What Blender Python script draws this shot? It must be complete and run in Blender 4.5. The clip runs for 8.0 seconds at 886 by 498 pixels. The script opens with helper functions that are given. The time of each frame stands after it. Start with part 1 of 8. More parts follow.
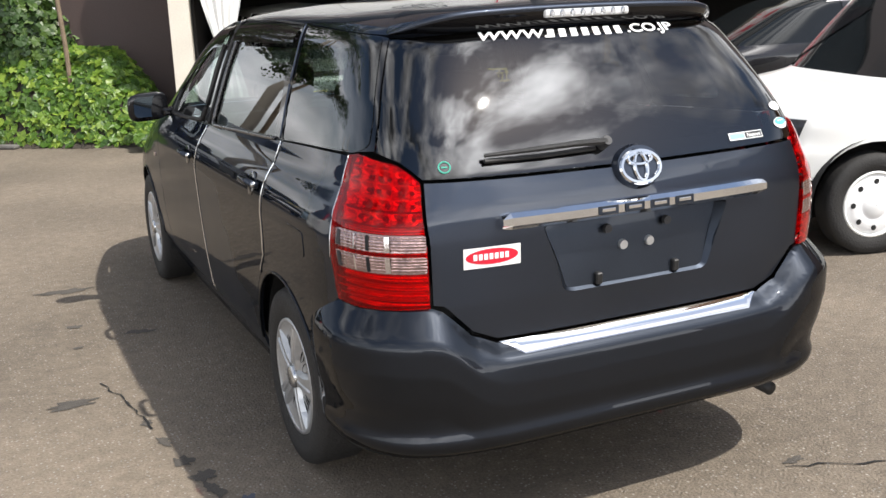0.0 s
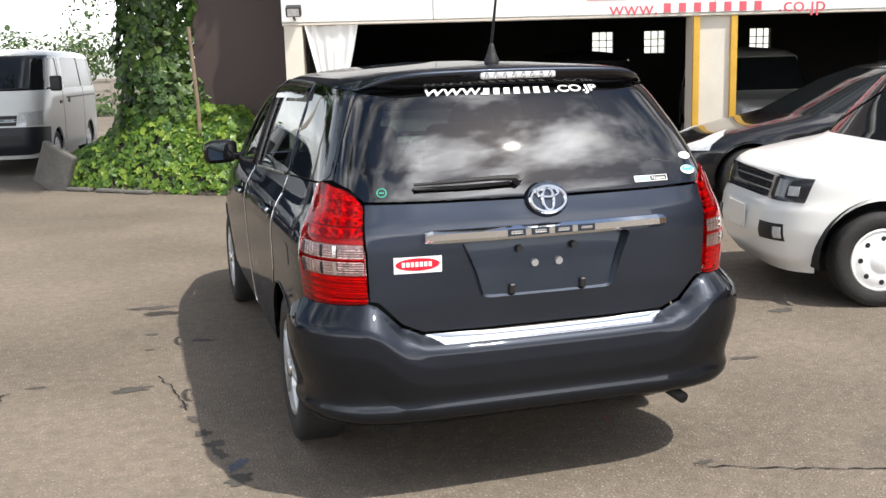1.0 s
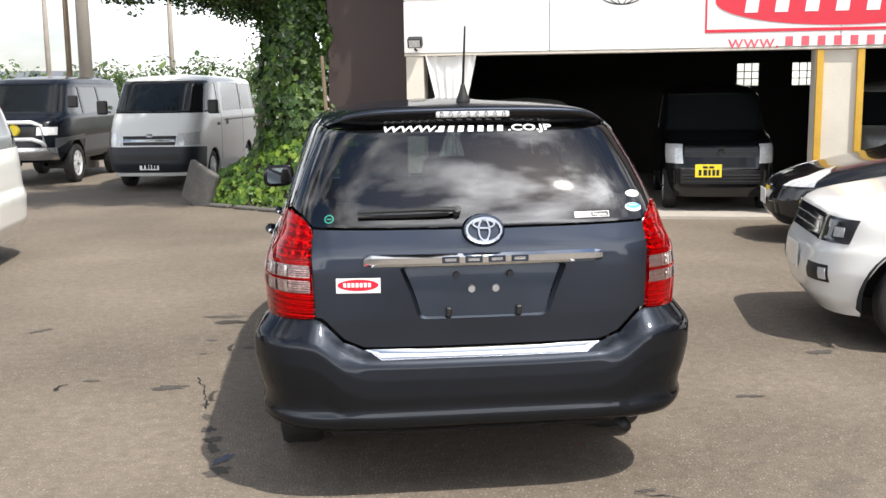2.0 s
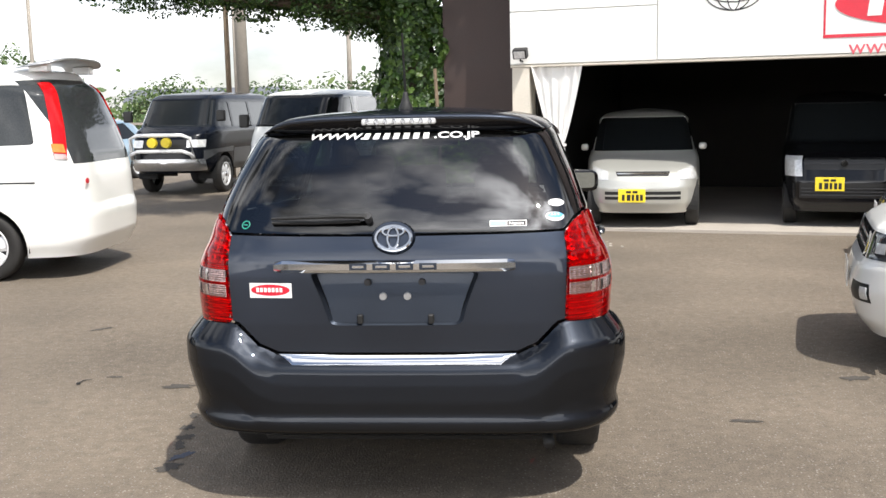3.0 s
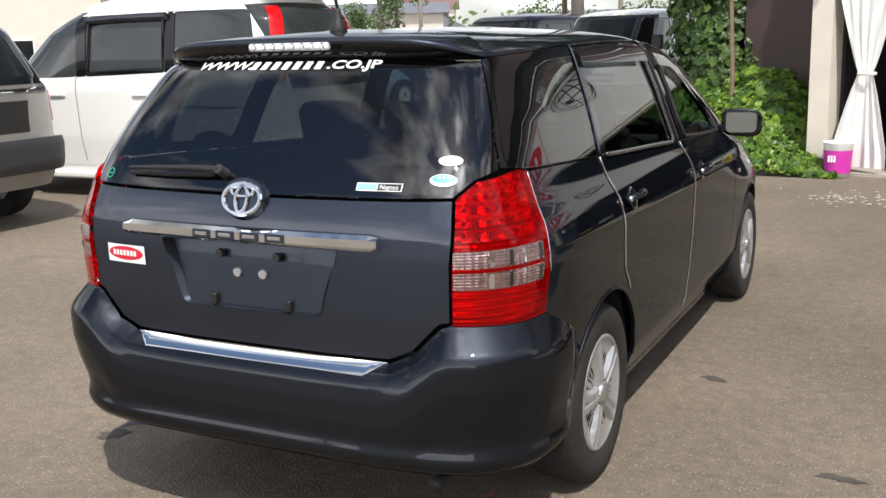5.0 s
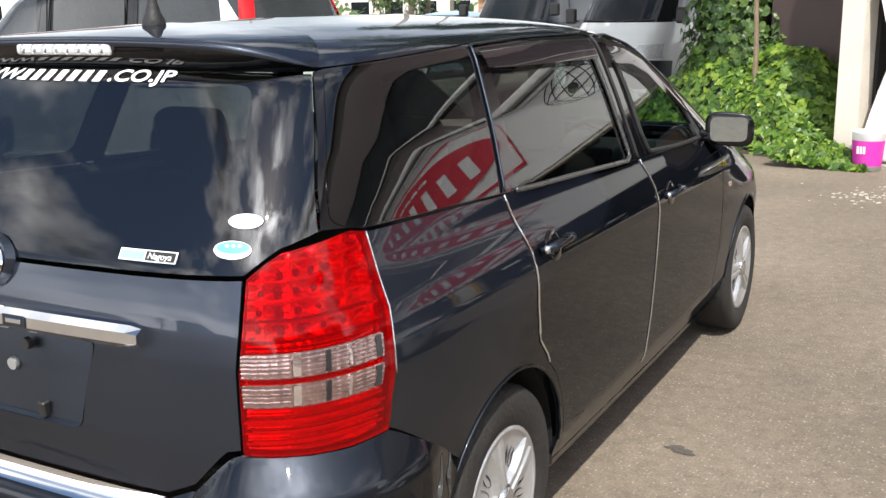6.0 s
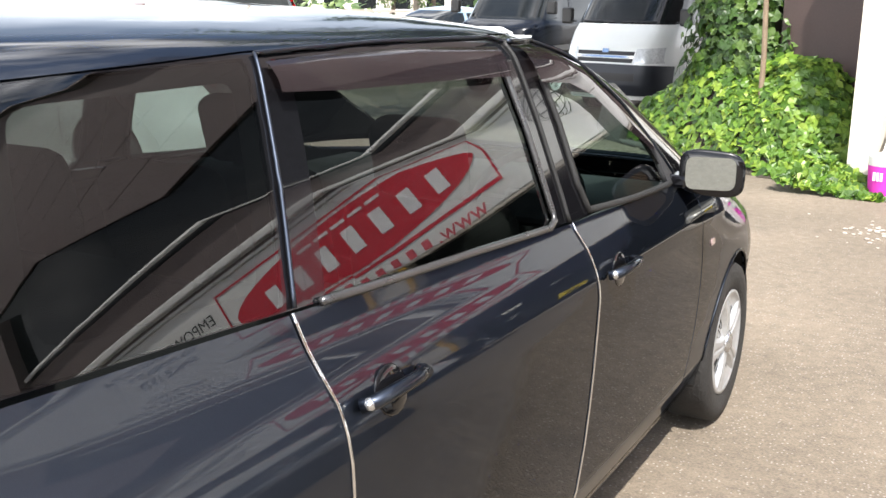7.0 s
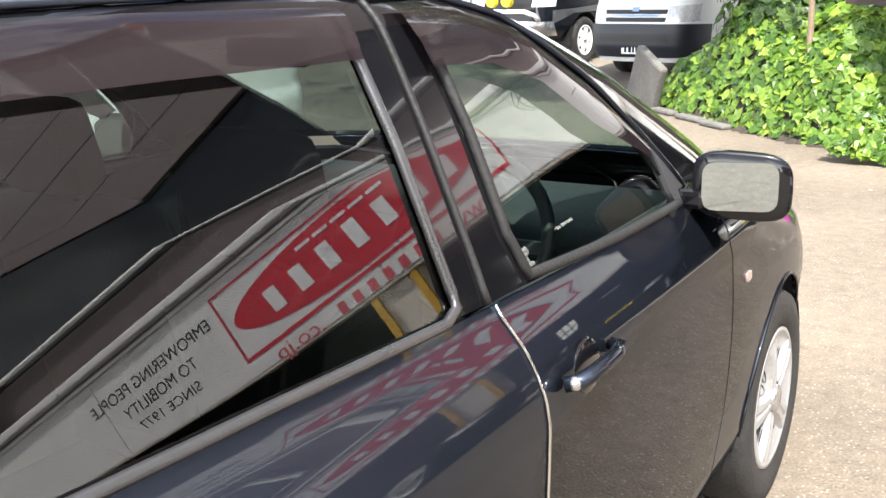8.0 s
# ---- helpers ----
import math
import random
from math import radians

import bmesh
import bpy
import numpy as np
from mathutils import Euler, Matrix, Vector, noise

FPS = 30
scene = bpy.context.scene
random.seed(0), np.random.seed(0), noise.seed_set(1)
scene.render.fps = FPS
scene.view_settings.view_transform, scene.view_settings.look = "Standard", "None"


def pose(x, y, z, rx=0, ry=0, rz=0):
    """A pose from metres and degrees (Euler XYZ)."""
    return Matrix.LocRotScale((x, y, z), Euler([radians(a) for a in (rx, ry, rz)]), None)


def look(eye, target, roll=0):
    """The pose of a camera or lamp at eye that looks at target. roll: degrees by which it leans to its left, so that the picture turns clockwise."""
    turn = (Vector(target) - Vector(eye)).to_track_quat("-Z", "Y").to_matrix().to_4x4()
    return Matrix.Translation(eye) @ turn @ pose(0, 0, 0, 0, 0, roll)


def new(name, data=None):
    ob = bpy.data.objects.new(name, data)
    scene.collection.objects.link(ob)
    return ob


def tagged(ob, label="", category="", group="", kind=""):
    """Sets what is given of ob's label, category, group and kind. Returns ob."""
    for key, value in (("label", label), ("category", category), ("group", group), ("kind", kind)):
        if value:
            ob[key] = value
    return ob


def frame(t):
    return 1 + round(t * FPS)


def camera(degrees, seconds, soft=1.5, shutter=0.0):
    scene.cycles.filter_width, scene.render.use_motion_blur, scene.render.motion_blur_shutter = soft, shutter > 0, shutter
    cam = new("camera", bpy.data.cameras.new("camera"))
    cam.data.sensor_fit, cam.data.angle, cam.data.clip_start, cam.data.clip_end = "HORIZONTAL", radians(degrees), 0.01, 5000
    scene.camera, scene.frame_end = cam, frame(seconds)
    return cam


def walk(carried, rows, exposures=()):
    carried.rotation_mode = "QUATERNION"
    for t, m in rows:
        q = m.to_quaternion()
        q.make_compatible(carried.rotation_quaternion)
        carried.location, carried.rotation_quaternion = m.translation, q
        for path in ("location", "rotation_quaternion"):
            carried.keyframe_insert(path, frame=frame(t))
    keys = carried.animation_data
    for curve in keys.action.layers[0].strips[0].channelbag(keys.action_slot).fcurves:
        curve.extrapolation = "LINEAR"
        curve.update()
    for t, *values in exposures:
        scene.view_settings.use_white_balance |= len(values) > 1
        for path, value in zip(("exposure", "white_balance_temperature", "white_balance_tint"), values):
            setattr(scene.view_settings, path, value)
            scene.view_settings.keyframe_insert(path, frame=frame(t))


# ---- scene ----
cam = camera(47.1, 8.0)
PATH = [
    (0, (-1.736, -2.351, 1.602), (-0.923, -0.593, 1.107), -2.1),
    (0.5, (-1.644, -2.881, 1.593), (-0.956, -1.049, 1.179), -1.9),
    (1, (-1.383, -3.29, 1.575), (-0.821, -1.405, 1.213), -1.5),
    (1.5, (-1.03, -3.607, 1.589), (-0.602, -1.689, 1.217), -1.3),
    (1.7, (-0.857, -3.69, 1.617), (-0.515, -1.75, 1.272), -1.4),
    (2.8, (0.244, -3.817, 1.583), (0.181, -1.838, 1.302), 0.1),
    (3, (0.467, -3.766, 1.573), (0.322, -1.79, 1.297), -1.2),
    (3.5, (0.974, -3.587, 1.568), (0.466, -1.681, 1.24), -3.0),
    (4, (1.4, -3.248, 1.54), (0.707, -1.408, 1.175), -2.6),
    (4.5, (1.742, -2.856, 1.541), (0.927, -1.082, 1.107), -3.7),
    (4.7, (1.84, -2.662, 1.52), (0.993, -0.894, 1.124), -2.8),
    (5.8, (1.882, -1.526, 1.596), (0.94, 0.181, 1.146), 0.3),
    (6, (1.894, -1.34, 1.601), (0.95, 0.361, 1.136), -1.1),
    (6.5, (1.84, -0.772, 1.564), (0.832, 0.898, 1.121), -1.8),
    (7, (1.692, -0.162, 1.582), (0.74, 1.531, 1.109), 0.7),
    (7.5, (1.606, 0.379, 1.558), (0.578, 2.025, 1.075), -0.8),
    (8, (1.453, 0.882, 1.526), (0.429, 2.516, 0.995), -2.0),
]
EXPOSURES = [(0.0, 0.68), (3.0, 0.62), (3.5, 0.46), (4.0, 0.42), (4.7, 0.40), (5.8, 0.82), (6.5, 1.22), (7.0, 1.58), (7.5, 1.72), (8.0, 1.96)]
walk(cam, [(t, look(eye, target, roll)) for t, eye, target, roll in PATH], EXPOSURES)

# ---- light ----
SUN_WAY = Vector((0.38, -0.50, 1.0)).normalized()
world = bpy.data.worlds.new("sky")
scene.world = world
world.use_nodes = True
wt = world.node_tree
wt.nodes.clear()


def wire(tree, kind, operation="", data_type=""):
    node = tree.nodes.new(kind)
    if operation:
        node.operation = operation
    if data_type:
        node.data_type = data_type
    return node


w_out = wire(wt, "ShaderNodeOutputWorld")
w_bg = wire(wt, "ShaderNodeBackground")
w_sky = wire(wt, "ShaderNodeTexSky")
w_sky.sky_type, w_sky.sun_disc = "NISHITA", False
w_sky.sun_elevation = math.asin(SUN_WAY.z)
w_sky.sun_rotation = math.atan2(SUN_WAY.x, SUN_WAY.y)
w_co = wire(wt, "ShaderNodeTexCoord")
w_map = wire(wt, "ShaderNodeMapping")
w_map.inputs["Scale"].default_value = (1.0, 1.0, 2.1)
w_map.inputs["Location"].default_value = (1.7, 0.9, 0.55)
w_noise = wire(wt, "ShaderNodeTexNoise")
w_noise.inputs["Scale"].default_value = 2.3
w_noise.inputs["Detail"].default_value = 7.0
w_noise.inputs["Roughness"].default_value = 0.55
w_ramp = wire(wt, "ShaderNodeValToRGB")
w_ramp.color_ramp.elements[0].position = 0.46
w_ramp.color_ramp.elements[1].position = 0.62
w_dot = wire(wt, "ShaderNodeVectorMath", operation="DOT_PRODUCT")
w_dot.inputs[1].default_value = SUN_WAY
w_pow = wire(wt, "ShaderNodeMath", operation="POWER")
w_pow.inputs[1].default_value = 26.0
w_max = wire(wt, "ShaderNodeMath", operation="MAXIMUM")
w_max.inputs[1].default_value = 0.0
w_gain = wire(wt, "ShaderNodeMath", operation="MULTIPLY_ADD")
w_gain.inputs[1].default_value = 8.0
w_gain.inputs[2].default_value = 0.0
# clouds: thicker and whiter towards the horizon and on the sun's side, glowing round the sun
w_sep = wire(wt, "ShaderNodeSeparateXYZ")
w_hor = wire(wt, "ShaderNodeMapRange")
w_hor.inputs["From Min"].default_value = 0.15
w_hor.inputs["From Max"].default_value = 0.45
w_hor.inputs["To Min"].default_value = 1.0
w_hor.inputs["To Max"].default_value = 0.0
w_cov = wire(wt, "ShaderNodeMath", operation="MAXIMUM")
w_noise2 = wire(wt, "ShaderNodeTexNoise")
w_noise2.inputs["Scale"].default_value = 4.0
w_noise2.inputs["Detail"].default_value = 6.0
w_shade = wire(wt, "ShaderNodeMapRange")
w_shade.inputs["From Min"].default_value = 0.35
w_shade.inputs["From Max"].default_value = 0.68
w_shade.inputs["To Min"].default_value = 0.10
w_shade.inputs["To Max"].default_value = 1.95
w_haloed = wire(wt, "ShaderNodeMath", operation="ADD")
w_side = wire(wt, "ShaderNodeVectorMath", operation="DOT_PRODUCT")
w_side.inputs[1].default_value = (SUN_WAY.x, SUN_WAY.y, 0.0)
w_haze = wire(wt, "ShaderNodeMapRange")
w_haze.inputs["From Min"].default_value = -0.45
w_haze.inputs["From Max"].default_value = 0.50
w_haze.inputs["To Min"].default_value = 0.75
w_haze.inputs["To Max"].default_value = 2.3
w_thick = wire(wt, "ShaderNodeMapRange")
w_thick.inputs["From Min"].default_value = -0.45
w_thick.inputs["From Max"].default_value = 0.30
w_thick.inputs["To Min"].default_value = 0.38
w_thick.inputs["To Max"].default_value = 1.0
w_veil = wire(wt, "ShaderNodeMath", operation="MULTIPLY")
w_glare = wire(wt, "ShaderNodeMath", operation="MULTIPLY")
w_sum = wire(wt, "ShaderNodeMath", operation="ADD")
w_cloud = wire(wt, "ShaderNodeVectorMath", operation="SCALE")
w_cloud.inputs[0].default_value = (1.0, 1.0, 1.02)
w_skyk = wire(wt, "ShaderNodeVectorMath", operation="SCALE")
w_skyk.inputs["Scale"].default_value = 0.10
w_mix = wire(wt, "ShaderNodeMix", data_type="RGBA")
wl = wt.links.new
wl(w_co.outputs["Generated"], w_map.inputs["Vector"])
wl(w_map.outputs[0], w_noise.inputs["Vector"])
wl(w_map.outputs[0], w_noise2.inputs["Vector"])
wl(w_noise.outputs["Fac"], w_ramp.inputs[0])
wl(w_co.outputs["Generated"], w_dot.inputs[0])
wl(w_dot.outputs["Value"], w_max.inputs[0])
wl(w_max.outputs[0], w_pow.inputs[0])
wl(w_pow.outputs[0], w_gain.inputs[0])
wl(w_co.outputs["Generated"], w_sep.inputs[0])
wl(w_sep.outputs["Z"], w_hor.inputs["Value"])
wl(w_ramp.outputs[0], w_cov.inputs[0])
wl(w_co.outputs["Generated"], w_side.inputs[0])
wl(w_side.outputs["Value"], w_haze.inputs["Value"])
wl(w_side.outputs["Value"], w_thick.inputs["Value"])
wl(w_hor.outputs[0], w_veil.inputs[0])
wl(w_thick.outputs[0], w_veil.inputs[1])
wl(w_hor.outputs[0], w_glare.inputs[0])
wl(w_haze.outputs[0], w_glare.inputs[1])
wl(w_veil.outputs[0], w_cov.inputs[1])
wl(w_noise2.outputs["Fac"], w_shade.inputs["Value"])
wl(w_glare.outputs[0], w_haloed.inputs[0])
wl(w_shade.outputs[0], w_haloed.inputs[1])
wl(w_haloed.outputs[0], w_sum.inputs[0])
wl(w_gain.outputs[0], w_sum.inputs[1])
wl(w_sum.outputs[0], w_cloud.inputs["Scale"])
wl(w_sky.outputs[0], w_skyk.inputs[0])
wl(w_cov.outputs[0], w_mix.inputs["Factor"])
wl(w_skyk.outputs[0], w_mix.inputs["A"])
wl(w_cloud.outputs[0], w_mix.inputs["B"])
wl(w_mix.outputs["Result"], w_bg.inputs["Color"])
w_bg.inputs["Strength"].default_value = 0.9
wl(w_bg.outputs[0], w_out.inputs[0])

sun = new("sun", bpy.data.lights.new("sun", "SUN"))
sun.data.energy, sun.data.angle, sun.data.color = 3.6, radians(0.8), (1.0, 0.95, 0.88)
sun.matrix_world = look(SUN_WAY * 60, (0, 0, 0))


# ---- materials ----
def material(name, base, rough=0.5, metal=0.0, var=0.12, scale=6.0, fine=90.0, bump=0.0, coat=0.0, spec=0.5, tint=None, speck=0.0):
    """A surface with blotches at a large scale, grain at a fine one, and relief."""
    m = bpy.data.materials.new(name)
    m.use_nodes = True
    t = m.node_tree
    b = t.nodes["Principled BSDF"]
    ln = t.links.new
    b.inputs["Metallic"].default_value = metal
    b.inputs["Coat Weight"].default_value = coat
    b.inputs["Coat Roughness"].default_value = 0.02
    b.inputs["Coat IOR"].default_value = 1.45
    b.inputs["Specular IOR Level"].default_value = spec
    co = wire(t, "ShaderNodeTexCoord")
    big = wire(t, "ShaderNodeTexNoise")
    big.inputs["Scale"].default_value, big.inputs["Detail"].default_value = scale, 6.0
    small = wire(t, "ShaderNodeTexNoise")
    small.inputs["Scale"].default_value, small.inputs["Detail"].default_value = fine, 4.0
    ln(co.outputs["Object"], big.inputs["Vector"])
    ln(co.outputs["Object"], small.inputs["Vector"])
    mixv = wire(t, "ShaderNodeMath", operation="MULTIPLY_ADD")
    mixv.inputs[1].default_value = 0.55
    half = wire(t, "ShaderNodeMath", operation="MULTIPLY")
    half.inputs[1].default_value = 0.45
    ln(small.outputs["Fac"], half.inputs[0])
    ln(big.outputs["Fac"], mixv.inputs[0])
    ln(half.outputs[0], mixv.inputs[2])
    ramp = wire(t, "ShaderNodeValToRGB")
    low = [c * (1 - var) for c in base]
    high = [min(1.0, c * (1 + var)) for c in (tint or base)]
    ramp.color_ramp.elements[0].position, ramp.color_ramp.elements[1].position = 0.33, 0.67
    ramp.color_ramp.elements[0].color = (*low, 1)
    ramp.color_ramp.elements[1].color = (*high, 1)
    ln(mixv.outputs[0], ramp.inputs[0])
    ln(ramp.outputs[0], b.inputs["Base Color"])
    rr = wire(t, "ShaderNodeMapRange")
    rr.inputs["To Min"].default_value, rr.inputs["To Max"].default_value = max(0.0, rough * 0.8), min(1.0, rough * 1.2)
    ln(big.outputs["Fac"], rr.inputs["Value"])
    ln(rr.outputs[0], b.inputs["Roughness"])
    if bump:
        bp = wire(t, "ShaderNodeBump")
        bp.inputs["Strength"].default_value = bump
        bp.inputs["Distance"].default_value = 0.01
        ln(small.outputs["Fac"], bp.inputs["Height"])
        ln(bp.outputs[0], b.inputs["Normal"])
    return m


def pane(name, colour, gloss=1.0, ior=1.55, rough=0.0):
    """Thin tinted glass: it lets light straight through, tinted, and mirrors by Fresnel."""
    m = bpy.data.materials.new(name)
    m.use_nodes = True
    t = m.node_tree
    t.nodes.clear()
    out = wire(t, "ShaderNodeOutputMaterial")
    tr = wire(t, "ShaderNodeBsdfTransparent")
    tr.inputs["Color"].default_value = (*colour, 1)
    gl = wire(t, "ShaderNodeBsdfGlossy")
    gl.inputs["Roughness"].default_value = rough
    gl.inputs["Color"].default_value = (gloss, gloss, gloss, 1)
    # the same from both sides: f0 + (1 - f0) * facing ^ 5
    lw = wire(t, "ShaderNodeLayerWeight")
    lw.inputs["Blend"].default_value = 0.5
    p5 = wire(t, "ShaderNodeMath", operation="POWER")
    p5.inputs[1].default_value = 5.0
    f0 = ((ior - 1) / (ior + 1)) ** 2
    fr = wire(t, "ShaderNodeMath", operation="MULTIPLY_ADD")
    fr.inputs[1].default_value, fr.inputs[2].default_value = 1 - f0, f0
    t.links.new(lw.outputs["Facing"], p5.inputs[0])
    t.links.new(p5.outputs[0], fr.inputs[0])
    mx = wire(t, "ShaderNodeMixShader")
    t.links.new(fr.outputs[0], mx.inputs[0])
    t.links.new(tr.outputs[0], mx.inputs[1])
    t.links.new(gl.outputs[0], mx.inputs[2])
    t.links.new(mx.outputs[0], out.inputs[0])
    return m


def milky(name, clear, body, share, ior=1.36):
    """A coloured lens that lets part of the light through and scatters the rest."""
    m = pane(name, clear, 1.0, ior)
    t = m.node_tree
    first = [n for n in t.nodes if n.type == "MIX_SHADER"][0]
    through_ = [n for n in t.nodes if n.type == "BSDF_TRANSPARENT"][0]
    d = wire(t, "ShaderNodeBsdfDiffuse")
    d.inputs["Color"].default_value = (*body, 1)
    k = wire(t, "ShaderNodeMixShader")
    k.inputs[0].default_value = share
    t.links.new(through_.outputs[0], k.inputs[1])
    t.links.new(d.outputs[0], k.inputs[2])
    t.links.new(k.outputs[0], first.inputs[1])
    return m


M_PAINT = material("grey metallic paint", (0.040, 0.049, 0.068), 0.46, 1.0, 0.06, 1.5, 900, coat=0.66, spec=0.2, tint=(0.047, 0.057, 0.079))
M_PAINT.node_tree.nodes["Principled BSDF"].inputs["Coat IOR"].default_value = 1.50
M_PAINT.node_tree.nodes["Principled BSDF"].inputs["Specular Tint"].default_value = (0.14, 0.16, 0.19, 1)
M_RECESS = material("satin grey plate recess", (0.046, 0.055, 0.072), 0.46, 1.0, 0.10, 5, 300, 0.05, coat=0.3)
M_BUMPER = material("grey bumper paint", (0.022, 0.026, 0.034), 0.50, 1.0, 0.08, 2.0, 700, coat=0.6)
M_BUMPER.node_tree.nodes["Principled BSDF"].inputs["Specular Tint"].default_value = (0.14, 0.16, 0.19, 1)
M_BLACKGLOSS = material("black gloss trim", (0.005, 0.005, 0.006), 0.08, 0, 0.1, 5, coat=0.7, spec=0.15)
M_RUBBER = material("black rubber", (0.012, 0.012, 0.012), 0.6, 0, 0.25, 9, 120, 0.2)
M_SEAL = material("satin black vinyl seal", (0.030, 0.030, 0.031), 0.28, 0, 0.15, 9, 200, 0.05, spec=0.8, coat=0.5)
M_OVALBLUE = material("blue sticker print", (0.10, 0.40, 0.68), 0.4, 0, 0.08, 20)
M_TYRE = material("tyre rubber", (0.018, 0.017, 0.016), 0.75, 0, 0.35, 7, 90, 0.4)
M_DARK = material("dark underside", (0.008, 0.008, 0.008), 0.8, 0, 0.3, 6)
M_PLASTIC = material("dark grey plastic", (0.028, 0.028, 0.03), 0.55, 0, 0.15, 6, 220, 0.15)
M_CHROME = material("chrome", (0.78, 0.79, 0.80), 0.05, 1.0, 0.03, 8)
M_SATIN = material("satin silver wheel cover", (0.50, 0.51, 0.52), 0.32, 0.65, 0.10, 9, 60, 0.03)
M_ALLOY = material("pale alloy wheel", (0.74, 0.75, 0.76), 0.38, 0.2, 0.08, 9, 60, 0.03)
M_GLASS_VAN = material("grey tinted van window", (0.040, 0.044, 0.046), 0.04, 0, 0.35, 1.6, spec=0.45)
M_STEEL = material("brushed steel", (0.55, 0.56, 0.57), 0.25, 0.9, 0.08, 12)
M_GLASS_DARK = pane("privacy glass", (0.28, 0.31, 0.30), 1.0, 1.74)
M_GLASS_QUARTER = pane("dark quarter glass", (0.17, 0.19, 0.186), 1.0, 1.74)
M_GLASS_REAR = pane("rear window glass", (0.13, 0.14, 0.143), 1.0, 1.85, 0.02)
M_GLASS = pane("green tinted glass", (0.60, 0.72, 0.68), 1.0, 1.9)
M_GLASS_CLOSED = material("dark car window", (0.010, 0.012, 0.013), 0.03, 0, 0.1, 4, spec=0.42)
M_LENS_RED = material("red lamp lens", (0.40, 0.002, 0.004), 0.22, 0, 0.15, 14, 60, 0.0, coat=0.35, spec=0.25, tint=(0.58, 0.004, 0.007))
M_LENS_DEEP = material("deep red lamp reflector", (0.30, 0.002, 0.005), 0.22, 0, 0.2, 30, 40, 0.0, coat=0.35, spec=0.25)
M_LENS_CLEAR = material("clear ribbed lamp lens", (0.44, 0.32, 0.30), 0.14, 0.25, 0.14, 26, 60, 0.06, coat=1.0)
M_LENS_AMBER = material("amber lamp lens", (0.75, 0.22, 0.03), 0.12, 0, 0.15, 30, coat=1.0)
M_WHITE = material("white car paint", (0.86, 0.86, 0.83), 0.30, 0, 0.03, 2, 300, coat=0.8)
M_WINPANE = pane("clear window pane", (0.80, 0.80, 0.76), 1.0, 1.5)
M_WHITEVAN = material("cream white van paint", (0.72, 0.73, 0.70), 0.35, 0, 0.05, 2, 300, coat=0.5)
M_SILVER = material("champagne silver paint", (0.52, 0.52, 0.48), 0.32, 0.4, 0.04, 2, 500, coat=0.8)
M_BLACKPAINT = material("black car paint", (0.005, 0.005, 0.006), 0.2, 0, 0.1, 3, coat=0.8, spec=0.1)
M_GREYPAINT = material("warm silver grey paint", (0.30, 0.295, 0.28), 0.35, 0.6, 0.06, 3, 400, coat=0.7)
M_KEIGREY = material("black hatchback paint", (0.010, 0.010, 0.012), 0.25, 0.3, 0.06, 3, 400, coat=0.9)
M_SHELL_RED = milky("red lamp shell", (0.95, 0.006, 0.010), (0.62, 0.002, 0.004), 0.18, 1.26)
M_BOWL = material("lamp reflector", (0.74, 0.69, 0.68), 0.14, 0.95, 0.12, 30, 120, 0.1)
M_BAND = material("clear ribbed lamp band", (0.38, 0.26, 0.25), 0.10, 0.85, 0.40, 26, 120, 0.15, coat=1.0)
M_NAVYPLASTIC = material("blue grey bumper plastic", (0.016, 0.019, 0.026), 0.5, 0, 0.1, 4)
M_NAVY = material("navy blue paint", (0.005, 0.007, 0.012), 0.25, 0.1, 0.1, 3, coat=0.18, spec=0.2)
M_BLUEPAINT = material("pale blue paint", (0.30, 0.42, 0.52), 0.3, 0.3, 0.05, 3, coat=0.8)
M_LOWER = material("grey lower body paint", (0.10, 0.105, 0.11), 0.4, 0.3, 0.06, 3)
M_HEADLAMP = material("headlamp glass", (0.72, 0.73, 0.73), 0.10, 0.25, 0.2, 25, 40, 0.2, coat=1.0)
M_SMOKE = material("smoked headlamp glass", (0.06, 0.06, 0.065), 0.06, 0.3, 0.3, 18, coat=1.0)
M_FABRIC = material("grey seat fabric", (0.035, 0.034, 0.033), 0.9, 0, 0.15, 10, 300, 0.3)
M_TRIM = material("dark interior trim", (0.022, 0.022, 0.023), 0.6, 0, 0.15, 8, 200, 0.2)
M_LINING = material("grey headlining", (0.14, 0.135, 0.13), 0.9, 0, 0.05, 8)
M_STICKER = material("white sticker vinyl", (0.86, 0.86, 0.85), 0.4, 0, 0.02, 20)
M_REDVINYL = material("red sign vinyl", (0.62, 0.012, 0.035), 0.35, 0, 0.05, 12)
M_REDFADE = material("faded red lettering", (0.66, 0.10, 0.13), 0.5, 0, 0.25, 5)
M_CYAN = material("pale blue vinyl", (0.25, 0.62, 0.78), 0.4, 0, 0.05, 20)
M_GREENINK = material("green ink", (0.02, 0.28, 0.20), 0.5, 0, 0.1, 20)
M_YELLOW = material("yellow number plate", (0.85, 0.66, 0.03), 0.4, 0, 0.04, 20)
M_INK = material("black ink", (0.012, 0.012, 0.012), 0.5, 0, 0.1, 20)
M_PANEL = material("white painted sign panel", (0.80, 0.80, 0.77), 0.55, 0, 0.04, 1.2, 40, 0.02)
M_RENDERWALL = material("cream rendered wall", (0.66, 0.61, 0.52), 0.8, 0, 0.09, 2.5, 60, 0.15)
M_YELLOWPOST = material("ochre painted post", (0.62, 0.36, 0.04), 0.5, 0, 0.12, 4, 50, 0.05)
M_BROWNWALL = material("dark brown metal siding", (0.055, 0.036, 0.032), 0.6, 0.1, 0.14, 3, 50, 0.05)
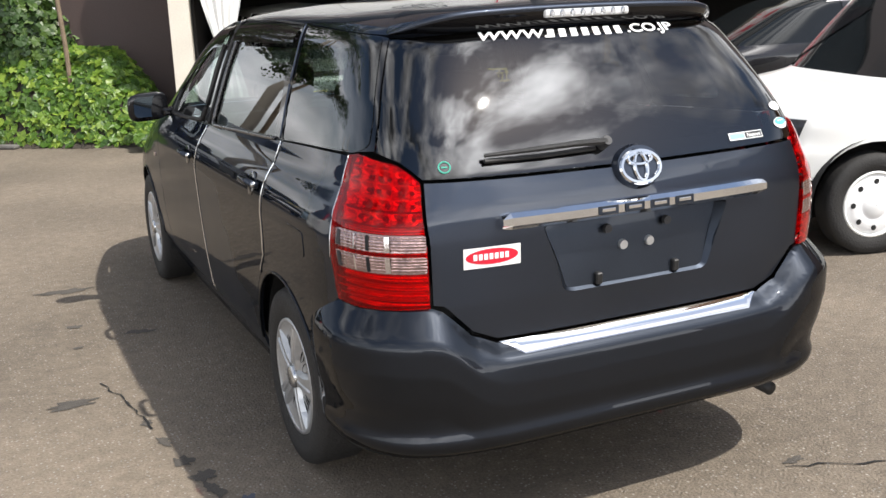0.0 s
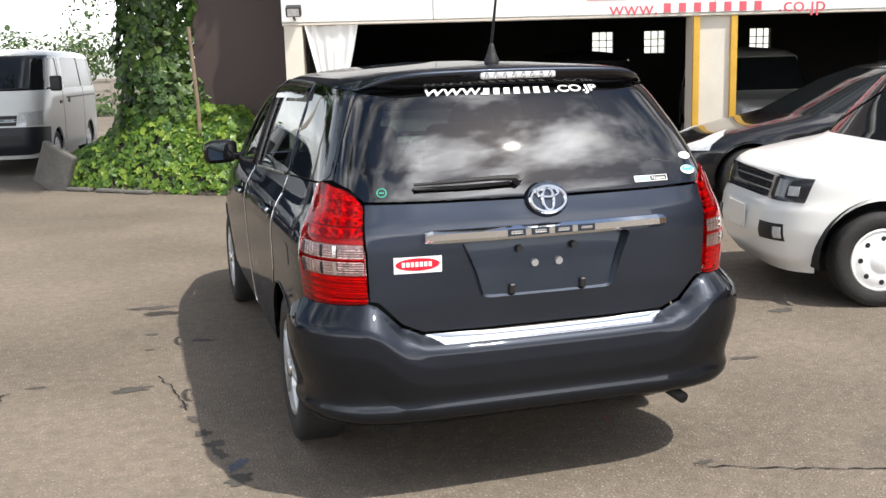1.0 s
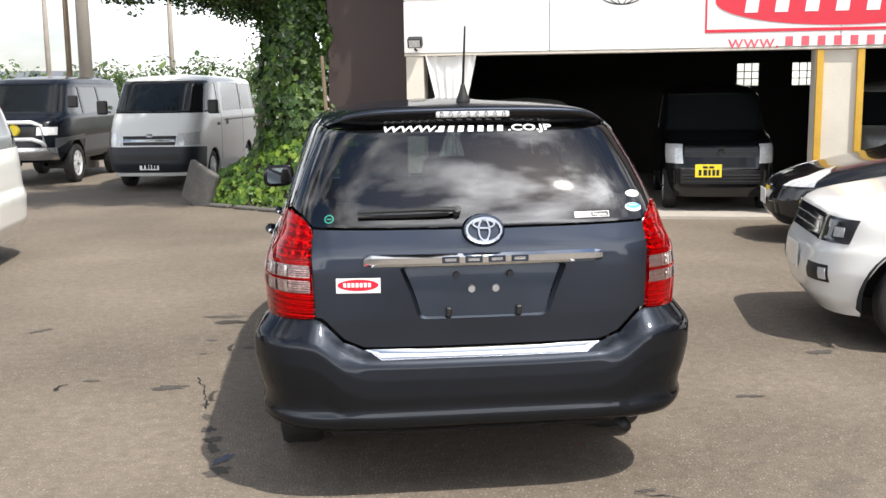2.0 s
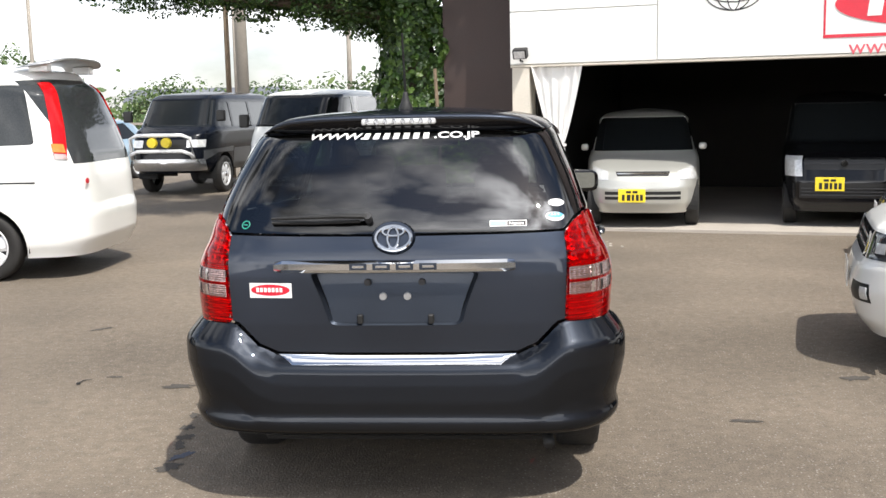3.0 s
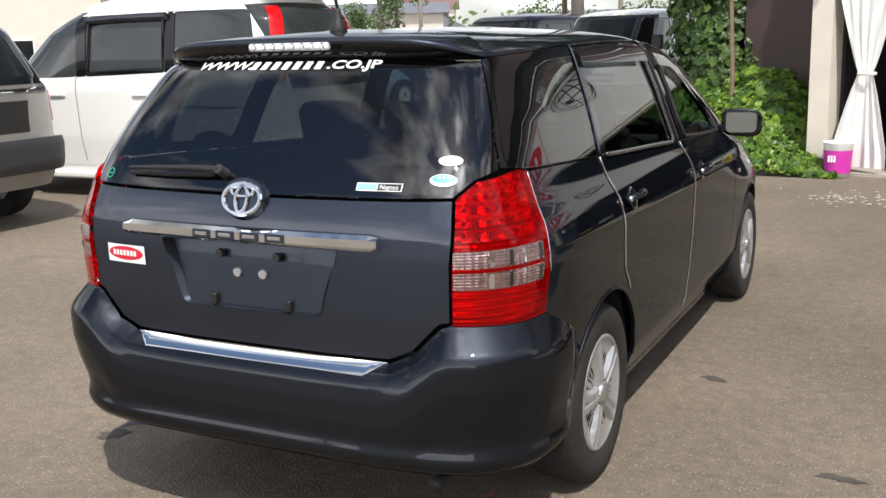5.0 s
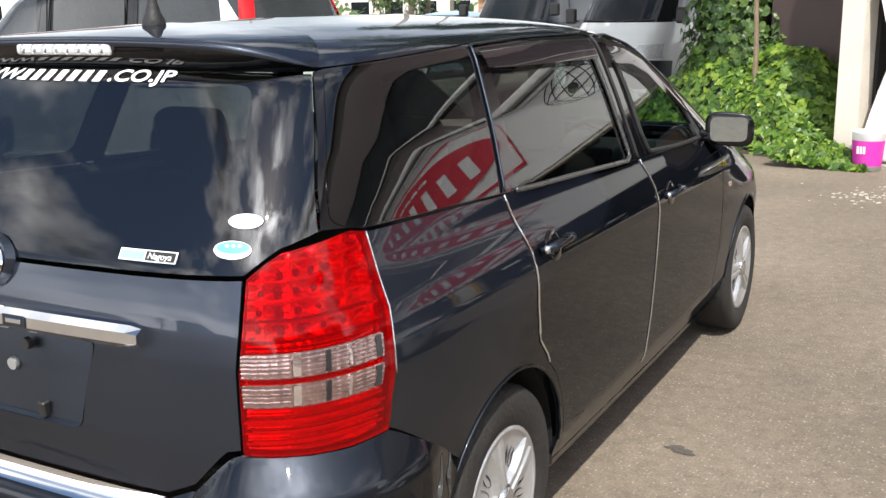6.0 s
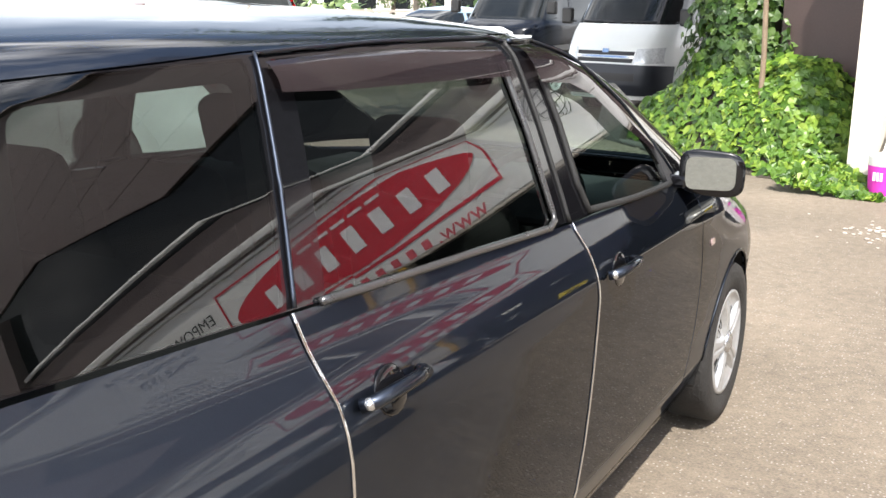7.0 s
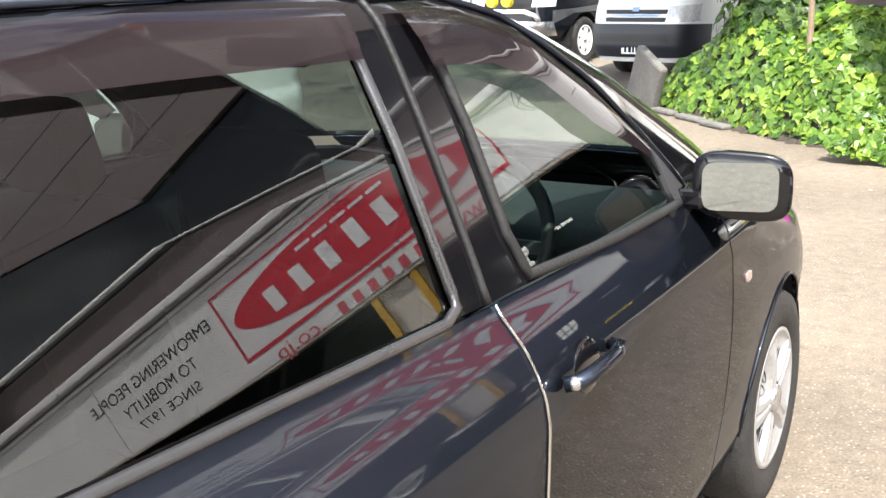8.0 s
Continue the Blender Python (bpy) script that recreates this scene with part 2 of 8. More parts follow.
M_UPPER = material("taupe upper wall siding", (0.150, 0.118, 0.112), 0.6, 0, 0.10, 2, 40, 0.05)
M_ROOF = material("weathered brown roof sheet", (0.16, 0.13, 0.12), 0.6, 0.2, 0.16, 2, 40, 0.1)
# near-black base: the shade inside the garage is put into the colour
M_GARAGE = material("shade-dark garage board", (0.022, 0.020, 0.018), 0.85, 0, 0.25, 1.5, 40, 0.1)
M_SLAB = material("pale concrete slab", (0.42, 0.38, 0.33), 0.9, 0, 0.14, 2.0, 45, 0.3)
M_CURTAIN = material("white curtain sheet", (0.78, 0.77, 0.74), 0.8, 0, 0.05, 3, 160, 0.1)
M_BARK = material("grey brown bark", (0.10, 0.075, 0.055), 0.95, 0, 0.35, 5, 30, 0.8)
M_WOODPOST = material("weathered wooden stake", (0.20, 0.15, 0.10), 0.85, 0, 0.25, 6, 60, 0.4)
M_STONE = material("grey leaning stone", (0.12, 0.115, 0.105), 0.9, 0, 0.25, 5, 35, 0.5)
M_CONCRETE = material("grey concrete pole", (0.30, 0.27, 0.23), 0.9, 0, 0.12, 3, 40, 0.2)
M_PINK = material("magenta bucket print", (0.62, 0.04, 0.40), 0.45, 0, 0.06, 8)
M_SOIL = material("dark soil", (0.035, 0.028, 0.02), 0.95, 0, 0.4, 6, 40, 0.8)


def leaf_material(name, dark, light, bright, gloss=0.42, piece=False):
    """Leaves, each of its own green, with light coming through them."""
    m = material(name, dark, gloss, 0, 0.2, 20, 90, 0.1)
    t = m.node_tree
    b = t.nodes["Principled BSDF"]
    geo = wire(t, "ShaderNodeNewGeometry")
    ramp = wire(t, "ShaderNodeValToRGB")
    e = ramp.color_ramp.elements
    e[0].color, e[1].color = (*dark, 1), (*bright, 1)
    e[1].position = 1.0
    mid = e.new(0.55)
    mid.color = (*light, 1)
    if piece:
        info = wire(t, "ShaderNodeObjectInfo")
        t.links.new(info.outputs["Random"], ramp.inputs[0])
    else:
        t.links.new(geo.outputs["Random Per Island"], ramp.inputs[0])
    t.links.new(ramp.outputs[0], b.inputs["Base Color"])
    tl = wire(t, "ShaderNodeBsdfTranslucent")
    t.links.new(ramp.outputs[0], tl.inputs["Color"])
    mx = wire(t, "ShaderNodeMixShader")
    mx.inputs[0].default_value = 0.3
    out = t.nodes["Material Output"]
    t.links.new(b.outputs[0], mx.inputs[1])
    t.links.new(tl.outputs[0], mx.inputs[2])
    t.links.new(mx.outputs[0], out.inputs[0])
    return m


M_IVY = leaf_material("ivy leaf", (0.035, 0.085, 0.012), (0.10, 0.20, 0.022), (0.24, 0.34, 0.045))
M_IVYPIECE = leaf_material("single ivy leaf", (0.045, 0.10, 0.014), (0.12, 0.22, 0.025), (0.26, 0.36, 0.05), piece=True)
# darker copy of the ivy: the crown's shade on the trunk, put into the colour
M_IVYSHADE = leaf_material("shaded climbing ivy leaf", (0.018, 0.045, 0.010), (0.045, 0.10, 0.016), (0.10, 0.17, 0.03))
M_LEAF = leaf_material("tree leaf", (0.018, 0.042, 0.012), (0.040, 0.085, 0.018), (0.09, 0.14, 0.03))
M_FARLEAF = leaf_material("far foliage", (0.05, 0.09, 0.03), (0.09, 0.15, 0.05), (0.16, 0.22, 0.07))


def asphalt():
    m = material("weathered asphalt", (0.166, 0.136, 0.103), 0.88, 0, 0.42, 0.55, 95, 1.0)
    t = m.node_tree
    b = t.nodes["Principled BSDF"]
    ramp = [n for n in t.nodes if n.type == "VALTORGB"][0]
    co = [n for n in t.nodes if n.type == "TEX_COORD"][0]
    # pale stone chips in the surface
    v = wire(t, "ShaderNodeTexVoronoi")
    v.inputs["Scale"].default_value = 58.0
    t.links.new(co.outputs["Object"], v.inputs["Vector"])
    chip = wire(t, "ShaderNodeValToRGB")
    chip.color_ramp.elements[0].position, chip.color_ramp.elements[1].position = 0.14, 0.30
    chip.color_ramp.elements[0].color, chip.color_ramp.elements[1].color = (1, 1, 1, 1), (0, 0, 0, 1)
    t.links.new(v.outputs["Distance"], chip.inputs[0])
    pick = wire(t, "ShaderNodeMath", operation="GREATER_THAN")
    pick.inputs[1].default_value = 0.52
    sep = wire(t, "ShaderNodeSeparateColor")
    t.links.new(v.outputs["Color"], sep.inputs[0])
    t.links.new(sep.outputs[0], pick.inputs[0])
    fac = wire(t, "ShaderNodeMath", operation="MULTIPLY")
    t.links.new(chip.outputs[0], fac.inputs[0])
    t.links.new(pick.outputs[0], fac.inputs[1])
    mx = wire(t, "ShaderNodeMix", data_type="RGBA")
    mx.inputs["B"].default_value = (0.31, 0.285, 0.25, 1)
    t.links.new(fac.outputs[0], mx.inputs["Factor"])
    t.links.new(ramp.outputs[0], mx.inputs["A"])
    # oil stains and patched blotches
    st = wire(t, "ShaderNodeTexNoise")
    st.inputs["Scale"].default_value, st.inputs["Detail"].default_value, st.inputs["Distortion"].default_value = 1.1, 5.0, 0.6
    t.links.new(co.outputs["Object"], st.inputs["Vector"])
    sr = wire(t, "ShaderNodeValToRGB")
    sr.color_ramp.elements[0].position, sr.color_ramp.elements[1].position = 0.64, 0.74
    t.links.new(st.outputs["Fac"], sr.inputs[0])
    k = wire(t, "ShaderNodeMath", operation="MULTIPLY")
    k.inputs[1].default_value = 0.30
    t.links.new(sr.outputs[0], k.inputs[0])
    m2 = wire(t, "ShaderNodeMix", data_type="RGBA")
    m2.inputs["B"].default_value = (0.045, 0.042, 0.038, 1)
    t.links.new(k.outputs[0], m2.inputs["Factor"])
    # coarse mottling between grain and blotches
    mid = wire(t, "ShaderNodeTexNoise")
    mid.inputs["Scale"].default_value, mid.inputs["Detail"].default_value, mid.inputs["Roughness"].default_value = 14.0, 9.0, 0.78
    t.links.new(co.outputs["Object"], mid.inputs["Vector"])
    mr = wire(t, "ShaderNodeMapRange")
    mr.inputs["From Min"].default_value, mr.inputs["From Max"].default_value = 0.30, 0.70
    mr.inputs["To Min"].default_value, mr.inputs["To Max"].default_value = 0.70, 1.30
    t.links.new(mid.outputs["Fac"], mr.inputs["Value"])
    mott = wire(t, "ShaderNodeVectorMath", operation="SCALE")
    t.links.new(mx.outputs["Result"], mott.inputs[0])
    t.links.new(mr.outputs[0], mott.inputs["Scale"])
    t.links.new(mott.outputs[0], m2.inputs["A"])
    t.links.new(m2.outputs["Result"], b.inputs["Base Color"])
    return m


M_ASPHALT = asphalt()
M_BLUESTAIN = material("blue paint spill", (0.075, 0.085, 0.115), 0.8, 0, 0.3, 8, 120, 0.4)
M_STAIN = material("oil stained asphalt", (0.072, 0.064, 0.055), 0.85, 0, 0.3, 5, 140, 0.5)


# ---- mesh helpers ----
def part(name, bm, mat_, parent=None, label="", smooth=False):
    me = bpy.data.meshes.new(name)
    bm.to_mesh(me)
    bm.free()
    me.materials.append(mat_)
    if smooth:
        for p in me.polygons:
            p.use_smooth = True
    ob = new(name, me)
    ob.parent = parent
    return tagged(ob, label)


def raw(name, verts, faces, mat_, parent=None, label="", smooth=False, normals=None):
    me = bpy.data.meshes.new(name)
    me.from_pydata([tuple(map(float, v)) for v in verts], [], [tuple(int(i) for i in f) for f in faces])
    me.update()
    me.materials.append(mat_)
    if smooth:
        me.polygons.foreach_set("use_smooth", [True] * len(me.polygons))
    if normals is not None:
        me.normals_split_custom_set_from_vertices([tuple(map(float, n)) for n in normals])
    ob = new(name, me)
    ob.parent = parent
    return tagged(ob, label)


def thing(name, m, label, category, group="", kind=""):
    ob = new(name)
    ob.empty_display_size = 0.1
    ob.matrix_world = m
    return tagged(ob, label, category, group, kind)


def box(bm, x0, x1, y0, y1, z0, z1, bevel=0.0, seg=2, m=None):
    r = bmesh.ops.create_cube(bm, size=1.0)
    vs = r["verts"]
    mm = Matrix.Translation(((x0 + x1) / 2, (y0 + y1) / 2, (z0 + z1) / 2)) @ Matrix.Diagonal((x1 - x0, y1 - y0, z1 - z0, 1))
    if m is not None:
        mm = m @ mm
    bmesh.ops.transform(bm, matrix=mm, verts=vs)
    if bevel:
        es = list({e for v in vs for e in v.link_edges})
        bmesh.ops.bevel(bm, geom=es, offset=bevel, segments=seg, affect="EDGES", profile=0.5)
    return bm


def boxed(*a, **k):
    return box(bmesh.new(), *a, **k)


def lathe(profile, seg=32, axis="x", centre=(0, 0, 0), closed=False):
    """Turns (radius, along) pairs round an axis."""
    bm = bmesh.new()
    rings = []
    for r, h in profile:
        ring = []
        for i in range(seg):
            a = 2 * math.pi * i / seg
            c, s = r * math.cos(a), r * math.sin(a)
            p = {"x": (h, c, s), "y": (c, h, s), "z": (c, s, h)}[axis]
            ring.append(bm.verts.new(Vector(p) + Vector(centre)))
        rings.append(ring)
    if closed:
        rings.append(rings[0])
    for a, b in zip(rings, rings[1:]):
        for i in range(seg):
            bm.faces.new((a[i], a[(i + 1) % seg], b[(i + 1) % seg], b[i]))
    bmesh.ops.recalc_face_normals(bm, faces=bm.faces)
    return bm


def tube(points, r, seg=8, taper=1.0):
    """A bent tube through points; taper: its end radius over its first."""
    bm = bmesh.new()
    pts = [Vector(p) for p in points]
    rings = []
    for i, p in enumerate(pts):
        d = (pts[min(i + 1, len(pts) - 1)] - pts[max(i - 1, 0)]).normalized()
        up = Vector((0, 0, 1)) if abs(d.z) < 0.9 else Vector((1, 0, 0))
        a = d.cross(up).normalized()
        b = d.cross(a)
        k = r * (1 + (taper - 1) * i / max(1, len(pts) - 1))
        rings.append([bm.verts.new(p + a * k * math.cos(q) + b * k * math.sin(q)) for q in [2 * math.pi * j / seg for j in range(seg)]])
    for a, b in zip(rings, rings[1:]):
        for j in range(seg):
            bm.faces.new((a[j], a[(j + 1) % seg], b[(j + 1) % seg], b[j]))
    bm.faces.new(rings[0])
    bm.faces.new(rings[-1])
    bmesh.ops.recalc_face_normals(bm, faces=bm.faces)
    return bm


def flat_text(words, size, bold=0.0):
    """The outline of words in the built-in font, filled: points and faces in a plane, centred."""
    cu = bpy.data.curves.new("lettering", "FONT")
    cu.body, cu.size, cu.align_x, cu.align_y, cu.offset = words, size, "CENTER", "CENTER", bold * size
    ob = bpy.data.objects.new("lettering", cu)
    scene.collection.objects.link(ob)
    dg = bpy.context.evaluated_depsgraph_get()
    me = ob.evaluated_get(dg).to_mesh()
    vs = [v.co.copy() for v in me.vertices]
    fs = [tuple(p.vertices) for p in me.polygons]
    ob.evaluated_get(dg).to_mesh_clear()
    bpy.data.objects.remove(ob)
    bpy.data.curves.remove(cu)
    return vs, fs


def text_on(name, words, size, m, mat_, parent, label="", stretch=1.0, lean=0.0):
    vs, fs = flat_text(words, size)
    return raw(name, [m @ Vector((v.x * stretch + v.y * lean, v.y, 0)) for v in vs], fs, mat_, parent, label)
# smoked plastic; its mauve body colour paints in the taupe wall's reflection
M_SMOKEVISOR = milky("smoked visor plastic", (0.16, 0.13, 0.135), (0.050, 0.037, 0.041), 0.28)
M_MIRROR = material("mirror glass", (0.46, 0.52, 0.54), 0.02, 1.0, 0.02, 8)


# ---- car bodies ----
from mathutils.geometry import delaunay_2d_cdt


def smooth_table(rows, lo, hi, width):
    """A function through rows of (height, value), its corners rounded over width metres."""
    step = 0.002
    zs = np.arange(lo - 0.1, hi + 0.1, step)
    v = np.interp(zs, [r[0] for r in rows], [r[1] for r in rows])
    n = max(1, int(width / step))
    if n > 1:
        k = np.hanning(n + 2)[1:-1]
        v = np.convolve(np.pad(v, n, mode="edge"), k / k.sum(), mode="same")[n:-n]
    return lambda z: np.interp(z, zs, v)


class Shape:
    """A car's outer skin: at each height a rounded outline in plan. Rear at y = 0, nose at +y, x to the car's right.
    A place on it is (a, w): a runs from the rear's middle round the right side to the nose, w up along the skin."""

    def __init__(self, width, rear, nose, n_rear, n_nose, yc, yf, round_=0.05, bulge=((0, 0.0), (3, 0.0))):
        lo, hi = width[0][0], width[-1][0]
        self.lo, self.hi, self.yc, self.yf = lo, hi, yc, yf
        self.W = smooth_table(width, lo, hi, round_)
        self.R = smooth_table(rear, lo, hi, round_ * 0.6)
        self.F = smooth_table(nose, lo, hi, round_)
        self.NR = smooth_table(n_rear, lo, hi, 0.1)
        self.NF = smooth_table(n_nose, lo, hi, 0.1)
        self.BU = smooth_table(bulge, lo, hi, 0.12)
        self.a1 = math.pi / 2
        self.a2 = self.a1 + (yf - yc)
        self.amax = self.a2 + math.pi / 2
        zs = np.linspace(lo, hi, 1500)
        d = np.sqrt(np.diff(zs) ** 2 + np.diff(self.W(zs)) ** 2 + (0.45 * np.diff(self.F(zs))) ** 2 + (0.45 * np.diff(self.R(zs))) ** 2)
        self._z, self._w = zs, np.concatenate([[0], np.cumsum(d)])

    def w(self, z):
        return float(np.interp(z, self._z, self._w))

    def z(self, w):
        return np.interp(w, self._w, self._z)

    def at(self, a, w):
        a, z = np.asarray(a, float), np.asarray(self.z(w), float)
        s = np.sign(a) + (a == 0)
        a = np.abs(a)
        W = np.maximum(self.W(z), 0.004)
        th = np.clip(a, 0, self.a1)
        L, n = np.maximum(self.yc - self.R(z), 0.02), self.NR(z)
        si, co = np.maximum(np.sin(th), 1e-9), np.maximum(np.cos(th), 1e-9)
        r = ((si / W) ** n + (co / L) ** n) ** (-1 / n)
        xr, yr = r * si, self.yc - r * co
        yr = yr - self.BU(z) * np.maximum(0, 1 - (xr / (0.88 * W)) ** 2) ** 2
        ph = np.clip(a - self.a2, 0, math.pi / 2)
        L, n = np.maximum(self.F(z) - self.yf, 0.02), self.NF(z)
        si, co = np.maximum(np.sin(ph), 1e-9), np.maximum(np.cos(ph), 1e-9)
        r = ((co / W) ** n + (si / L) ** n) ** (-1 / n)
        xf, yf = r * co, self.yf + r * si
        x = np.where(a < self.a1, xr, np.where(a < self.a2, W, xf))
        y = np.where(a < self.a1, yr, np.where(a < self.a2, self.yc + a - self.a1, yf))
        return np.stack([x * s, y, z], -1)

    def normal(self, a, w):
        e = 0.004
        a, w = np.asarray(a, float), np.asarray(w, float)
        w = np.clip(w, e, self._w[-1] - e)
        n = np.cross(self.at(a + e, w) - self.at(a - e, w), self.at(a, w + e) - self.at(a, w - e))
        n /= np.maximum(np.linalg.norm(n, axis=-1, keepdims=True), 1e-12)
        return n

    def side(self, y, z):
        """(a, w) of the right side at y and z."""
        W = float(self.W(z))
        if y < self.yc:
            n, L = float(self.NR(z)), self.yc - float(self.R(z))
            k = min(0.9999, (self.yc - y) / L)
            return math.atan2(W * (1 - k ** n) ** (1 / n), self.yc - y), self.w(z)
        if y <= self.yf:
            return self.a1 + y - self.yc, self.w(z)
        n, L = float(self.NF(z)), float(self.F(z)) - self.yf
        k = min(0.9999, (y - self.yf) / L)
        return self.a2 + math.atan2(y - self.yf, W * (1 - k ** n) ** (1 / n)), self.w(z)

    def back(self, x, z):
        W, n, L = float(self.W(z)), float(self.NR(z)), self.yc - float(self.R(z))
        k = min(0.9999, abs(x) / W)
        return math.copysign(math.atan2(abs(x), L * (1 - k ** n) ** (1 / n)), x), self.w(z)

    def front(self, x, z):
        W, n, L = float(self.W(z)), float(self.NF(z)), float(self.F(z)) - self.yf
        k = min(0.9999, abs(x) / W)
        return math.copysign(self.a2 + math.atan2(L * (1 - k ** n) ** (1 / n), abs(x)), x if x else 1), self.w(z)

    def pts(self, rows):
        """(kind, p, z) rows, kind S, R or F, or numbers already in (a, w)."""
        out = []
        for r in rows:
            if len(r) == 2:
                out.append(r)
            else:
                out.append({"S": self.side, "R": self.back, "F": self.front}[r[0]](r[1], r[2]))
        return out


def inside(poly, p):
    x, y = p[:, 0], p[:, 1]
    c = np.zeros(len(p), bool)
    px, py = poly[:, 0], poly[:, 1]
    for i in range(len(poly)):
        j = i - 1
        k = (py[i] > y) != (py[j] > y)
        dy = py[j] - py[i]
        c ^= k & (x < (px[j] - px[i]) * (y - py[i]) / (dy if dy else 1e-12) + px[i])
    return c


def near_edge(poly, p):
    a, b = poly, np.roll(poly, -1, 0)
    best = np.full(len(p), 1e9)
    for i in range(len(a)):
        d = b[i] - a[i]
        t = np.clip(((p - a[i]) @ d) / max(d @ d, 1e-12), 0, 1)
        best = np.minimum(best, np.linalg.norm(p - a[i] - t[:, None] * d, axis=1))
    return best


def densify(poly, step):
    out = []
    for i, p in enumerate(poly):
        q = poly[(i + 1) % len(poly)]
        n = max(1, int(math.ceil(math.dist(p, q) / step)))
        out += [(p[0] + (q[0] - p[0]) * k / n, p[1] + (q[1] - p[1]) * k / n) for k in range(n)]
    return np.array(out)


def rounded(poly, r, seg=4):
    """The outline with its corners rounded."""
    out = []
    for i, p in enumerate(poly):
        a, b = np.array(poly[i - 1]), np.array(poly[(i + 1) % len(poly)])
        p = np.array(p)
        da, db = np.linalg.norm(a - p), np.linalg.norm(b - p)
        k = min(r, da * 0.45, db * 0.45)
        s, e = p + (a - p) / max(da, 1e-9) * k, p + (b - p) / max(db, 1e-9) * k
        for j in range(seg + 1):
            t = j / seg
            out.append(tuple((1 - t) ** 2 * s + 2 * t * (1 - t) * p + t * t * e))
    return out


def shrunk(poly, d):
    """The outline drawn in by d (out, if negative)."""
    p = np.array(poly, float)
    area = 0.5 * np.sum(p[:, 0] * np.roll(p[:, 1], -1) - np.roll(p[:, 0], -1) * p[:, 1])
    s = 1 if area > 0 else -1
    e1 = p - np.roll(p, 1, 0)
    e2 = np.roll(p, -1, 0) - p
    n1 = np.stack([-e1[:, 1], e1[:, 0]], 1) * s
    n2 = np.stack([-e2[:, 1], e2[:, 0]], 1) * s
    n1 /= np.maximum(np.linalg.norm(n1, axis=1, keepdims=True), 1e-9)
    n2 /= np.maximum(np.linalg.norm(n2, axis=1, keepdims=True), 1e-9)
    n = n1 + n2
    k = np.maximum(np.linalg.norm(n, axis=1, keepdims=True), 0.5)
    return [tuple(v) for v in p + n / k * np.clip(2 / k, 1, 2) * 0.5 * d * 1.0]


def panel(shape, name, poly, mat_, parent, holes=(), step=0.03, off=0.0, thick=0.012, gap=0.0025, flip=False, label="", sink=0.0015):
    """A piece of the skin inside poly, outside the holes, with turned-in edges. flip: the same on the car's left."""
    if gap:
        poly = shrunk(poly, gap)
        holes = [shrunk(h, -gap) for h in holes]
    outer = densify(poly, step)
    rings = [outer] + [densify(h, step) for h in holes]
    lo, hi = outer.min(0), outer.max(0)
    nx, ny = max(1, int((hi[0] - lo[0]) / step)), max(1, int((hi[1] - lo[1]) / step))
    gx, gy = np.meshgrid(np.linspace(lo[0], hi[0], nx + 1), np.linspace(lo[1], hi[1], ny + 1))
    g = np.stack([gx.ravel(), gy.ravel()], 1)
    keep = inside(outer, g)
    for r in rings:
        idx = np.where(keep)[0]
        if r is not outer:
            keep[idx] &= ~inside(r, g[idx])
            idx = np.where(keep)[0]
        keep[idx] &= near_edge(r, g[idx]) > step * 0.45
    pts, edges = [], []
    for r in rings:
        k = len(pts)
        pts += [tuple(v) for v in r]
        edges += [(k + i, k + (i + 1) % len(r)) for i in range(len(r))]
    pts += [tuple(v) for v in g[keep]]
    vs, _, fs, *_ = delaunay_2d_cdt([Vector(p) for p in pts], edges, [], 0, 1e-7)
    v2 = np.array([(v.x, v.y) for v in vs])
    tri = np.array([f for f in fs if len(f) == 3])
    cen = v2[tri].mean(1)
    ok = inside(outer, cen)
    for r in rings[1:]:
        ok &= ~inside(r, cen)
    tri = tri[ok]
    p3, n3 = shape.at(v2[:, 0], v2[:, 1]), shape.normal(v2[:, 0], v2[:, 1])
    o = np.array([off(a, w) for a, w in v2]) if callable(off) else np.full(len(v2), off)
    count = {}
    for t in tri:
        for i in range(3):
            e = (t[i], t[(i + 1) % 3])
            count[tuple(sorted(e))] = count.get(tuple(sorted(e)), 0) + 1
    rim = [(t[i], t[(i + 1) % 3]) for t in tri for i in range(3) if count[tuple(sorted((t[i], t[(i + 1) % 3])))] == 1]
    rimv = sorted({int(i) for e in rim for i in e})
    o[rimv] -= sink
    if callable(off):
        # the displaced piece has its own slopes
        e = 0.004
        moved = [shape.at(v2[:, 0] + da, v2[:, 1] + dw) + shape.normal(v2[:, 0] + da, v2[:, 1] + dw) * np.array([off(a + da, w + dw) for a, w in v2])[:, None] for da, dw in ((e, 0), (-e, 0), (0, e), (0, -e))]
        p3 = p3 + n3 * o[:, None]
        n3 = np.cross(moved[0] - moved[1], moved[2] - moved[3])
        n3 /= np.maximum(np.linalg.norm(n3, axis=1, keepdims=True), 1e-12)
    else:
        p3 = p3 + n3 * o[:, None]
    # turn the faces outwards
    fn = np.cross(p3[tri[:, 1]] - p3[tri[:, 0]], p3[tri[:, 2]] - p3[tri[:, 0]])
    bad = (fn * n3[tri[:, 0]]).sum(1) < 0
    tri[bad] = tri[bad][:, ::-1]
    verts, faces, norms = list(p3), [tuple(t) for t in tri], list(n3)
    if thick:
        ia, ib = {}, {}
        for i in rimv:
            ia[i] = len(verts)
            verts.append(p3[i])
            norms.append((0, 0, 0))
        for i in rimv:
            ib[i] = len(verts)
            verts.append(p3[i] - n3[i] * thick)
            norms.append((0, 0, 0))
        direct = {}
        for t in tri:
            for i in range(3):
                direct[(t[i], t[(i + 1) % 3])] = 1
        for a, b in rim:
            if (a, b) not in direct:
                a, b = b, a
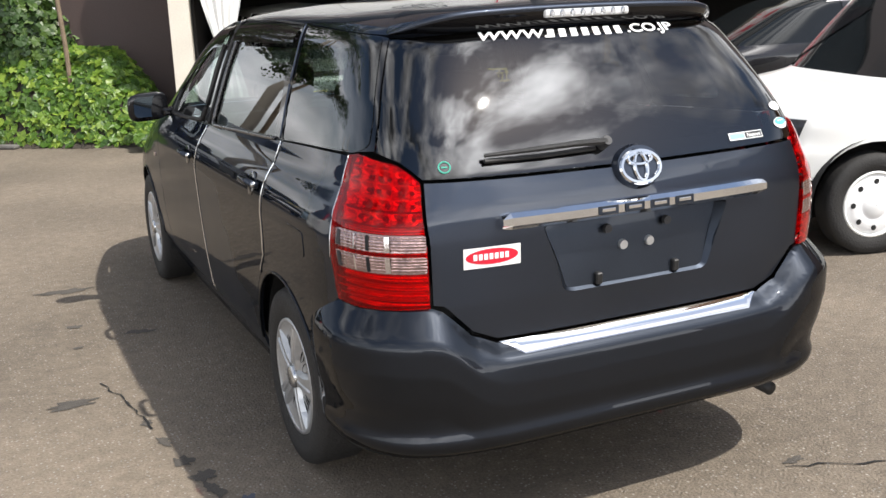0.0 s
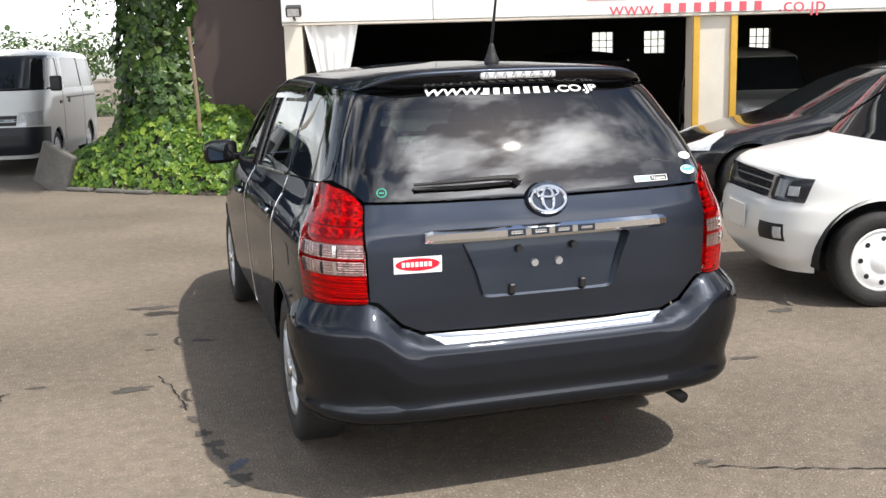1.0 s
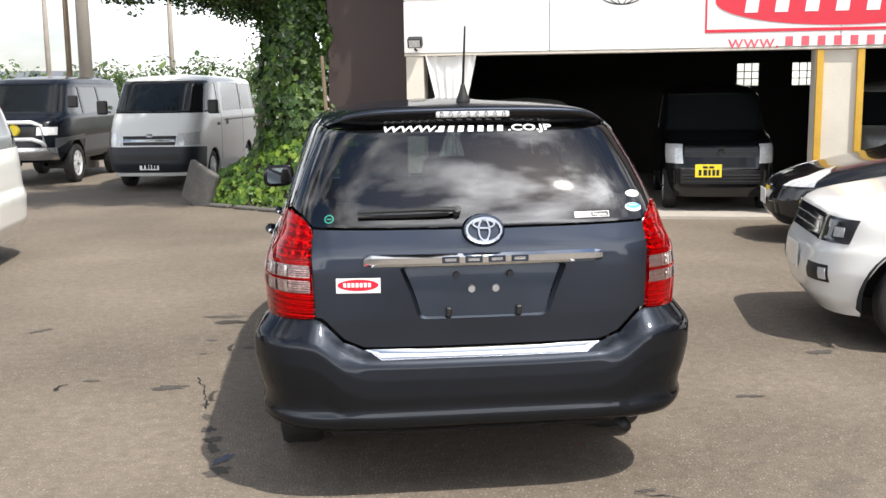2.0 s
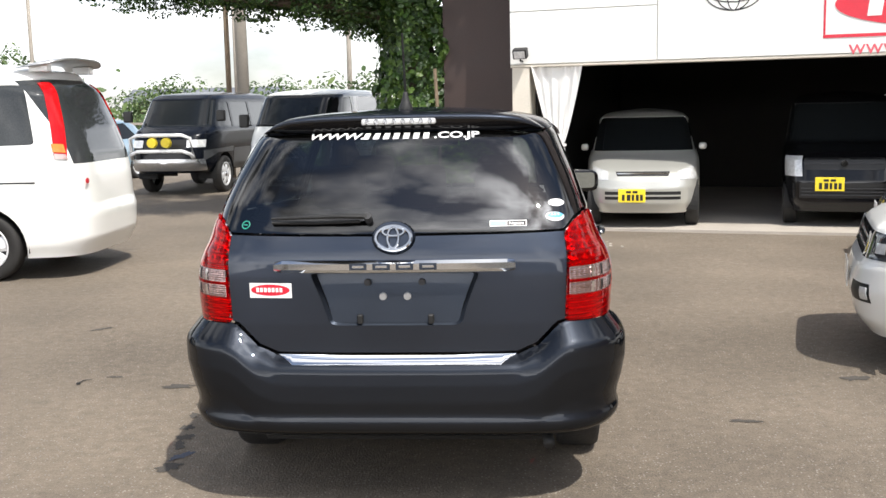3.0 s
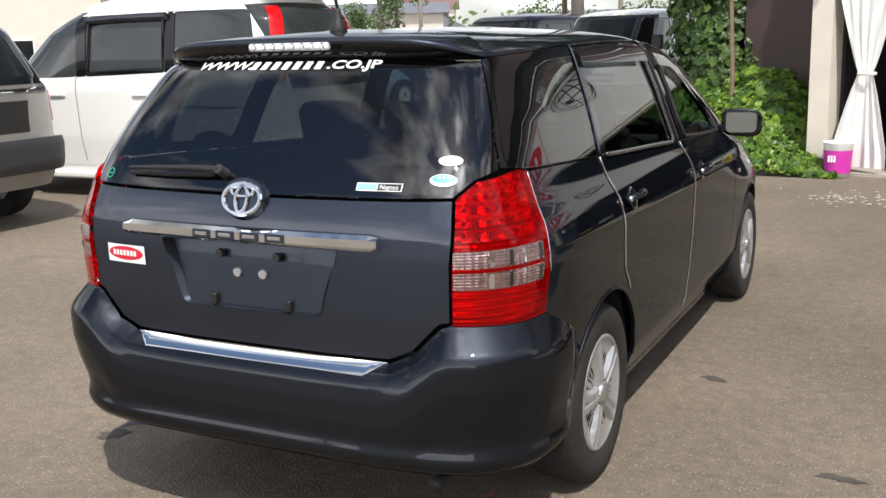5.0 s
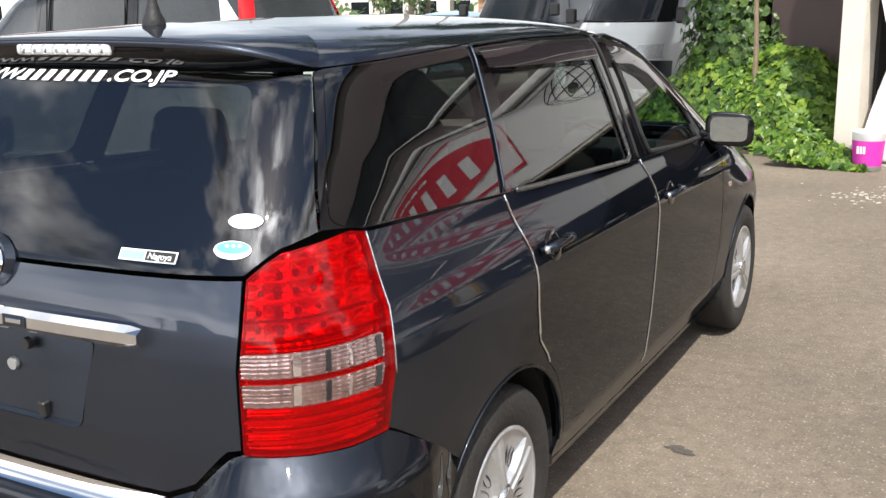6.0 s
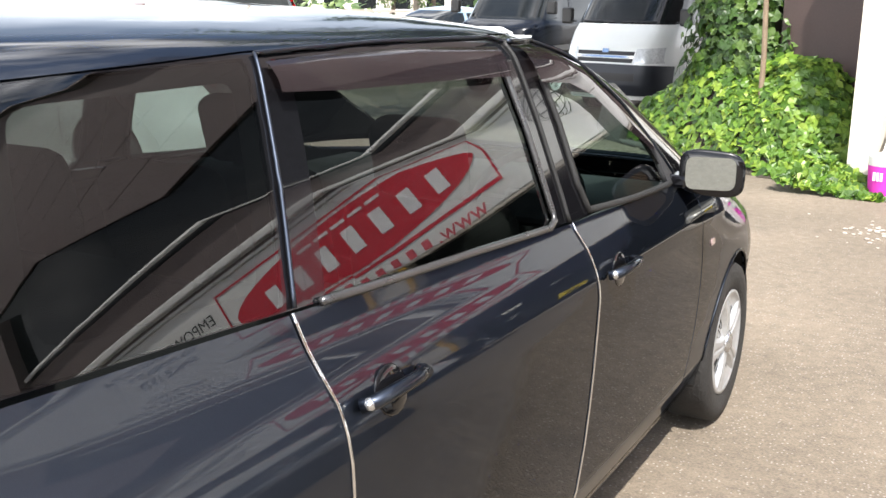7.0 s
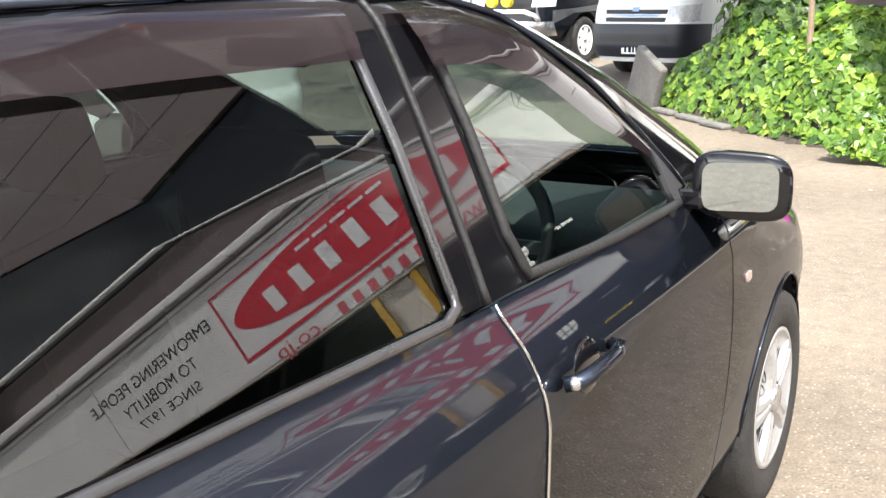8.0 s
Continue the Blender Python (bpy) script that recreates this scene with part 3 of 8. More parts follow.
            faces.append((ia[b], ia[a], ib[a], ib[b]))
    verts = np.array(verts)
    if flip:
        verts[:, 0] *= -1
        norms = [(-n[0], n[1], n[2]) for n in norms]
        faces = [f[::-1] for f in faces]
    return raw(name, verts, faces, mat_, parent, label, True, norms)


def roof_cap(shape, parent, mat_, w):
    """Closes the skin at its top, where the two halves leave a slot."""
    bm = bmesh.new()
    right = [tuple(shape.at(a, w)) for a in np.linspace(0.0, shape.amax, 40)]
    ring_ = right + [(-x, y, z) for x, y, z in right[::-1]]
    bm.faces.new([bm.verts.new(p) for p in ring_])
    bmesh.ops.remove_doubles(bm, verts=bm.verts, dist=1e-4)
    bmesh.ops.recalc_face_normals(bm, faces=bm.faces)
    for f in bm.faces:
        if f.normal.z < 0:
            f.normal_flip()
    return part("roof_centre", bm, mat_, parent)


def arc(yc, zc, r, a0, a1, n=14):
    return [("S", yc + r * math.cos(math.radians(a0 + (a1 - a0) * i / n)), zc + r * math.sin(math.radians(a0 + (a1 - a0) * i / n))) for i in range(n + 1)]


def well(r, x0, x1, y, z):
    """The half-round lining of a wheel arch, open below."""
    bm = bmesh.new()
    rows = []
    for q in np.linspace(-0.15, math.pi + 0.15, 22):
        rows.append([bm.verts.new((x, y + k * math.cos(q), z + k * math.sin(q))) for x, k in ((x0, r), (x1, r), (x1, 0.03))])
    for a, c in zip(rows, rows[1:]):
        for j in range(2):
            bm.faces.new((a[j], a[j + 1], c[j + 1], c[j]))
    return bm


def wheel(style, parent, x, y, r=0.315, width=0.19, z=None):
    """A wheel, its outer face at x (its sign says the side), hub at height z."""
    z = r if z is None else z
    s = 1 if x > 0 else -1
    inner = x - s * width
    prof = [(0.62 * r, inner), (0.95 * r, inner), (r, inner + s * 0.025), (r, x - s * 0.03), (0.965 * r, x - s * 0.008), (0.84 * r, x), (0.68 * r, x - s * 0.006), (0.64 * r, x - s * 0.02)]
    tyre = part("wheel", lathe(prof, 40, "x", (0, y, z)), M_TYRE, parent, smooth=True)
    rr = 0.655 * r
    face = x - s * 0.008
    rim = part("rim", lathe([(rr, face - s * 0.035), (rr, face), (rr * 0.93, face + s * 0.002), (rr * 0.90, face - s * 0.02), (rr * 0.86, face - s * 0.05), (0.01, face - s * 0.055)], 40, "x", (0, y, z)),
               {"steel": M_WHITE, "star": M_ALLOY}.get(style, M_SATIN), tyre, smooth=True)
    if style == "double":
        # a silver cover: a dish, five broad ridged spokes, and a pair of slots beside each
        part("wheel_cover", lathe([(rr * 0.99, face - s * 0.012), (rr * 0.97, face + s * 0.001), (rr * 0.90, face - s * 0.004), (rr * 0.62, face - s * 0.016), (rr * 0.30, face - s * 0.010), (rr * 0.22, face - s * 0.004), (0.01, face - s * 0.004)], 48, "x", (0, y, z)), M_SATIN, tyre, smooth=True)
        for i in range(5):
            base = 2 * math.pi * i / 5 + 0.25
            rot = Matrix.Translation((0, y, z)) @ Matrix.Rotation(base, 4, "X")
            bm = bmesh.new()
            rows = []
            for rad, wd, dep in ((0.20, 0.20, 0.004), (0.40, 0.17, 0.006), (0.62, 0.19, 0.006), (0.82, 0.25, 0.004), (0.96, 0.30, 0.001)):
                rows.append([bm.verts.new(rot @ Vector((face + s * (dep + dd), sy * wd * rr, rad * rr))) for sy, dd in ((-1, -0.022), (-0.62, -0.001), (-0.22, -0.001), (-0.10, -0.006), (0.10, -0.006), (0.22, 0.0), (0.62, -0.001), (1, -0.022))])
            for p, q in zip(rows, rows[1:]):
                for j in range(7):
                    bm.faces.new((p[j], p[j + 1], q[j + 1], q[j]))
            bmesh.ops.recalc_face_normals(bm, faces=bm.faces)
            part("spoke", bm, M_SATIN, tyre)
            for side_, size in ((-1, 0.115), (1, 0.09)):
                slot = rot @ Matrix.Rotation(side_ * 0.46, 4, "X") @ Matrix.Translation((face - s * 0.0125, 0, rr * 0.60))
                bm = bmesh.new()
                ring_ = [bm.verts.new(slot @ Vector((s * 0.0015 if r_ == 1.0 else -s * 0.012, rr * size * 0.62 * r_ * math.cos(k * math.pi / 8), rr * size * 1.75 * r_ * math.sin(k * math.pi / 8)))) for r_ in (1.0, 0.72) for k in range(16)]
                bm.faces.new(ring_[16:])
                for k in range(16):
                    bm.faces.new((ring_[k], ring_[(k + 1) % 16], ring_[16 + (k + 1) % 16], ring_[16 + k]))
                part("slot", bm, M_DARK, tyre)
    elif style == "star":
        bm = bmesh.new()
        count = 6
        for i in range(count):
            base = 2 * math.pi * i / count + 0.3
            for da in (0.0,):
                wide = 0.062
                rot = Matrix.Translation((0, y, z)) @ Matrix.Rotation(base + da, 4, "X")
                r0, r1 = rr * 0.16, rr * 0.95
                vs = []
                for rad, wd, dep in ((r0, wide * 1.1, 0.0), (rr * 0.55, wide, 0.004), (r1, wide * 1.25, -0.014)):
                    for sy, dd in ((-1, -0.012), (-0.55, 0.0), (0.55, 0.0), (1, -0.012)):
                        vs.append(bm.verts.new(rot @ Vector((face - s * 0.006 + s * (dep + dd), sy * wd, rad))))
                for k in range(2):
                    for j in range(3):
                        bm.faces.new((vs[k * 4 + j], vs[k * 4 + j + 1], vs[k * 4 + j + 5], vs[k * 4 + j + 4]))
        bmesh.ops.recalc_face_normals(bm, faces=bm.faces)
        part("spokes", bm, M_ALLOY, tyre)
        part("wheel_well_disc", lathe([(rr * 0.86, face - s * 0.028), (0.01, face - s * 0.03)], 32, "x", (0, y, z)), M_PLASTIC, tyre)
    else:
        bm = lathe([(rr * 0.90, face - s * 0.012), (rr * 0.80, face + s * 0.0), (rr * 0.45, face + s * 0.006), (rr * 0.42, face + s * 0.004), (rr * 0.38, face + s * 0.012), (0.004, face + s * 0.016)], 40, "x", (0, y, z))
        part("wheel_cover", bm, M_SATIN if style != "steel" else M_STICKER, tyre, smooth=True)
        for i in range(8):
            a = 2 * math.pi * i / 8
            bm = bmesh.new()
            m = Matrix.Translation((face + s * 0.004, y + rr * 0.70 * math.cos(a), z + rr * 0.70 * math.sin(a))) @ Matrix.Rotation(math.pi / 2, 4, "Y")
            bmesh.ops.create_circle(bm, cap_ends=True, radius=rr * 0.085, segments=12, matrix=m)
            part("vent_hole", bm, M_DARK, tyre)
    part("hub_cap", lathe([(rr * 0.20, face - s * 0.01), (rr * 0.20, face + s * 0.008), (rr * 0.15, face + s * 0.014), (0.003, face + s * 0.015)], 24, "x", (0, y, z)), M_STEEL, tyre, smooth=True)
    return tyre


# ---- the grey station wagon ----
WAGON = Shape(
    width=[(0.20, 0.76), (0.28, 0.80), (0.36, 0.83), (0.50, 0.842), (0.70, 0.853), (0.885, 0.860), (0.93, 0.8555), (0.97, 0.844), (1.01, 0.826), (1.05, 0.802), (1.075, 0.791), (1.12, 0.776), (1.30, 0.712), (1.46, 0.645), (1.50, 0.618),
           (1.525, 0.575), (1.545, 0.48), (1.562, 0.33), (1.574, 0.14), (1.578, 0.02)],
    rear=[(0.20, 0.14), (0.28, 0.10), (0.36, 0.07), (0.60, 0.055), (0.75, 0.046), (0.94, 0.046), (0.99, 0.049), (1.03, 0.056), (1.07, 0.068)] + [(1.10 + 0.02 * i, 0.078 + 0.55 * 0.02 * i + 0.40 * (0.02 * i) ** 2) for i in range(19)] + [(1.50, 0.375),
          (1.53, 0.47), (1.56, 0.70), (1.574, 0.98), (1.578, 1.15)],
    nose=[(0.20, 4.44), (0.30, 4.52), (0.50, 4.55), (0.65, 4.52), (0.74, 4.45), (0.84, 4.22), (0.94, 3.86), (1.0, 3.62), (1.10, 3.44), (1.30, 3.02), (1.45, 2.64), (1.52, 2.32), (1.56, 1.98), (1.578, 1.66)],
    n_rear=[(0.2, 6.0), (0.5, 7.0), (0.75, 6.6), (1.0, 7.2), (1.1, 7.8), (1.2, 8.2), (1.3, 7.6), (1.45, 6.4), (1.53, 4.0), (1.578, 2.6)],
    n_nose=[(0.2, 5.0), (0.6, 6.0), (0.85, 5.0), (1.0, 6.0), (1.4, 6.0), (1.5, 4.0), (1.578, 2.5)],
    yc=1.2, yf=1.6, round_=0.035, bulge=[(0.2, 0.0), (0.55, 0.0), (0.9, 0.026), (1.47, 0.026), (1.54, 0.0)])
wagon = thing("station_wagon", Matrix(), "dark grey metallic station wagon parked on the asphalt yard", "car")
P = WAGON.pts
BELT = [(0.34, 1.158), (0.60, 1.146), (1.0, 1.125), (1.5, 1.100), (2.0, 1.076), (2.8, 1.050), (3.10, 1.03)]


def belt(y):
    return float(np.interp(y, [b[0] for b in BELT], [b[1] for b in BELT]))


def rail(y):
    """The height of the roof's lower edge."""
    return float(np.interp(y, [0.3, 0.46, 1.1, 2.0, 2.4, 3.0], [1.468, 1.474, 1.500, 1.508, 1.500, 1.47]))


ARCH_R, ARCH_F, HUB_R, HUB_F = 0.372, 0.365, 0.90, 3.65
REAR_GAP = [("S", 1.005, 1.122), ("S", 1.03, 0.98), ("S", 1.045, 0.82), ("S", 1.065, 0.72), ("S", 1.12, 0.665)] + \
           [("S", HUB_R + 0.40 * math.cos(q), 0.315 + 0.40 * math.sin(q)) for q in (0.93, 0.72, 0.5, 0.28)] + [("S", 1.312, 0.33), ("S", 1.318, 0.265)]
MID_GAP = [("S", 2.065, 1.070), ("S", 2.092, 0.95), ("S", 2.102, 0.80), ("S", 2.098, 0.60), ("S", 2.085, 0.45), ("S", 2.065, 0.33), ("S", 2.06, 0.265)]
FRONT_GAP = [("S", 3.02, 1.035), ("S", 3.05, 0.92), ("S", 3.075, 0.75), ("S", 3.075, 0.55), ("S", 3.04, 0.38), ("S", 3.02, 0.265)]
LAMP = [("R", 0.655, 0.757), ("R", 0.660, 0.93), ("R", 0.654, 1.098), ("R", 0.676, 1.124), ("R", 0.692, 1.140), ("S", 0.272, 1.154), ("S", 0.325, 1.160), ("S", 0.372, 1.152),
        ("S", 0.355, 1.0), ("S", 0.335, 0.87), ("S", 0.318, 0.752), ("S", 0.22, 0.748)]
HATCH_EDGE = [("S", 0.262, 1.170), ("S", 0.30, 1.25), ("S", 0.36, 1.34), ("S", 0.455, 1.466)]
W_Q = [("S", 0.340, 1.1655), ("S", 0.62, 1.149), ("S", 0.988, 1.131), ("S", 1.03, 1.26), ("S", 1.085, 1.462), ("S", 1.09, 1.492), ("S", 0.80, 1.484), ("S", 0.488, 1.471), ("S", 0.388, 1.34), ("S", 0.328, 1.25), ("S", 0.300, 1.185)]
W_R = [("S", 1.055, 1.126), ("S", 1.50, 1.105), ("S", 1.975, 1.082), ("S", 1.965, 1.25), ("S", 1.945, 1.482), ("S", 1.50, 1.492), ("S", 1.145, 1.488), ("S", 1.095, 1.30)]
W_F = [("S", 2.165, 1.078), ("S", 2.50, 1.066), ("S", 2.86, 1.056), ("S", 2.74, 1.20), ("S", 2.58, 1.33), ("S", 2.40, 1.43), ("S", 2.25, 1.468), ("S", 2.12, 1.478), ("S", 2.13, 1.30)]
W_S = [("F", 0.0, 1.03), ("F", 0.62, 1.03), ("F", 0.60, 1.15), ("F", 0.575, 1.30), ("F", 0.54, 1.44), ("F", 0.0, 1.465)]

# bumper: stands proud of the tailgate, with a shelf on top
BUMP = [("R", 0.0, 0.298), ("R", 0.40, 0.298), ("R", 0.66, 0.298), ("S", 0.36, 0.294), ("S", HUB_R - ARCH_R + 0.01, 0.30)] + \
       [("S", HUB_R + ARCH_R * math.cos(q), 0.31 + ARCH_R * math.sin(q)) for q in (3.1, 2.95, 2.8, 2.65, 2.5)] + \
       [("S", 0.55, 0.606), ("S", 0.44, 0.680), ("S", 0.318, 0.750), ("S", 0.22, 0.747), ("R", 0.655, 0.755), ("R", 0.628, 0.745), ("R", 0.60, 0.72), ("R", 0.545, 0.665), ("R", 0.47, 0.632), ("R", 0.24, 0.628), ("R", 0.0, 0.628)]


b_in = np.linspace(0, 0.5, 251)
b_ker = np.hanning(17)[1:-1]


def barrel(depths, outs):
    b_out = np.interp(b_in, depths, outs)
    return np.concatenate([b_out[:6], np.convolve(np.pad(b_out, 7, mode="edge"), b_ker / b_ker.sum(), mode="valid")[6:]])


# a flat step under the tailgate, a slope under the lamps
BARREL_MID = barrel([0, 0.030, 0.05, 0.10, 0.17, 0.24, 0.30, 0.5], [0, 0.058, 0.069, 0.078, 0.080, 0.070, 0.060, 0.055])
BARREL_END = barrel([0, 0.012, 0.072, 0.095, 0.17, 0.24, 0.30, 0.5], [0, 0.014, 0.070, 0.079, 0.081, 0.071, 0.060, 0.055])


t_in = np.linspace(0, 0.9, 181)
t_pts = [(WAGON.back(x, z)[0], z) for x, z in ((0.24, 0.628), (0.47, 0.632), (0.545, 0.665), (0.60, 0.72), (0.628, 0.745), (0.655, 0.755), (0.70, 0.755))]
t_out = np.interp(t_in, [p[0] for p in t_pts], [p[1] for p in t_pts])
TOPS = (t_in, np.convolve(np.pad(t_out, 4, mode="edge"), np.hanning(11)[1:-1] / np.hanning(11).sum(), mode="valid"))


def bumper_off(a, w):
    z = float(WAGON.z(w))
    top = float(np.interp(abs(a), TOPS[0], TOPS[1]))
    k = float(np.interp(abs(a), [0.36, 0.52], [0.0, 1.0]))
    k = k * k * (3 - 2 * k)
    depth = float(np.interp(top - z, b_in, BARREL_MID)) * (1 - k) + float(np.interp(top - z, b_in, BARREL_END)) * k
    side = float(np.interp(abs(a), [0.0, 0.72, 0.80, 0.86, 0.93], [1.0, 1.0, 0.80, 0.40, 0.04]))
    lip = 0.016 * math.exp(-((z - 0.372) / 0.026) ** 2) - 0.05 * max(0.0, (0.355 - z) / 0.06) ** 1.5
    return side * (depth + lip) + 0.002


half = P(BUMP)
bumper = panel(WAGON, "rear_bumper", half + [(-a, w) for a, w in half[::-1] if abs(a) > 1e-6], M_BUMPER, wagon, off=bumper_off, step=0.012, thick=0.03, gap=0.001)
# chrome scuff plate on the bumper's shelf
CH = [("R", -0.462, 0.634), ("R", -0.24, 0.631), ("R", 0.24, 0.631), ("R", 0.462, 0.634), ("R", 0.40, 0.606), ("R", -0.40, 0.606)]
panel(WAGON, "bumper_scuff_plate", P(CH), M_CHROME, wagon, off=lambda a, w: bumper_off(a, w) + 0.004, step=0.02, thick=0.006, gap=0, label="polished chrome strip along the bumper's top")
# tailgate with its plate recess
TG = [("R", 0.0, 0.637), ("R", 0.24, 0.637), ("R", 0.465, 0.641), ("R", 0.54, 0.674), ("R", 0.594, 0.73), ("R", 0.622, 0.757), ("R", 0.650, 0.762), ("R", 0.654, 0.93), ("R", 0.648, 1.098), ("R", 0.40, 1.094), ("R", 0.0, 1.092)]
th_ = P(TG)
REC = rounded(P([("R", 0.325, 0.955), ("R", -0.325, 0.955), ("R", -0.252, 0.748), ("R", 0.252, 0.748)]), 0.03)
tailgate = panel(WAGON, "tailgate", th_ + [(-a, w) for a, w in th_[::-1] if abs(a) > 1e-6], M_PAINT, wagon, holes=[REC], step=0.022, gap=0.003, label="dark grey tailgate with an empty number plate recess")
rin = shrunk(REC, 0.022)


def recess_depth(a, w):
    return -float(np.interp(float(WAGON.z(w)), [0.75, 0.95], [0.010, 0.040]))


panel(WAGON, "plate_recess", rin, M_RECESS, tailgate, off=recess_depth, step=0.03, thick=0, gap=0, sink=0)
o2, i2 = np.array(REC), np.array(rin)
po = WAGON.at(o2[:, 0], o2[:, 1])
pi_ = WAGON.at(i2[:, 0], i2[:, 1]) + WAGON.normal(i2[:, 0], i2[:, 1]) * np.array([recess_depth(*q) for q in i2])[:, None]
nn = len(po)
raw("recess_wall", np.concatenate([po, pi_]), [(i, (i + 1) % nn, nn + (i + 1) % nn, nn + i) for i in range(nn)], M_RECESS, tailgate, smooth=True)


def on_rear(x, z, off=0.0):
    """Place and turn of something fixed to the rear at x and z."""
    a, w = WAGON.back(x, z)
    p, n = Vector(WAGON.at(a, w)), Vector(WAGON.normal(a, w))
    t = Vector((0, 0, 1)).cross(n).normalized()
    m = Matrix((t, n.cross(t), n)).transposed().to_4x4()
    return Matrix.Translation(p + n * off) @ m


def disc(r, depth, m, seg=24, sx=1.0):
    bm = bmesh.new()
    bmesh.ops.create_cone(bm, cap_ends=True, segments=seg, radius1=r, radius2=r * 0.9, depth=depth, matrix=m @ Matrix.Diagonal((sx, 1, 1, 1)))
    return bm


def ring(rx, ry, thick, depth, m, seg=40):
    """An oval ring, round in section."""
    bm = bmesh.new()
    rows = []
    for i in range(seg):
        a = 2 * math.pi * i / seg
        row = []
        for j in range(6):
            b = 2 * math.pi * j / 6
            k = thick * math.cos(b)
            row.append(bm.verts.new(m @ Vector(((rx + k) * math.cos(a), (ry + k) * math.sin(a), depth * math.sin(b)))))
        rows.append(row)
    for i in range(seg):
        for j in range(6):
            bm.faces.new((rows[i][j], rows[(i + 1) % seg][j], rows[(i + 1) % seg][(j + 1) % 6], rows[i][(j + 1) % 6]))
    bmesh.ops.recalc_face_normals(bm, faces=bm.faces)
    return bm


# two round fixings and four clips in the recess
for x in (-0.047, 0.047):
    part("plate_fixing", disc(0.015, 0.012, on_rear(x, 0.858, -0.022)), M_SATIN, tailgate, smooth=False)
for x, z in ((-0.105, 0.915), (0.105, 0.915)):
    part("plate_lamp", disc(0.014, 0.012, on_rear(x, z, -0.018), 16), M_PLASTIC, tailgate)
for x in (-0.137, 0.137):
    part("plate_clip", boxed(-0.011, 0.011, -0.018, 0.018, -0.026, 0.002, 0.004, 1, m=on_rear(x, 0.772)), M_INK, tailgate)
# chrome bar with raised shapes
bar = bmesh.new()
rows_ = []
for i in range(33):
    x = -0.458 + 0.916 * i / 32
    m = on_rear(x, 0.981)
    e = 0.80 if i in (0, 32) else 1.0
    rows_.append([bar.verts.new(m @ Vector((0, py * e, pz))) for py, pz in ((-0.024, -0.002), (-0.0235, 0.018), (-0.012, 0.030), (0.010, 0.030), (0.022, 0.014), (0.024, -0.002))])
for a, b in zip(rows_, rows_[1:]):
    for j in range(5):
        bar.faces.new((a[j], a[j + 1], b[j + 1], b[j]))
bar.faces.new(rows_[0])
bar.faces.new(rows_[-1])
bmesh.ops.recalc_face_normals(bar, faces=bar.faces)
garnish = part("tailgate_bar", bar, M_CHROME, tailgate, "chrome bar with small raised marks")
for i in range(4):
    x = -0.132 + 0.088 * i
    mark = part("raised_mark", boxed(-0.033, 0.033, -0.0125, 0.0125, 0.0, 0.003, 0.001, 1, on_rear(x, 0.981, 0.030)), M_RECESS, garnish)
    part("mark_face", boxed(-0.022, 0.022, -0.005, 0.005, 0.003, 0.005, 0.001, 1, on_rear(x, 0.981, 0.030)), M_CHROME, mark)
# oval badge: plain rings
EM = on_rear(0.0, 1.082, 0.012)
badge = part("badge", disc(0.066, 0.020, EM @ Matrix.Translation((0, 0.004, -0.005)), 36, 1.28), M_PAINT, tailgate)
part("badge_ring", ring(0.066, 0.046, 0.0075, 0.006, EM @ Matrix.Translation((0, 0, 0.008))), M_CHROME, badge, "chrome oval ring")
part("badge_oval", ring(0.021, 0.040, 0.006, 0.005, EM @ Matrix.Translation((0, 0, 0.009)), 28), M_CHROME, badge)
part("badge_bow", ring(0.040, 0.016, 0.006, 0.005, EM @ Matrix.Translation((0, 0.023, 0.009)), 28), M_CHROME, badge)

# rear window, wiper, stickers
RG = [("R", 0.0, 1.100), ("R", 0.40, 1.102), ("R", 0.648, 1.106), ("R", 0.671, 1.131), ("R", 0.688, 1.149)] + HATCH_EDGE + [("R", 0.40, 1.478), ("R", 0.0, 1.480)]
rg = P(RG)
rgf = rg + [(-a, w) for a, w in rg[::-1] if abs(a) > 1e-6]
rear_window = panel(WAGON, "rear_window", rgf, M_GLASS_REAR, wagon, step=0.022, thick=0.006, gap=0.002, label="dark tinted curved rear window reflecting clouds")
RGI = rounded(P([("R", 0.60, 1.185), ("R", 0.505, 1.455), ("R", -0.505, 1.455), ("R", -0.60, 1.185), ("R", -0.55, 1.150), ("R", 0.55, 1.150)]), 0.05)
panel(WAGON, "window_border", shrunk(rgf, 0.004), M_DARK, rear_window, holes=[RGI], step=0.03, off=-0.007, thick=0, gap=0, label="black printed window border")


def wipe(x, z, off):
    a, w = WAGON.back(x, z)
    return Vector(WAGON.at(a, w)) + Vector(WAGON.normal(a, w)) * off


wiper = part("rear_wiper", tube([wipe(-0.10, 1.152, 0.03), wipe(-0.20, 1.150, 0.04), wipe(-0.34, 1.148, 0.034), wipe(-0.475, 1.148, 0.022)], 0.011, 8, 0.5), M_RUBBER, rear_window)
part("wiper_pivot", disc(0.016, 0.04, on_rear(-0.098, 1.152, 0.018), 18), M_PLASTIC, wiper)
part("wiper_blade", tube([wipe(-0.13, 1.143, 0.012), wipe(-0.30, 1.138, 0.012), wipe(-0.475, 1.138, 0.012)], 0.007, 6), M_RUBBER, wiper)


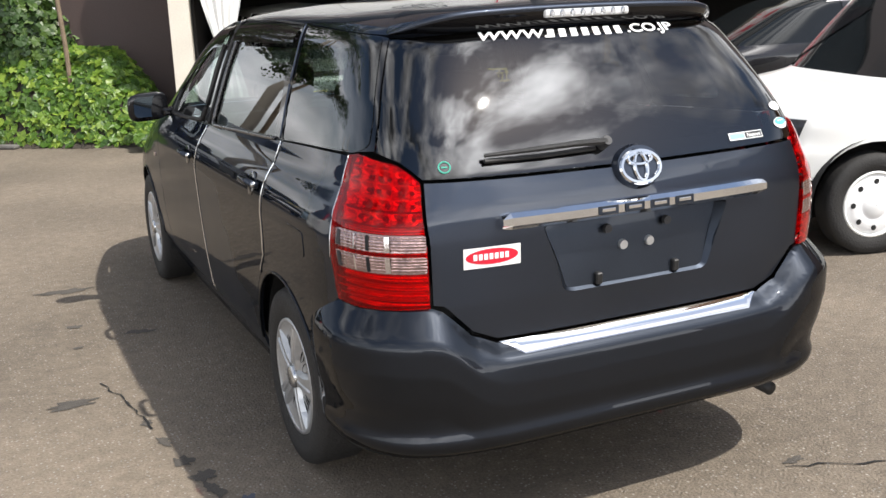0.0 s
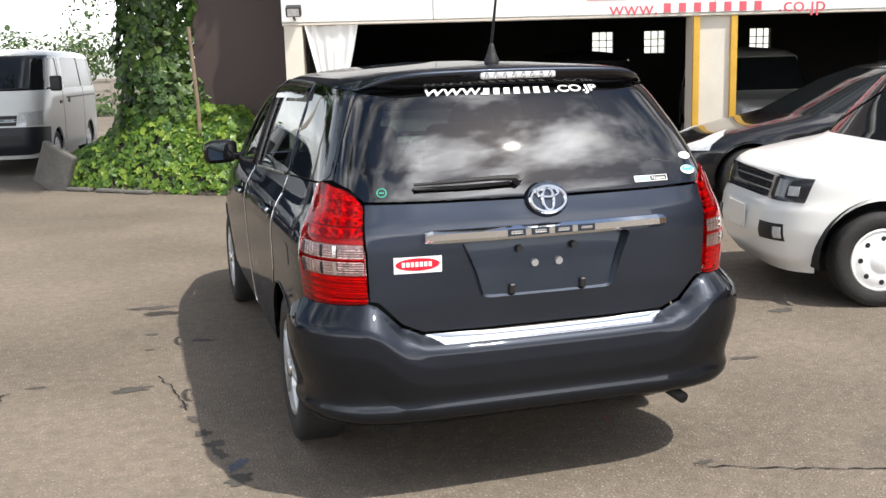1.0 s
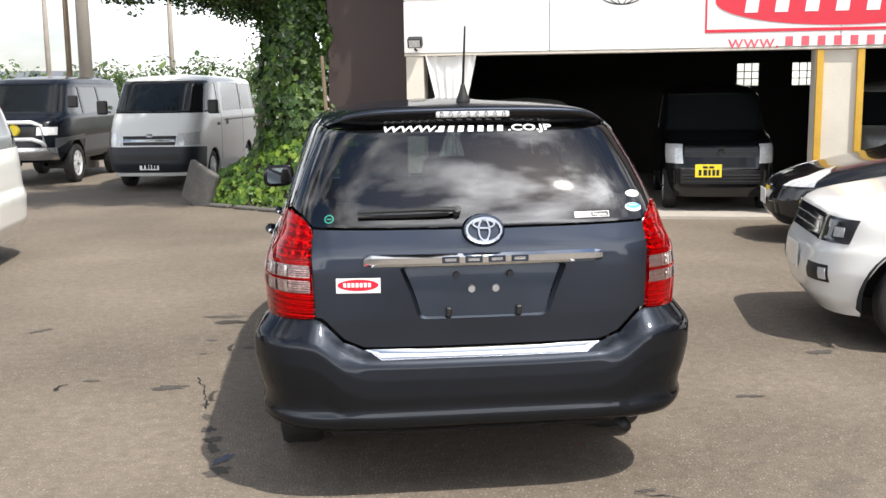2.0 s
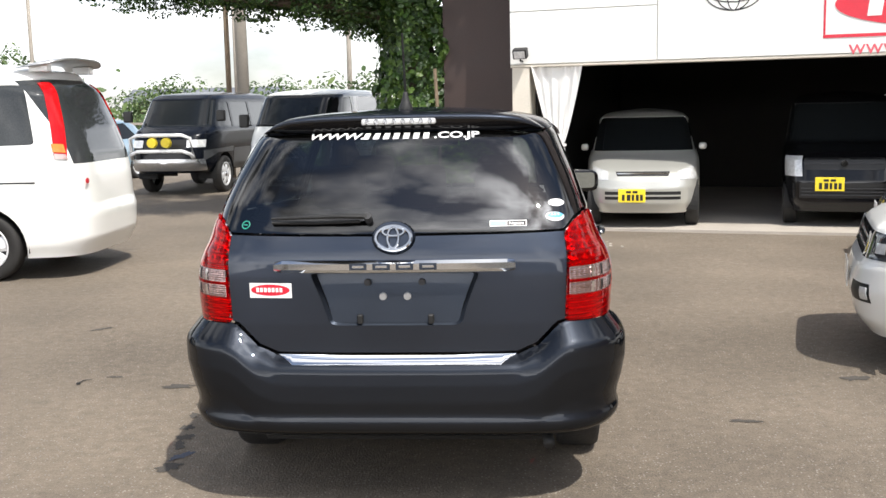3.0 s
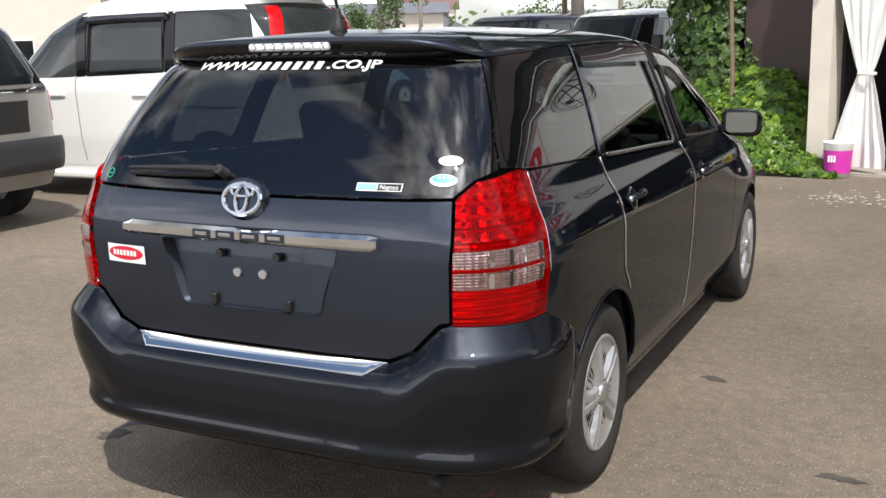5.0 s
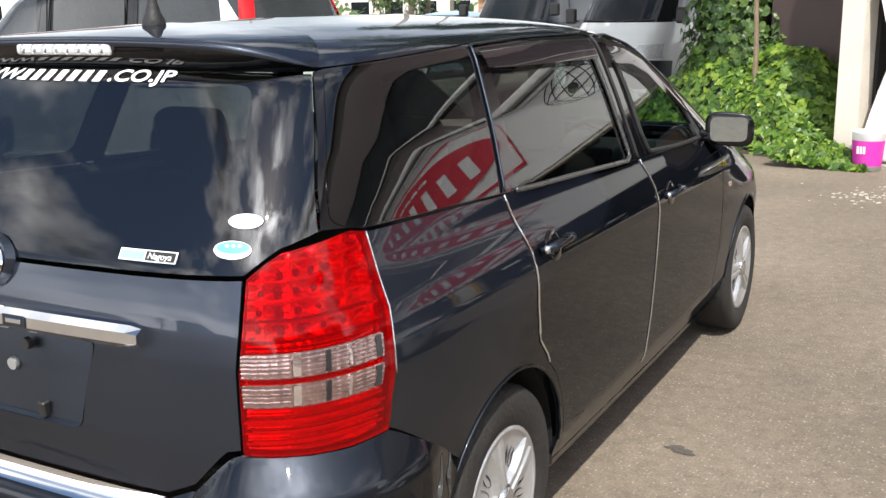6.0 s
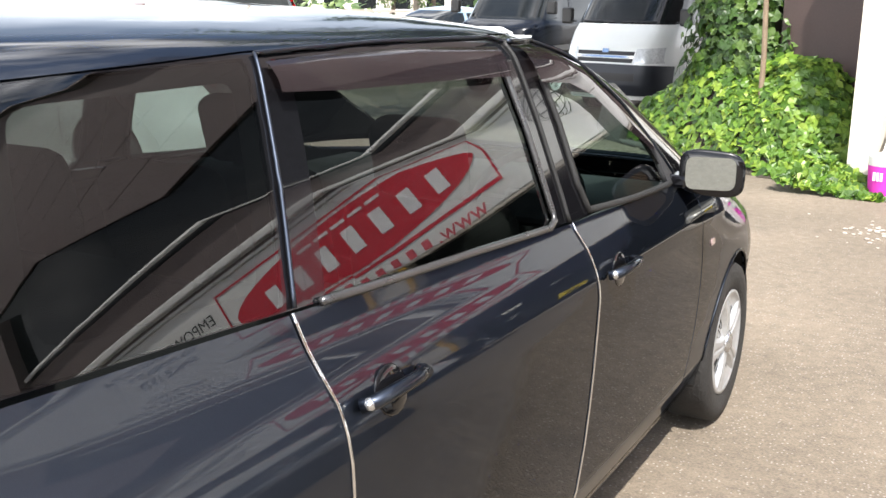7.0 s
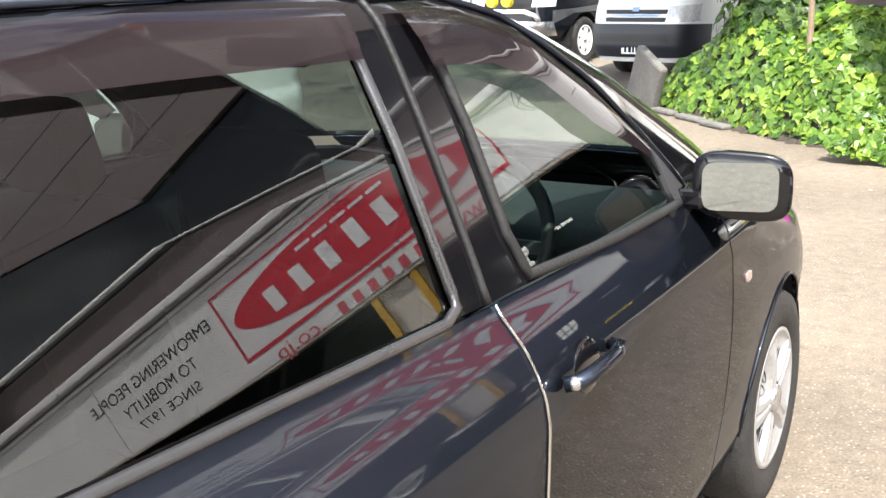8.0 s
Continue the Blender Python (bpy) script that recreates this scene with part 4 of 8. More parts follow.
def oval_sticker(name, x, z, rx, rz, mat_, parent, off=0.0025, label="", seg=28):
    a, w = WAGON.back(x, z)
    k = 1.0 / max(0.3, math.hypot(*(WAGON.at(a + 0.01, w) - WAGON.at(a - 0.01, w))[:2]) / 0.02)
    s = 1.0 / max(0.3, float(np.linalg.norm(WAGON.at(a, w + 0.01) - WAGON.at(a, w - 0.01))) / 0.02)
    return panel(WAGON, name, [(a + rx * k * math.cos(2 * math.pi * i / seg), w + rz * s * math.sin(2 * math.pi * i / seg)) for i in range(seg)], mat_, parent, step=0.02, off=off, thick=0, gap=0, label=label, sink=0)


def bar_sticker(name, x0, x1, z0, z1, mat_, parent, off=0.0025, label=""):
    return panel(WAGON, name, P([("R", x0, z0), ("R", x1, z0), ("R", x1, z1), ("R", x0, z1)]), mat_, parent, step=0.03, off=off, thick=0, gap=0, label=label, sink=0)


oval_sticker("sticker", 0.620, 1.200, 0.034, 0.016, M_STICKER, rear_window, label="plain white oval sticker")
st2 = oval_sticker("sticker", 0.614, 1.150, 0.038, 0.019, M_STICKER, rear_window, label="white oval sticker with a pale blue upper half")
oval_sticker("sticker_blue", 0.614, 1.154, 0.033, 0.012, M_OVALBLUE, st2, 0.0038)
for x in (-0.012, 0.0, 0.012):
    oval_sticker("sticker_dot", 0.614 + x, 1.157, 0.004, 0.003, M_STICKER, st2, 0.0042, seg=10)
ns = bar_sticker("sticker", 0.365, 0.505, 1.120, 1.141, M_STICKER, rear_window, label="small place name strip")
bar_sticker("sticker_blue", 0.368, 0.428, 1.123, 1.138, M_CYAN, ns, 0.0035)
bar_sticker("sticker_dark", 0.431, 0.502, 1.122, 1.139, M_INK, ns, 0.0035)
text_on("lettering", "Nagoya", 0.019, on_rear(0.466, 1.130, 0.0042), M_STICKER, ns, lean=0.2)
part("inspection_mark", ring(0.016, 0.016, 0.0022, 0.0008, on_rear(-0.585, 1.134, 0.002), 20), M_GREENINK, rear_window)
bar_sticker("inspection_bar", -0.593, -0.577, 1.132, 1.136, M_GREENINK, rear_window, 0.002)
# web address across the top of the window; the trader's name as plain blocks


def wrap_text(words, size, xc, z, mat_, parent, stretch=1.0, lean=0.18, off=0.003):
    vs, fs = flat_text(words, size, 0.022)
    out = []
    for v in vs:
        a, w = WAGON.back(xc + v.x * stretch + v.y * lean, z)
        s = 1.0 / max(0.3, float(np.linalg.norm(WAGON.at(a, w + 0.01) - WAGON.at(a, w - 0.01))) / 0.02)
        out.append(WAGON.at(a, w + v.y * s) + WAGON.normal(a, w + v.y * s) * off)
    return raw("lettering", out, fs, mat_, parent, "white lettering")


TZ = 1.462
wrap_text("WWW.", 0.048, -0.250, TZ, M_STICKER, rear_window, 1.42)
wrap_text(".CO.JP", 0.048, 0.232, TZ, M_STICKER, rear_window, 1.38)
for i in range(7):
    x = -0.128 + 0.0398 * i
    bm = bmesh.new()
    for x0, x1, z0, z1 in ((-0.0115, 0.0115, -0.0165, 0.0165),):
        pts_ = []
        for px, py in ((x0, z0), (x1, z0), (x1, z1), (x0, z1)):
            a, w = WAGON.back(x + px + py * 0.18, TZ)
            s = 1.0 / float(np.linalg.norm(WAGON.at(a, w + 0.01) - WAGON.at(a, w - 0.01)) / 0.02)
            pts_.append(Vector(WAGON.at(a, w + py * s) + WAGON.normal(a, w + py * s) * 0.003))
        bm.faces.new([bm.verts.new(p) for p in pts_])
    part("name_block", bm, M_STICKER, rear_window)
# trader's sticker on the tailgate
stk = bar_sticker("sticker", -0.566, -0.398, 0.858, 0.916, M_STICKER, tailgate, 0.003, "white sticker with a red oval")
red = oval_sticker("sticker_oval", -0.482, 0.889, 0.078, 0.022, M_REDVINYL, stk, 0.004)
for i in range(7):
    bar_sticker("name_block", -0.533 + 0.0155 * i - 0.0055, -0.533 + 0.0155 * i + 0.0055, 0.881, 0.898, M_STICKER, red, 0.005)

# tail lamps
for flip in (False, True):
    lamp_poly = P(LAMP)
    # a red shell with two clear bands in it, over a silvered reflector with bowls, ribs and small lamps
    def band(z0, z1, a_in=0.002, a_out=0.012):
        rows = []
        for z in (z0, z1):
            yo = float(np.interp(z, [0.752, 0.87, 1.0, 1.152], [0.318, 0.335, 0.355, 0.372])) - a_out
            rows.append((WAGON.back(0.658 + a_in, z), WAGON.side(yo, z)))
        return [rows[0][0], rows[0][1], rows[1][1], rows[1][0]]

    bands = [rounded(band(0.915, 0.963, 0.006, 0.035), 0.010), rounded(band(0.856, 0.904, 0.006, 0.035), 0.010)]
    tail = panel(WAGON, "tail_lamp", lamp_poly, M_SHELL_RED, wagon, holes=bands, step=0.022, off=0.010, thick=0.012, gap=0.003, flip=flip, label="large red wrap-round tail lamp with clear bands")
    for b_ in bands:
        panel(WAGON, "clear_band", b_, M_BAND, tail, step=0.006, off=lambda a, w: 0.009 - 0.0035 * abs(math.sin(math.pi * (a - 0.52) / 0.0165)) - 0.002 * abs(math.sin(math.pi * (w - 0.7) / 0.016)), thick=0.006, gap=-0.001, flip=flip, label="clear ribbed lens band", sink=0)

    # mouldings that part each clear band
    for z0_, z1_ in ((0.915, 0.963), (0.856, 0.904)):
        rows = band(z0_ + 0.004, z1_ - 0.004, 0.006, 0.035)
        for k_, wide_, mat_k in ((0.34, 0.05, M_BOWL), (0.56, 0.030, M_DARK), (0.72, 0.02, M_BOWL), (0.93, 0.05, M_PLASTIC)):
            quad = []
            for kk, (pa, pb) in ((k_, (rows[0], rows[1])), (k_ + wide_, (rows[0], rows[1])), (k_ + wide_, (rows[3], rows[2])), (k_, (rows[3], rows[2]))):
                quad.append((pa[0] + (pb[0] - pa[0]) * kk, pa[1] + (pb[1] - pa[1]) * kk))
            panel(WAGON, "band_moulding", quad, mat_k, tail, step=0.02, off=0.0095, thick=0.004, gap=0, flip=flip)

    def bowl_off(a, w):
        z = float(WAGON.z(w))
        if z > 0.985:
            return -0.010 - 0.011 * abs(math.sin(math.pi * (a - 0.52) / 0.046)) * abs(math.sin(math.pi * (z - 0.985) / 0.036))
        if z > 0.852:
            return -0.016 - 0.0045 * abs(math.sin(math.pi * (a - 0.52) / 0.0135)) - 0.003 * abs(math.sin(math.pi * (z - 0.852) / 0.0135))
        return -0.016 - 0.007 * abs(math.sin(math.pi * (z - 0.75) / 0.026))

    panel(WAGON, "lamp_reflector", shrunk(lamp_poly, 0.004), M_BOWL, tail, step=0.0075, off=bowl_off, thick=0.0, gap=0, flip=flip, sink=0, label="silvered reflector behind the red lens")
    for z in (0.981, 1.02):
        panel(WAGON, "lamp_divider", band(z, z + 0.006, 0.006, 0.05 if z > 1 else 0.02), M_DARK, tail, step=0.02, off=0.004, thick=0.012, gap=0, flip=flip)
    for z in (0.778, 0.800, 0.822):
        panel(WAGON, "lens_rib", band(z, z + 0.005, 0.004, 0.02), M_LENS_DEEP, tail, step=0.02, off=0.006, thick=0.006, gap=0, flip=flip)
    for r_ in range(4):
        for c_ in range(5):
            z = 1.006 + 0.034 * r_
            a, w = WAGON.back(0.655, z)
            a2 = WAGON.side(0.30, z)[0]
            aa = a + (a2 - a) * (0.14 + 0.17 * c_)
            if z > 1.09 and c_ == 0:
                continue
            p, n = Vector(WAGON.at(aa, w)), Vector(WAGON.normal(aa, w))
            p -= n * 0.014
            bm = bmesh.new()
            bmesh.ops.create_uvsphere(bm, u_segments=10, v_segments=6, radius=0.007, matrix=Matrix.Translation((-p.x if flip else p.x, p.y, p.z)))
            part("lamp_bulb", bm, M_DARK, tail, smooth=True)

    sgn = -1 if flip else 1
    # side panels
    arch_r = arc(HUB_R, 0.31, ARCH_R, 128, 2, 16)
    Q = [("S", 0.322, 0.752), ("S", 0.339, 0.87), ("S", 0.359, 1.0), ("S", 0.377, 1.150), ("S", 0.60, 1.1405), ("S", 1.0, 1.121)] + REAR_GAP[1:] + [("S", 1.29, 0.265), ("S", 1.272, 0.30)]
    Q += [("S", HUB_R + ARCH_R * math.cos(q), 0.31 + ARCH_R * math.sin(q)) for q in np.linspace(0.05, 2.42, 16)] + [("S", 0.583, 0.583), ("S", 0.551, 0.605), ("S", 0.441, 0.680)]
    quarter = panel(WAGON, "quarter_panel", P(Q), M_PAINT, wagon, flip=flip, step=0.026)
    D = [REAR_GAP[0]] + [("S", y, belt(y) - 0.003) for y in (1.2, 1.5, 1.8)] + MID_GAP + [("S", 1.7, 0.262)] + REAR_GAP[::-1][:-1]
    rear_door = panel(WAGON, "rear_door", P(D), M_PAINT, wagon, flip=flip, step=0.026)
    D = [MID_GAP[0]] + [("S", y, belt(y) - 0.003) for y in (2.3, 2.6, 2.85)] + FRONT_GAP + [("S", 2.5, 0.262)] + MID_GAP[::-1][:-1]
    front_door = panel(WAGON, "front_door", P(D), M_PAINT, wagon, flip=flip, step=0.026)
    FE = [FRONT_GAP[0], ("S", 3.2, 1.0), ("F", 0.70, 0.955), ("F", 0.66, 0.90), ("F", 0.62, 0.80), ("F", 0.62, 0.66), ("F", 0.70, 0.60), ("S", 4.2, 0.56)]
    FE += [("S", HUB_F + ARCH_F * math.cos(q), 0.31 + ARCH_F * math.sin(q)) for q in np.linspace(0.75, 3.05, 16)] + [("S", 3.27, 0.265)] + FRONT_GAP[::-1][:-1]
    panel(WAGON, "front_fender", P(FE), M_PAINT, wagon, flip=flip, step=0.03)
    panel(WAGON, "sill", P([("S", 1.28, 0.255), ("S", 2.2, 0.253), ("S", 3.30, 0.255), ("S", 3.31, 0.205), ("S", 2.2, 0.205), ("S", 1.27, 0.205)]), M_BUMPER, wagon, flip=flip, step=0.04, thick=0.03)
    FB = [("F", 0.0, 0.22), ("F", 0.5, 0.22), ("S", 4.02, 0.22), ("S", HUB_F + ARCH_F * 0.98, 0.31)] + [("S", HUB_F + ARCH_F * math.cos(q), 0.31 + ARCH_F * math.sin(q)) for q in (0.2, 0.4, 0.6, 0.72)] + \
         [("S", 4.19, 0.55), ("F", 0.69, 0.59), ("F", 0.61, 0.655), ("F", 0.3, 0.68), ("F", 0.0, 0.69)]
    panel(WAGON, "front_bumper", P(FB), M_BUMPER, wagon, flip=flip, step=0.04)
    panel(WAGON, "head_lamp", P([("F", 0.33, 0.69), ("F", 0.60, 0.67), ("F", 0.61, 0.80), ("F", 0.64, 0.89), ("F", 0.45, 0.80)]), M_HEADLAMP, wagon, flip=flip, step=0.04)
    panel(WAGON, "bonnet", P([("F", 0.0, 0.70), ("F", 0.32, 0.69), ("F", 0.445, 0.81), ("F", 0.64, 0.91), ("F", 0.67, 0.97), ("F", 0.62, 1.015), ("F", 0.0, 1.02)]), M_PAINT, wagon, flip=flip, step=0.04)
    # cabin frame above the belt, with the window openings cut through
    UP = [("S", 0.383, 1.157)] + [("S", y, belt(y) + 0.001) for y in (0.6, 1.0, 1.5, 2.0, 2.5, 2.86, 3.02)] + [("F", 0.62, 1.022), ("F", 0.0, 1.025), ("F", 0.0, 1.472), ("F", 0.30, 1.470), ("S", 2.5, 1.492)] + \
         [("S", y, rail(y)) for y in (2.3, 2.0, 1.5, 1.1, 0.8, 0.52)] + [("S", 0.462, 1.470), ("S", 0.366, 1.34), ("S", 0.306, 1.25), ("S", 0.268, 1.172), ("S", 0.33, 1.166)]
    panel(WAGON, "cabin_frame", P(UP), M_BLACKGLOSS, wagon, holes=[rounded(P(W_Q), 0.02), rounded(P(W_R), 0.03), rounded(P(W_F), 0.025), [(WAGON.amax + 0.01, WAGON.w(1.03))] + P(W_S[1:-1]) + [(WAGON.amax + 0.01, WAGON.w(1.465))]], flip=flip, step=0.03, gap=0.0015,
          label="black gloss window surround and pillars")
    glass_q = panel(WAGON, "quarter_window", rounded(P(W_Q), 0.02), M_GLASS_QUARTER, wagon, flip=flip, step=0.03, off=0.002, thick=0.004, gap=-0.003)
    panel(WAGON, "window_border", shrunk(rounded(P(W_Q), 0.02), 0.002), M_DARK, glass_q, holes=[rounded(P([("S", 0.57, 1.185), ("S", 0.955, 1.165), ("S", 1.045, 1.462), ("S", 0.64, 1.455)]), 0.05)], flip=flip, step=0.03, off=-0.005, thick=0, gap=0)
    panel(WAGON, "door_window", rounded(P(W_R), 0.03), M_GLASS_DARK, rear_door, flip=flip, step=0.03, off=-0.004, thick=0.004, gap=-0.004, label="privacy tinted rear door glass")
    panel(WAGON, "door_window", rounded(P(W_F), 0.025), M_GLASS, front_door, flip=flip, step=0.03, off=-0.004, thick=0.004, gap=-0.004, label="pale green front door glass")
    panel(WAGON, "windscreen", P([("F", 0.0, 1.03)] + W_S[1:-1] + [("F", 0.0, 1.465)]), M_GLASS, wagon, flip=flip, step=0.05, off=-0.003, thick=0, gap=0)

    def trim_line(name, rows, r, mat_, parent, off=0.004):
        pts = []
        for a, w in densify(P(rows), 0.03)[: -max(1, int(math.ceil(math.dist(P(rows)[-1], P(rows)[0]) / 0.03)))]:
            p = WAGON.at(a, w) + WAGON.normal(a, w) * off
            pts.append((p[0] * sgn, p[1], p[2]))
        p = WAGON.at(*P(rows)[-1]) + WAGON.normal(*P(rows)[-1]) * off
        pts.append((p[0] * sgn, p[1], p[2]))
        return part(name, tube(pts, r, 7), mat_, parent, smooth=True)

    # rubber seals round the door windows, painted frames above them, bright door edge guards
    trim_line("window_seal", [("S", 1.075, 1.122), ("S", 1.5, 1.101), ("S", 1.94, 1.080), ("S", 1.972, 1.092), ("S", 1.962, 1.25), ("S", 1.945, 1.45)], 0.008, M_SEAL, rear_door, 0.003)
    trim_line("window_seal", [("S", 2.13, 1.40), ("S", 2.15, 1.15), ("S", 2.175, 1.082), ("S", 2.50, 1.062), ("S", 2.84, 1.052)], 0.009, M_RUBBER, front_door, 0.003)
    trim_line("door_frame", [("S", 1.010, 1.128), ("S", 1.055, 1.28), ("S", 1.105, 1.46), ("S", 1.120, 1.496), ("S", 1.5, 1.504), ("S", 1.96, 1.502), ("S", 2.03, 1.488)], 0.004, M_PAINT, rear_door, 0.004)
    trim_line("door_frame", [("S", 2.045, 1.49), ("S", 2.25, 1.486), ("S", 2.42, 1.445), ("S", 2.62, 1.33), ("S", 2.79, 1.19), ("S", 2.92, 1.065)], 0.006, M_PAINT, front_door, 0.004)
    panel(WAGON, "window_divider", P([("S", 1.050, 1.124), ("S", 1.096, 1.123), ("S", 1.137, 1.27), ("S", 1.192, 1.47), ("S", 1.120, 1.47), ("S", 1.078, 1.27)]), M_BLACKGLOSS, rear_door, off=-0.001, step=0.03, thick=0.004, gap=0, flip=flip)
    trim_line("edge_guard", REAR_GAP[:6], 0.0035, M_CHROME, rear_door, 0.001)
    trim_line("edge_guard", MID_GAP[:6], 0.0028, M_CHROME, front_door, 0.001)
    trim_line("edge_guard", [("S", 0.374, 1.150), ("S", 0.357, 1.0), ("S", 0.337, 0.87)], 0.002, M_STEEL, tail, 0.008)
    trim_line("gap_rubber", [("S", 2.048, 1.075), ("S", 2.035, 1.30), ("S", 2.02, 1.49)], 0.006, M_RUBBER, front_door, 0.002)
    # smoked wind deflectors over the door windows
    for tops, feet, door in (([(1.125, 1.486), (1.30, 1.492), (1.60, 1.494), (1.945, 1.484)], [(1.12, 1.440), (1.30, 1.432), (1.60, 1.428), (1.935, 1.420)], rear_door),
                             ([(2.07, 1.480), (2.25, 1.470), (2.42, 1.428), (2.60, 1.315), (2.76, 1.185)], [(2.085, 1.398), (2.25, 1.386), (2.385, 1.345), (2.53, 1.255), (2.73, 1.165)], front_door)):
        vs, fs = [], []
        for (ty, tz), (fy, fz) in zip(tops, feet):
            for k, of in ((0.0, 0.012), (0.15, 0.020), (0.6, 0.024), (1.0, 0.024)):
                y, z = ty + (fy - ty) * k, tz + (fz - tz) * k
                p = WAGON.at(*WAGON.side(y, z))
                vs.append((sgn * (p[0] + of), p[1], p[2]))
        for i in range(len(tops) - 1):
            for j in range(3):
                fs.append((i * 4 + j, i * 4 + j + 1, i * 4 + j + 5, i * 4 + j + 4))
        raw("wind_deflector", vs, fs, M_SMOKEVISOR, door, "smoked plastic wind deflector", smooth=True)
    # handles: a grip over a round cup
    for y0, z0, door in ((1.16, 0.958, rear_door), (2.235, 0.925, front_door)):
        a, w = WAGON.side(y0, z0)
        p, n = Vector(WAGON.at(a, w)), Vector(WAGON.normal(a, w))
        t = Vector((0, 1, 0)) - n * n.y
        t.normalize()
        m = Matrix.Translation(p) @ Matrix((t, n.cross(t) * -1 if n.cross(t).z < 0 else n.cross(t), n)).transposed().to_4x4()
        if flip:
            m = Matrix.Diagonal((-1, 1, 1, 1)) @ m
        handle = part("door_handle", tube([m @ Vector(v) for v in ((-0.085, 0.004, 0.006), (-0.075, 0.006, 0.028), (-0.03, 0.008, 0.036), (0.04, 0.008, 0.036), (0.085, 0.006, 0.026), (0.098, 0.005, 0.006))], 0.013, 8), M_PAINT, door, smooth=True)
        bm = bmesh.new()
        bmesh.ops.create_uvsphere(bm, u_segments=16, v_segments=8, radius=0.044, matrix=m @ Matrix.Translation((0.012, 0, -0.001)) @ Matrix.Diagonal((1.12, 1.0, 0.12, 1)))
        part("handle_cup", bm, M_BLACKGLOSS, handle, smooth=True)
        bm = bmesh.new()
        bmesh.ops.create_uvsphere(bm, u_segments=14, v_segments=8, radius=0.012, matrix=m @ Matrix.Translation((-0.080, 0.005, 0.021)))
        part("lock_cap", bm, M_STEEL, handle, smooth=True)
    # side marker lamp
    a, w = WAGON.side(3.20, 0.805)
    panel(WAGON, "side_marker", rounded([(a - 0.006, w - 0.016), (a + 0.006, w - 0.016), (a + 0.006, w + 0.016), (a - 0.006, w + 0.016)], 0.004), M_LENS_CLEAR, wagon, off=0.006, thick=0.008, gap=0, step=0.02, flip=flip, label="small pale side marker lamp")
    # mirror: shell, glass, foot
    bm = bmesh.new()
    bmesh.ops.create_uvsphere(bm, u_segments=24, v_segments=16, radius=1.0)
    for v in bm.verts:
        x, y, z = v.co
        sx = math.copysign(abs(x) ** 0.55, x) * 0.098
        sz = math.copysign(abs(z) ** 0.55, z) * 0.070
        sy = y * 0.075 if y > 0 else y * 0.012
        turn = 0.0 if flip else 0.22
        v.co = Vector((sgn * 0.905 + sgn * sx * math.cos(turn) - sy * math.sin(turn), 2.895 + sgn * sx * math.sin(turn) + sy * math.cos(turn), 1.085 + sz - 0.06 * sx))
    bmesh.ops.recalc_face_normals(bm, faces=bm.faces)
    mirror = part("door_mirror", bm, M_BLACKPAINT, wagon, smooth=True, label="black door mirror with a square glass")
    gm = Matrix.Translation((sgn * 0.905, 2.8795, 1.086)) @ Matrix.Rotation(0.22 if flip else 0.25, 4, "Z") @ Matrix.Rotation(math.pi / 2 + 0.04, 4, "X")
    bm = bmesh.new()
    pts_ = rounded([(-0.074, -0.050), (0.074, -0.050), (0.074, 0.050), (-0.074, 0.050)], 0.028)
    bm.faces.new([bm.verts.new(gm @ Vector((px, py, 0))) for px, py in pts_])
    part("mirror_glass", bm, M_MIRROR, mirror)
    part("mirror_foot", boxed(min(sgn * 0.77, sgn * 0.84), max(sgn * 0.77, sgn * 0.84), 2.86, 2.95, 1.035, 1.075, 0.012), M_BLACKPAINT, mirror)
    panel(WAGON, "sail_panel", P([("S", 2.82, 1.052), ("S", 2.98, 1.04), ("S", 2.80, 1.19)]), M_PLASTIC, front_door, off=0.005, flip=flip, step=0.04)
    # wheels in their wells
    wheel("double", wagon, sgn * 0.832, HUB_R, 0.314, 0.19, 0.312)
    wheel("double", wagon, sgn * 0.826, HUB_F, 0.314, 0.19, 0.312)
    for hub, r_ in ((HUB_R, ARCH_R + 0.012), (HUB_F, ARCH_F + 0.012)):
        part("wheel_well", well(r_, sgn * 0.80, sgn * 0.50, hub, 0.31), M_DARK, wagon)
        lip = []
        for q in np.linspace(0.1, math.pi - 0.1, 24):
            y, z = hub + (r_ - 0.013) * math.cos(q), 0.31 + (r_ - 0.013) * math.sin(q)
            a, w = WAGON.side(y, z)
            p = WAGON.at(a, w)
            lip.append((p[0] * sgn, p[1], p[2]))
        part("arch_lip", tube(lip, 0.005, 6), M_BUMPER, wagon, smooth=True)

fa, fw = WAGON.side(0.66, 0.86)
panel(WAGON, "fuel_flap", rounded([(fa - 0.075, fw - 0.075), (fa + 0.075, fw - 0.075), (fa + 0.075, fw + 0.075), (fa - 0.075, fw + 0.075)], 0.03), M_PAINT, wagon, off=0.0035, thick=0.004, gap=0, step=0.03, flip=True)

# roof
roof_poly = [WAGON.side(y, rail(y) + 0.002) for y in (0.475, 0.52, 0.8, 1.1, 1.5, 2.0, 2.3)] + P([("S", 2.5, 1.495), ("F", 0.30, 1.474), ("F", 0.0, 1.475)])
top_w = WAGON.w(1.5778)
rr_ = roof_poly + [(WAGON.amax, top_w), (0.0, top_w)] + P([("R", 0.0, 1.484), ("R", 0.40, 1.482)])
roof = None
for flip in (False, True):
    roof = panel(WAGON, "roof", rr_, M_PAINT, wagon, step=0.03, thick=0.01, gap=0.0, flip=flip, sink=0)
roof_cap(WAGON, wagon, M_PAINT, top_w)
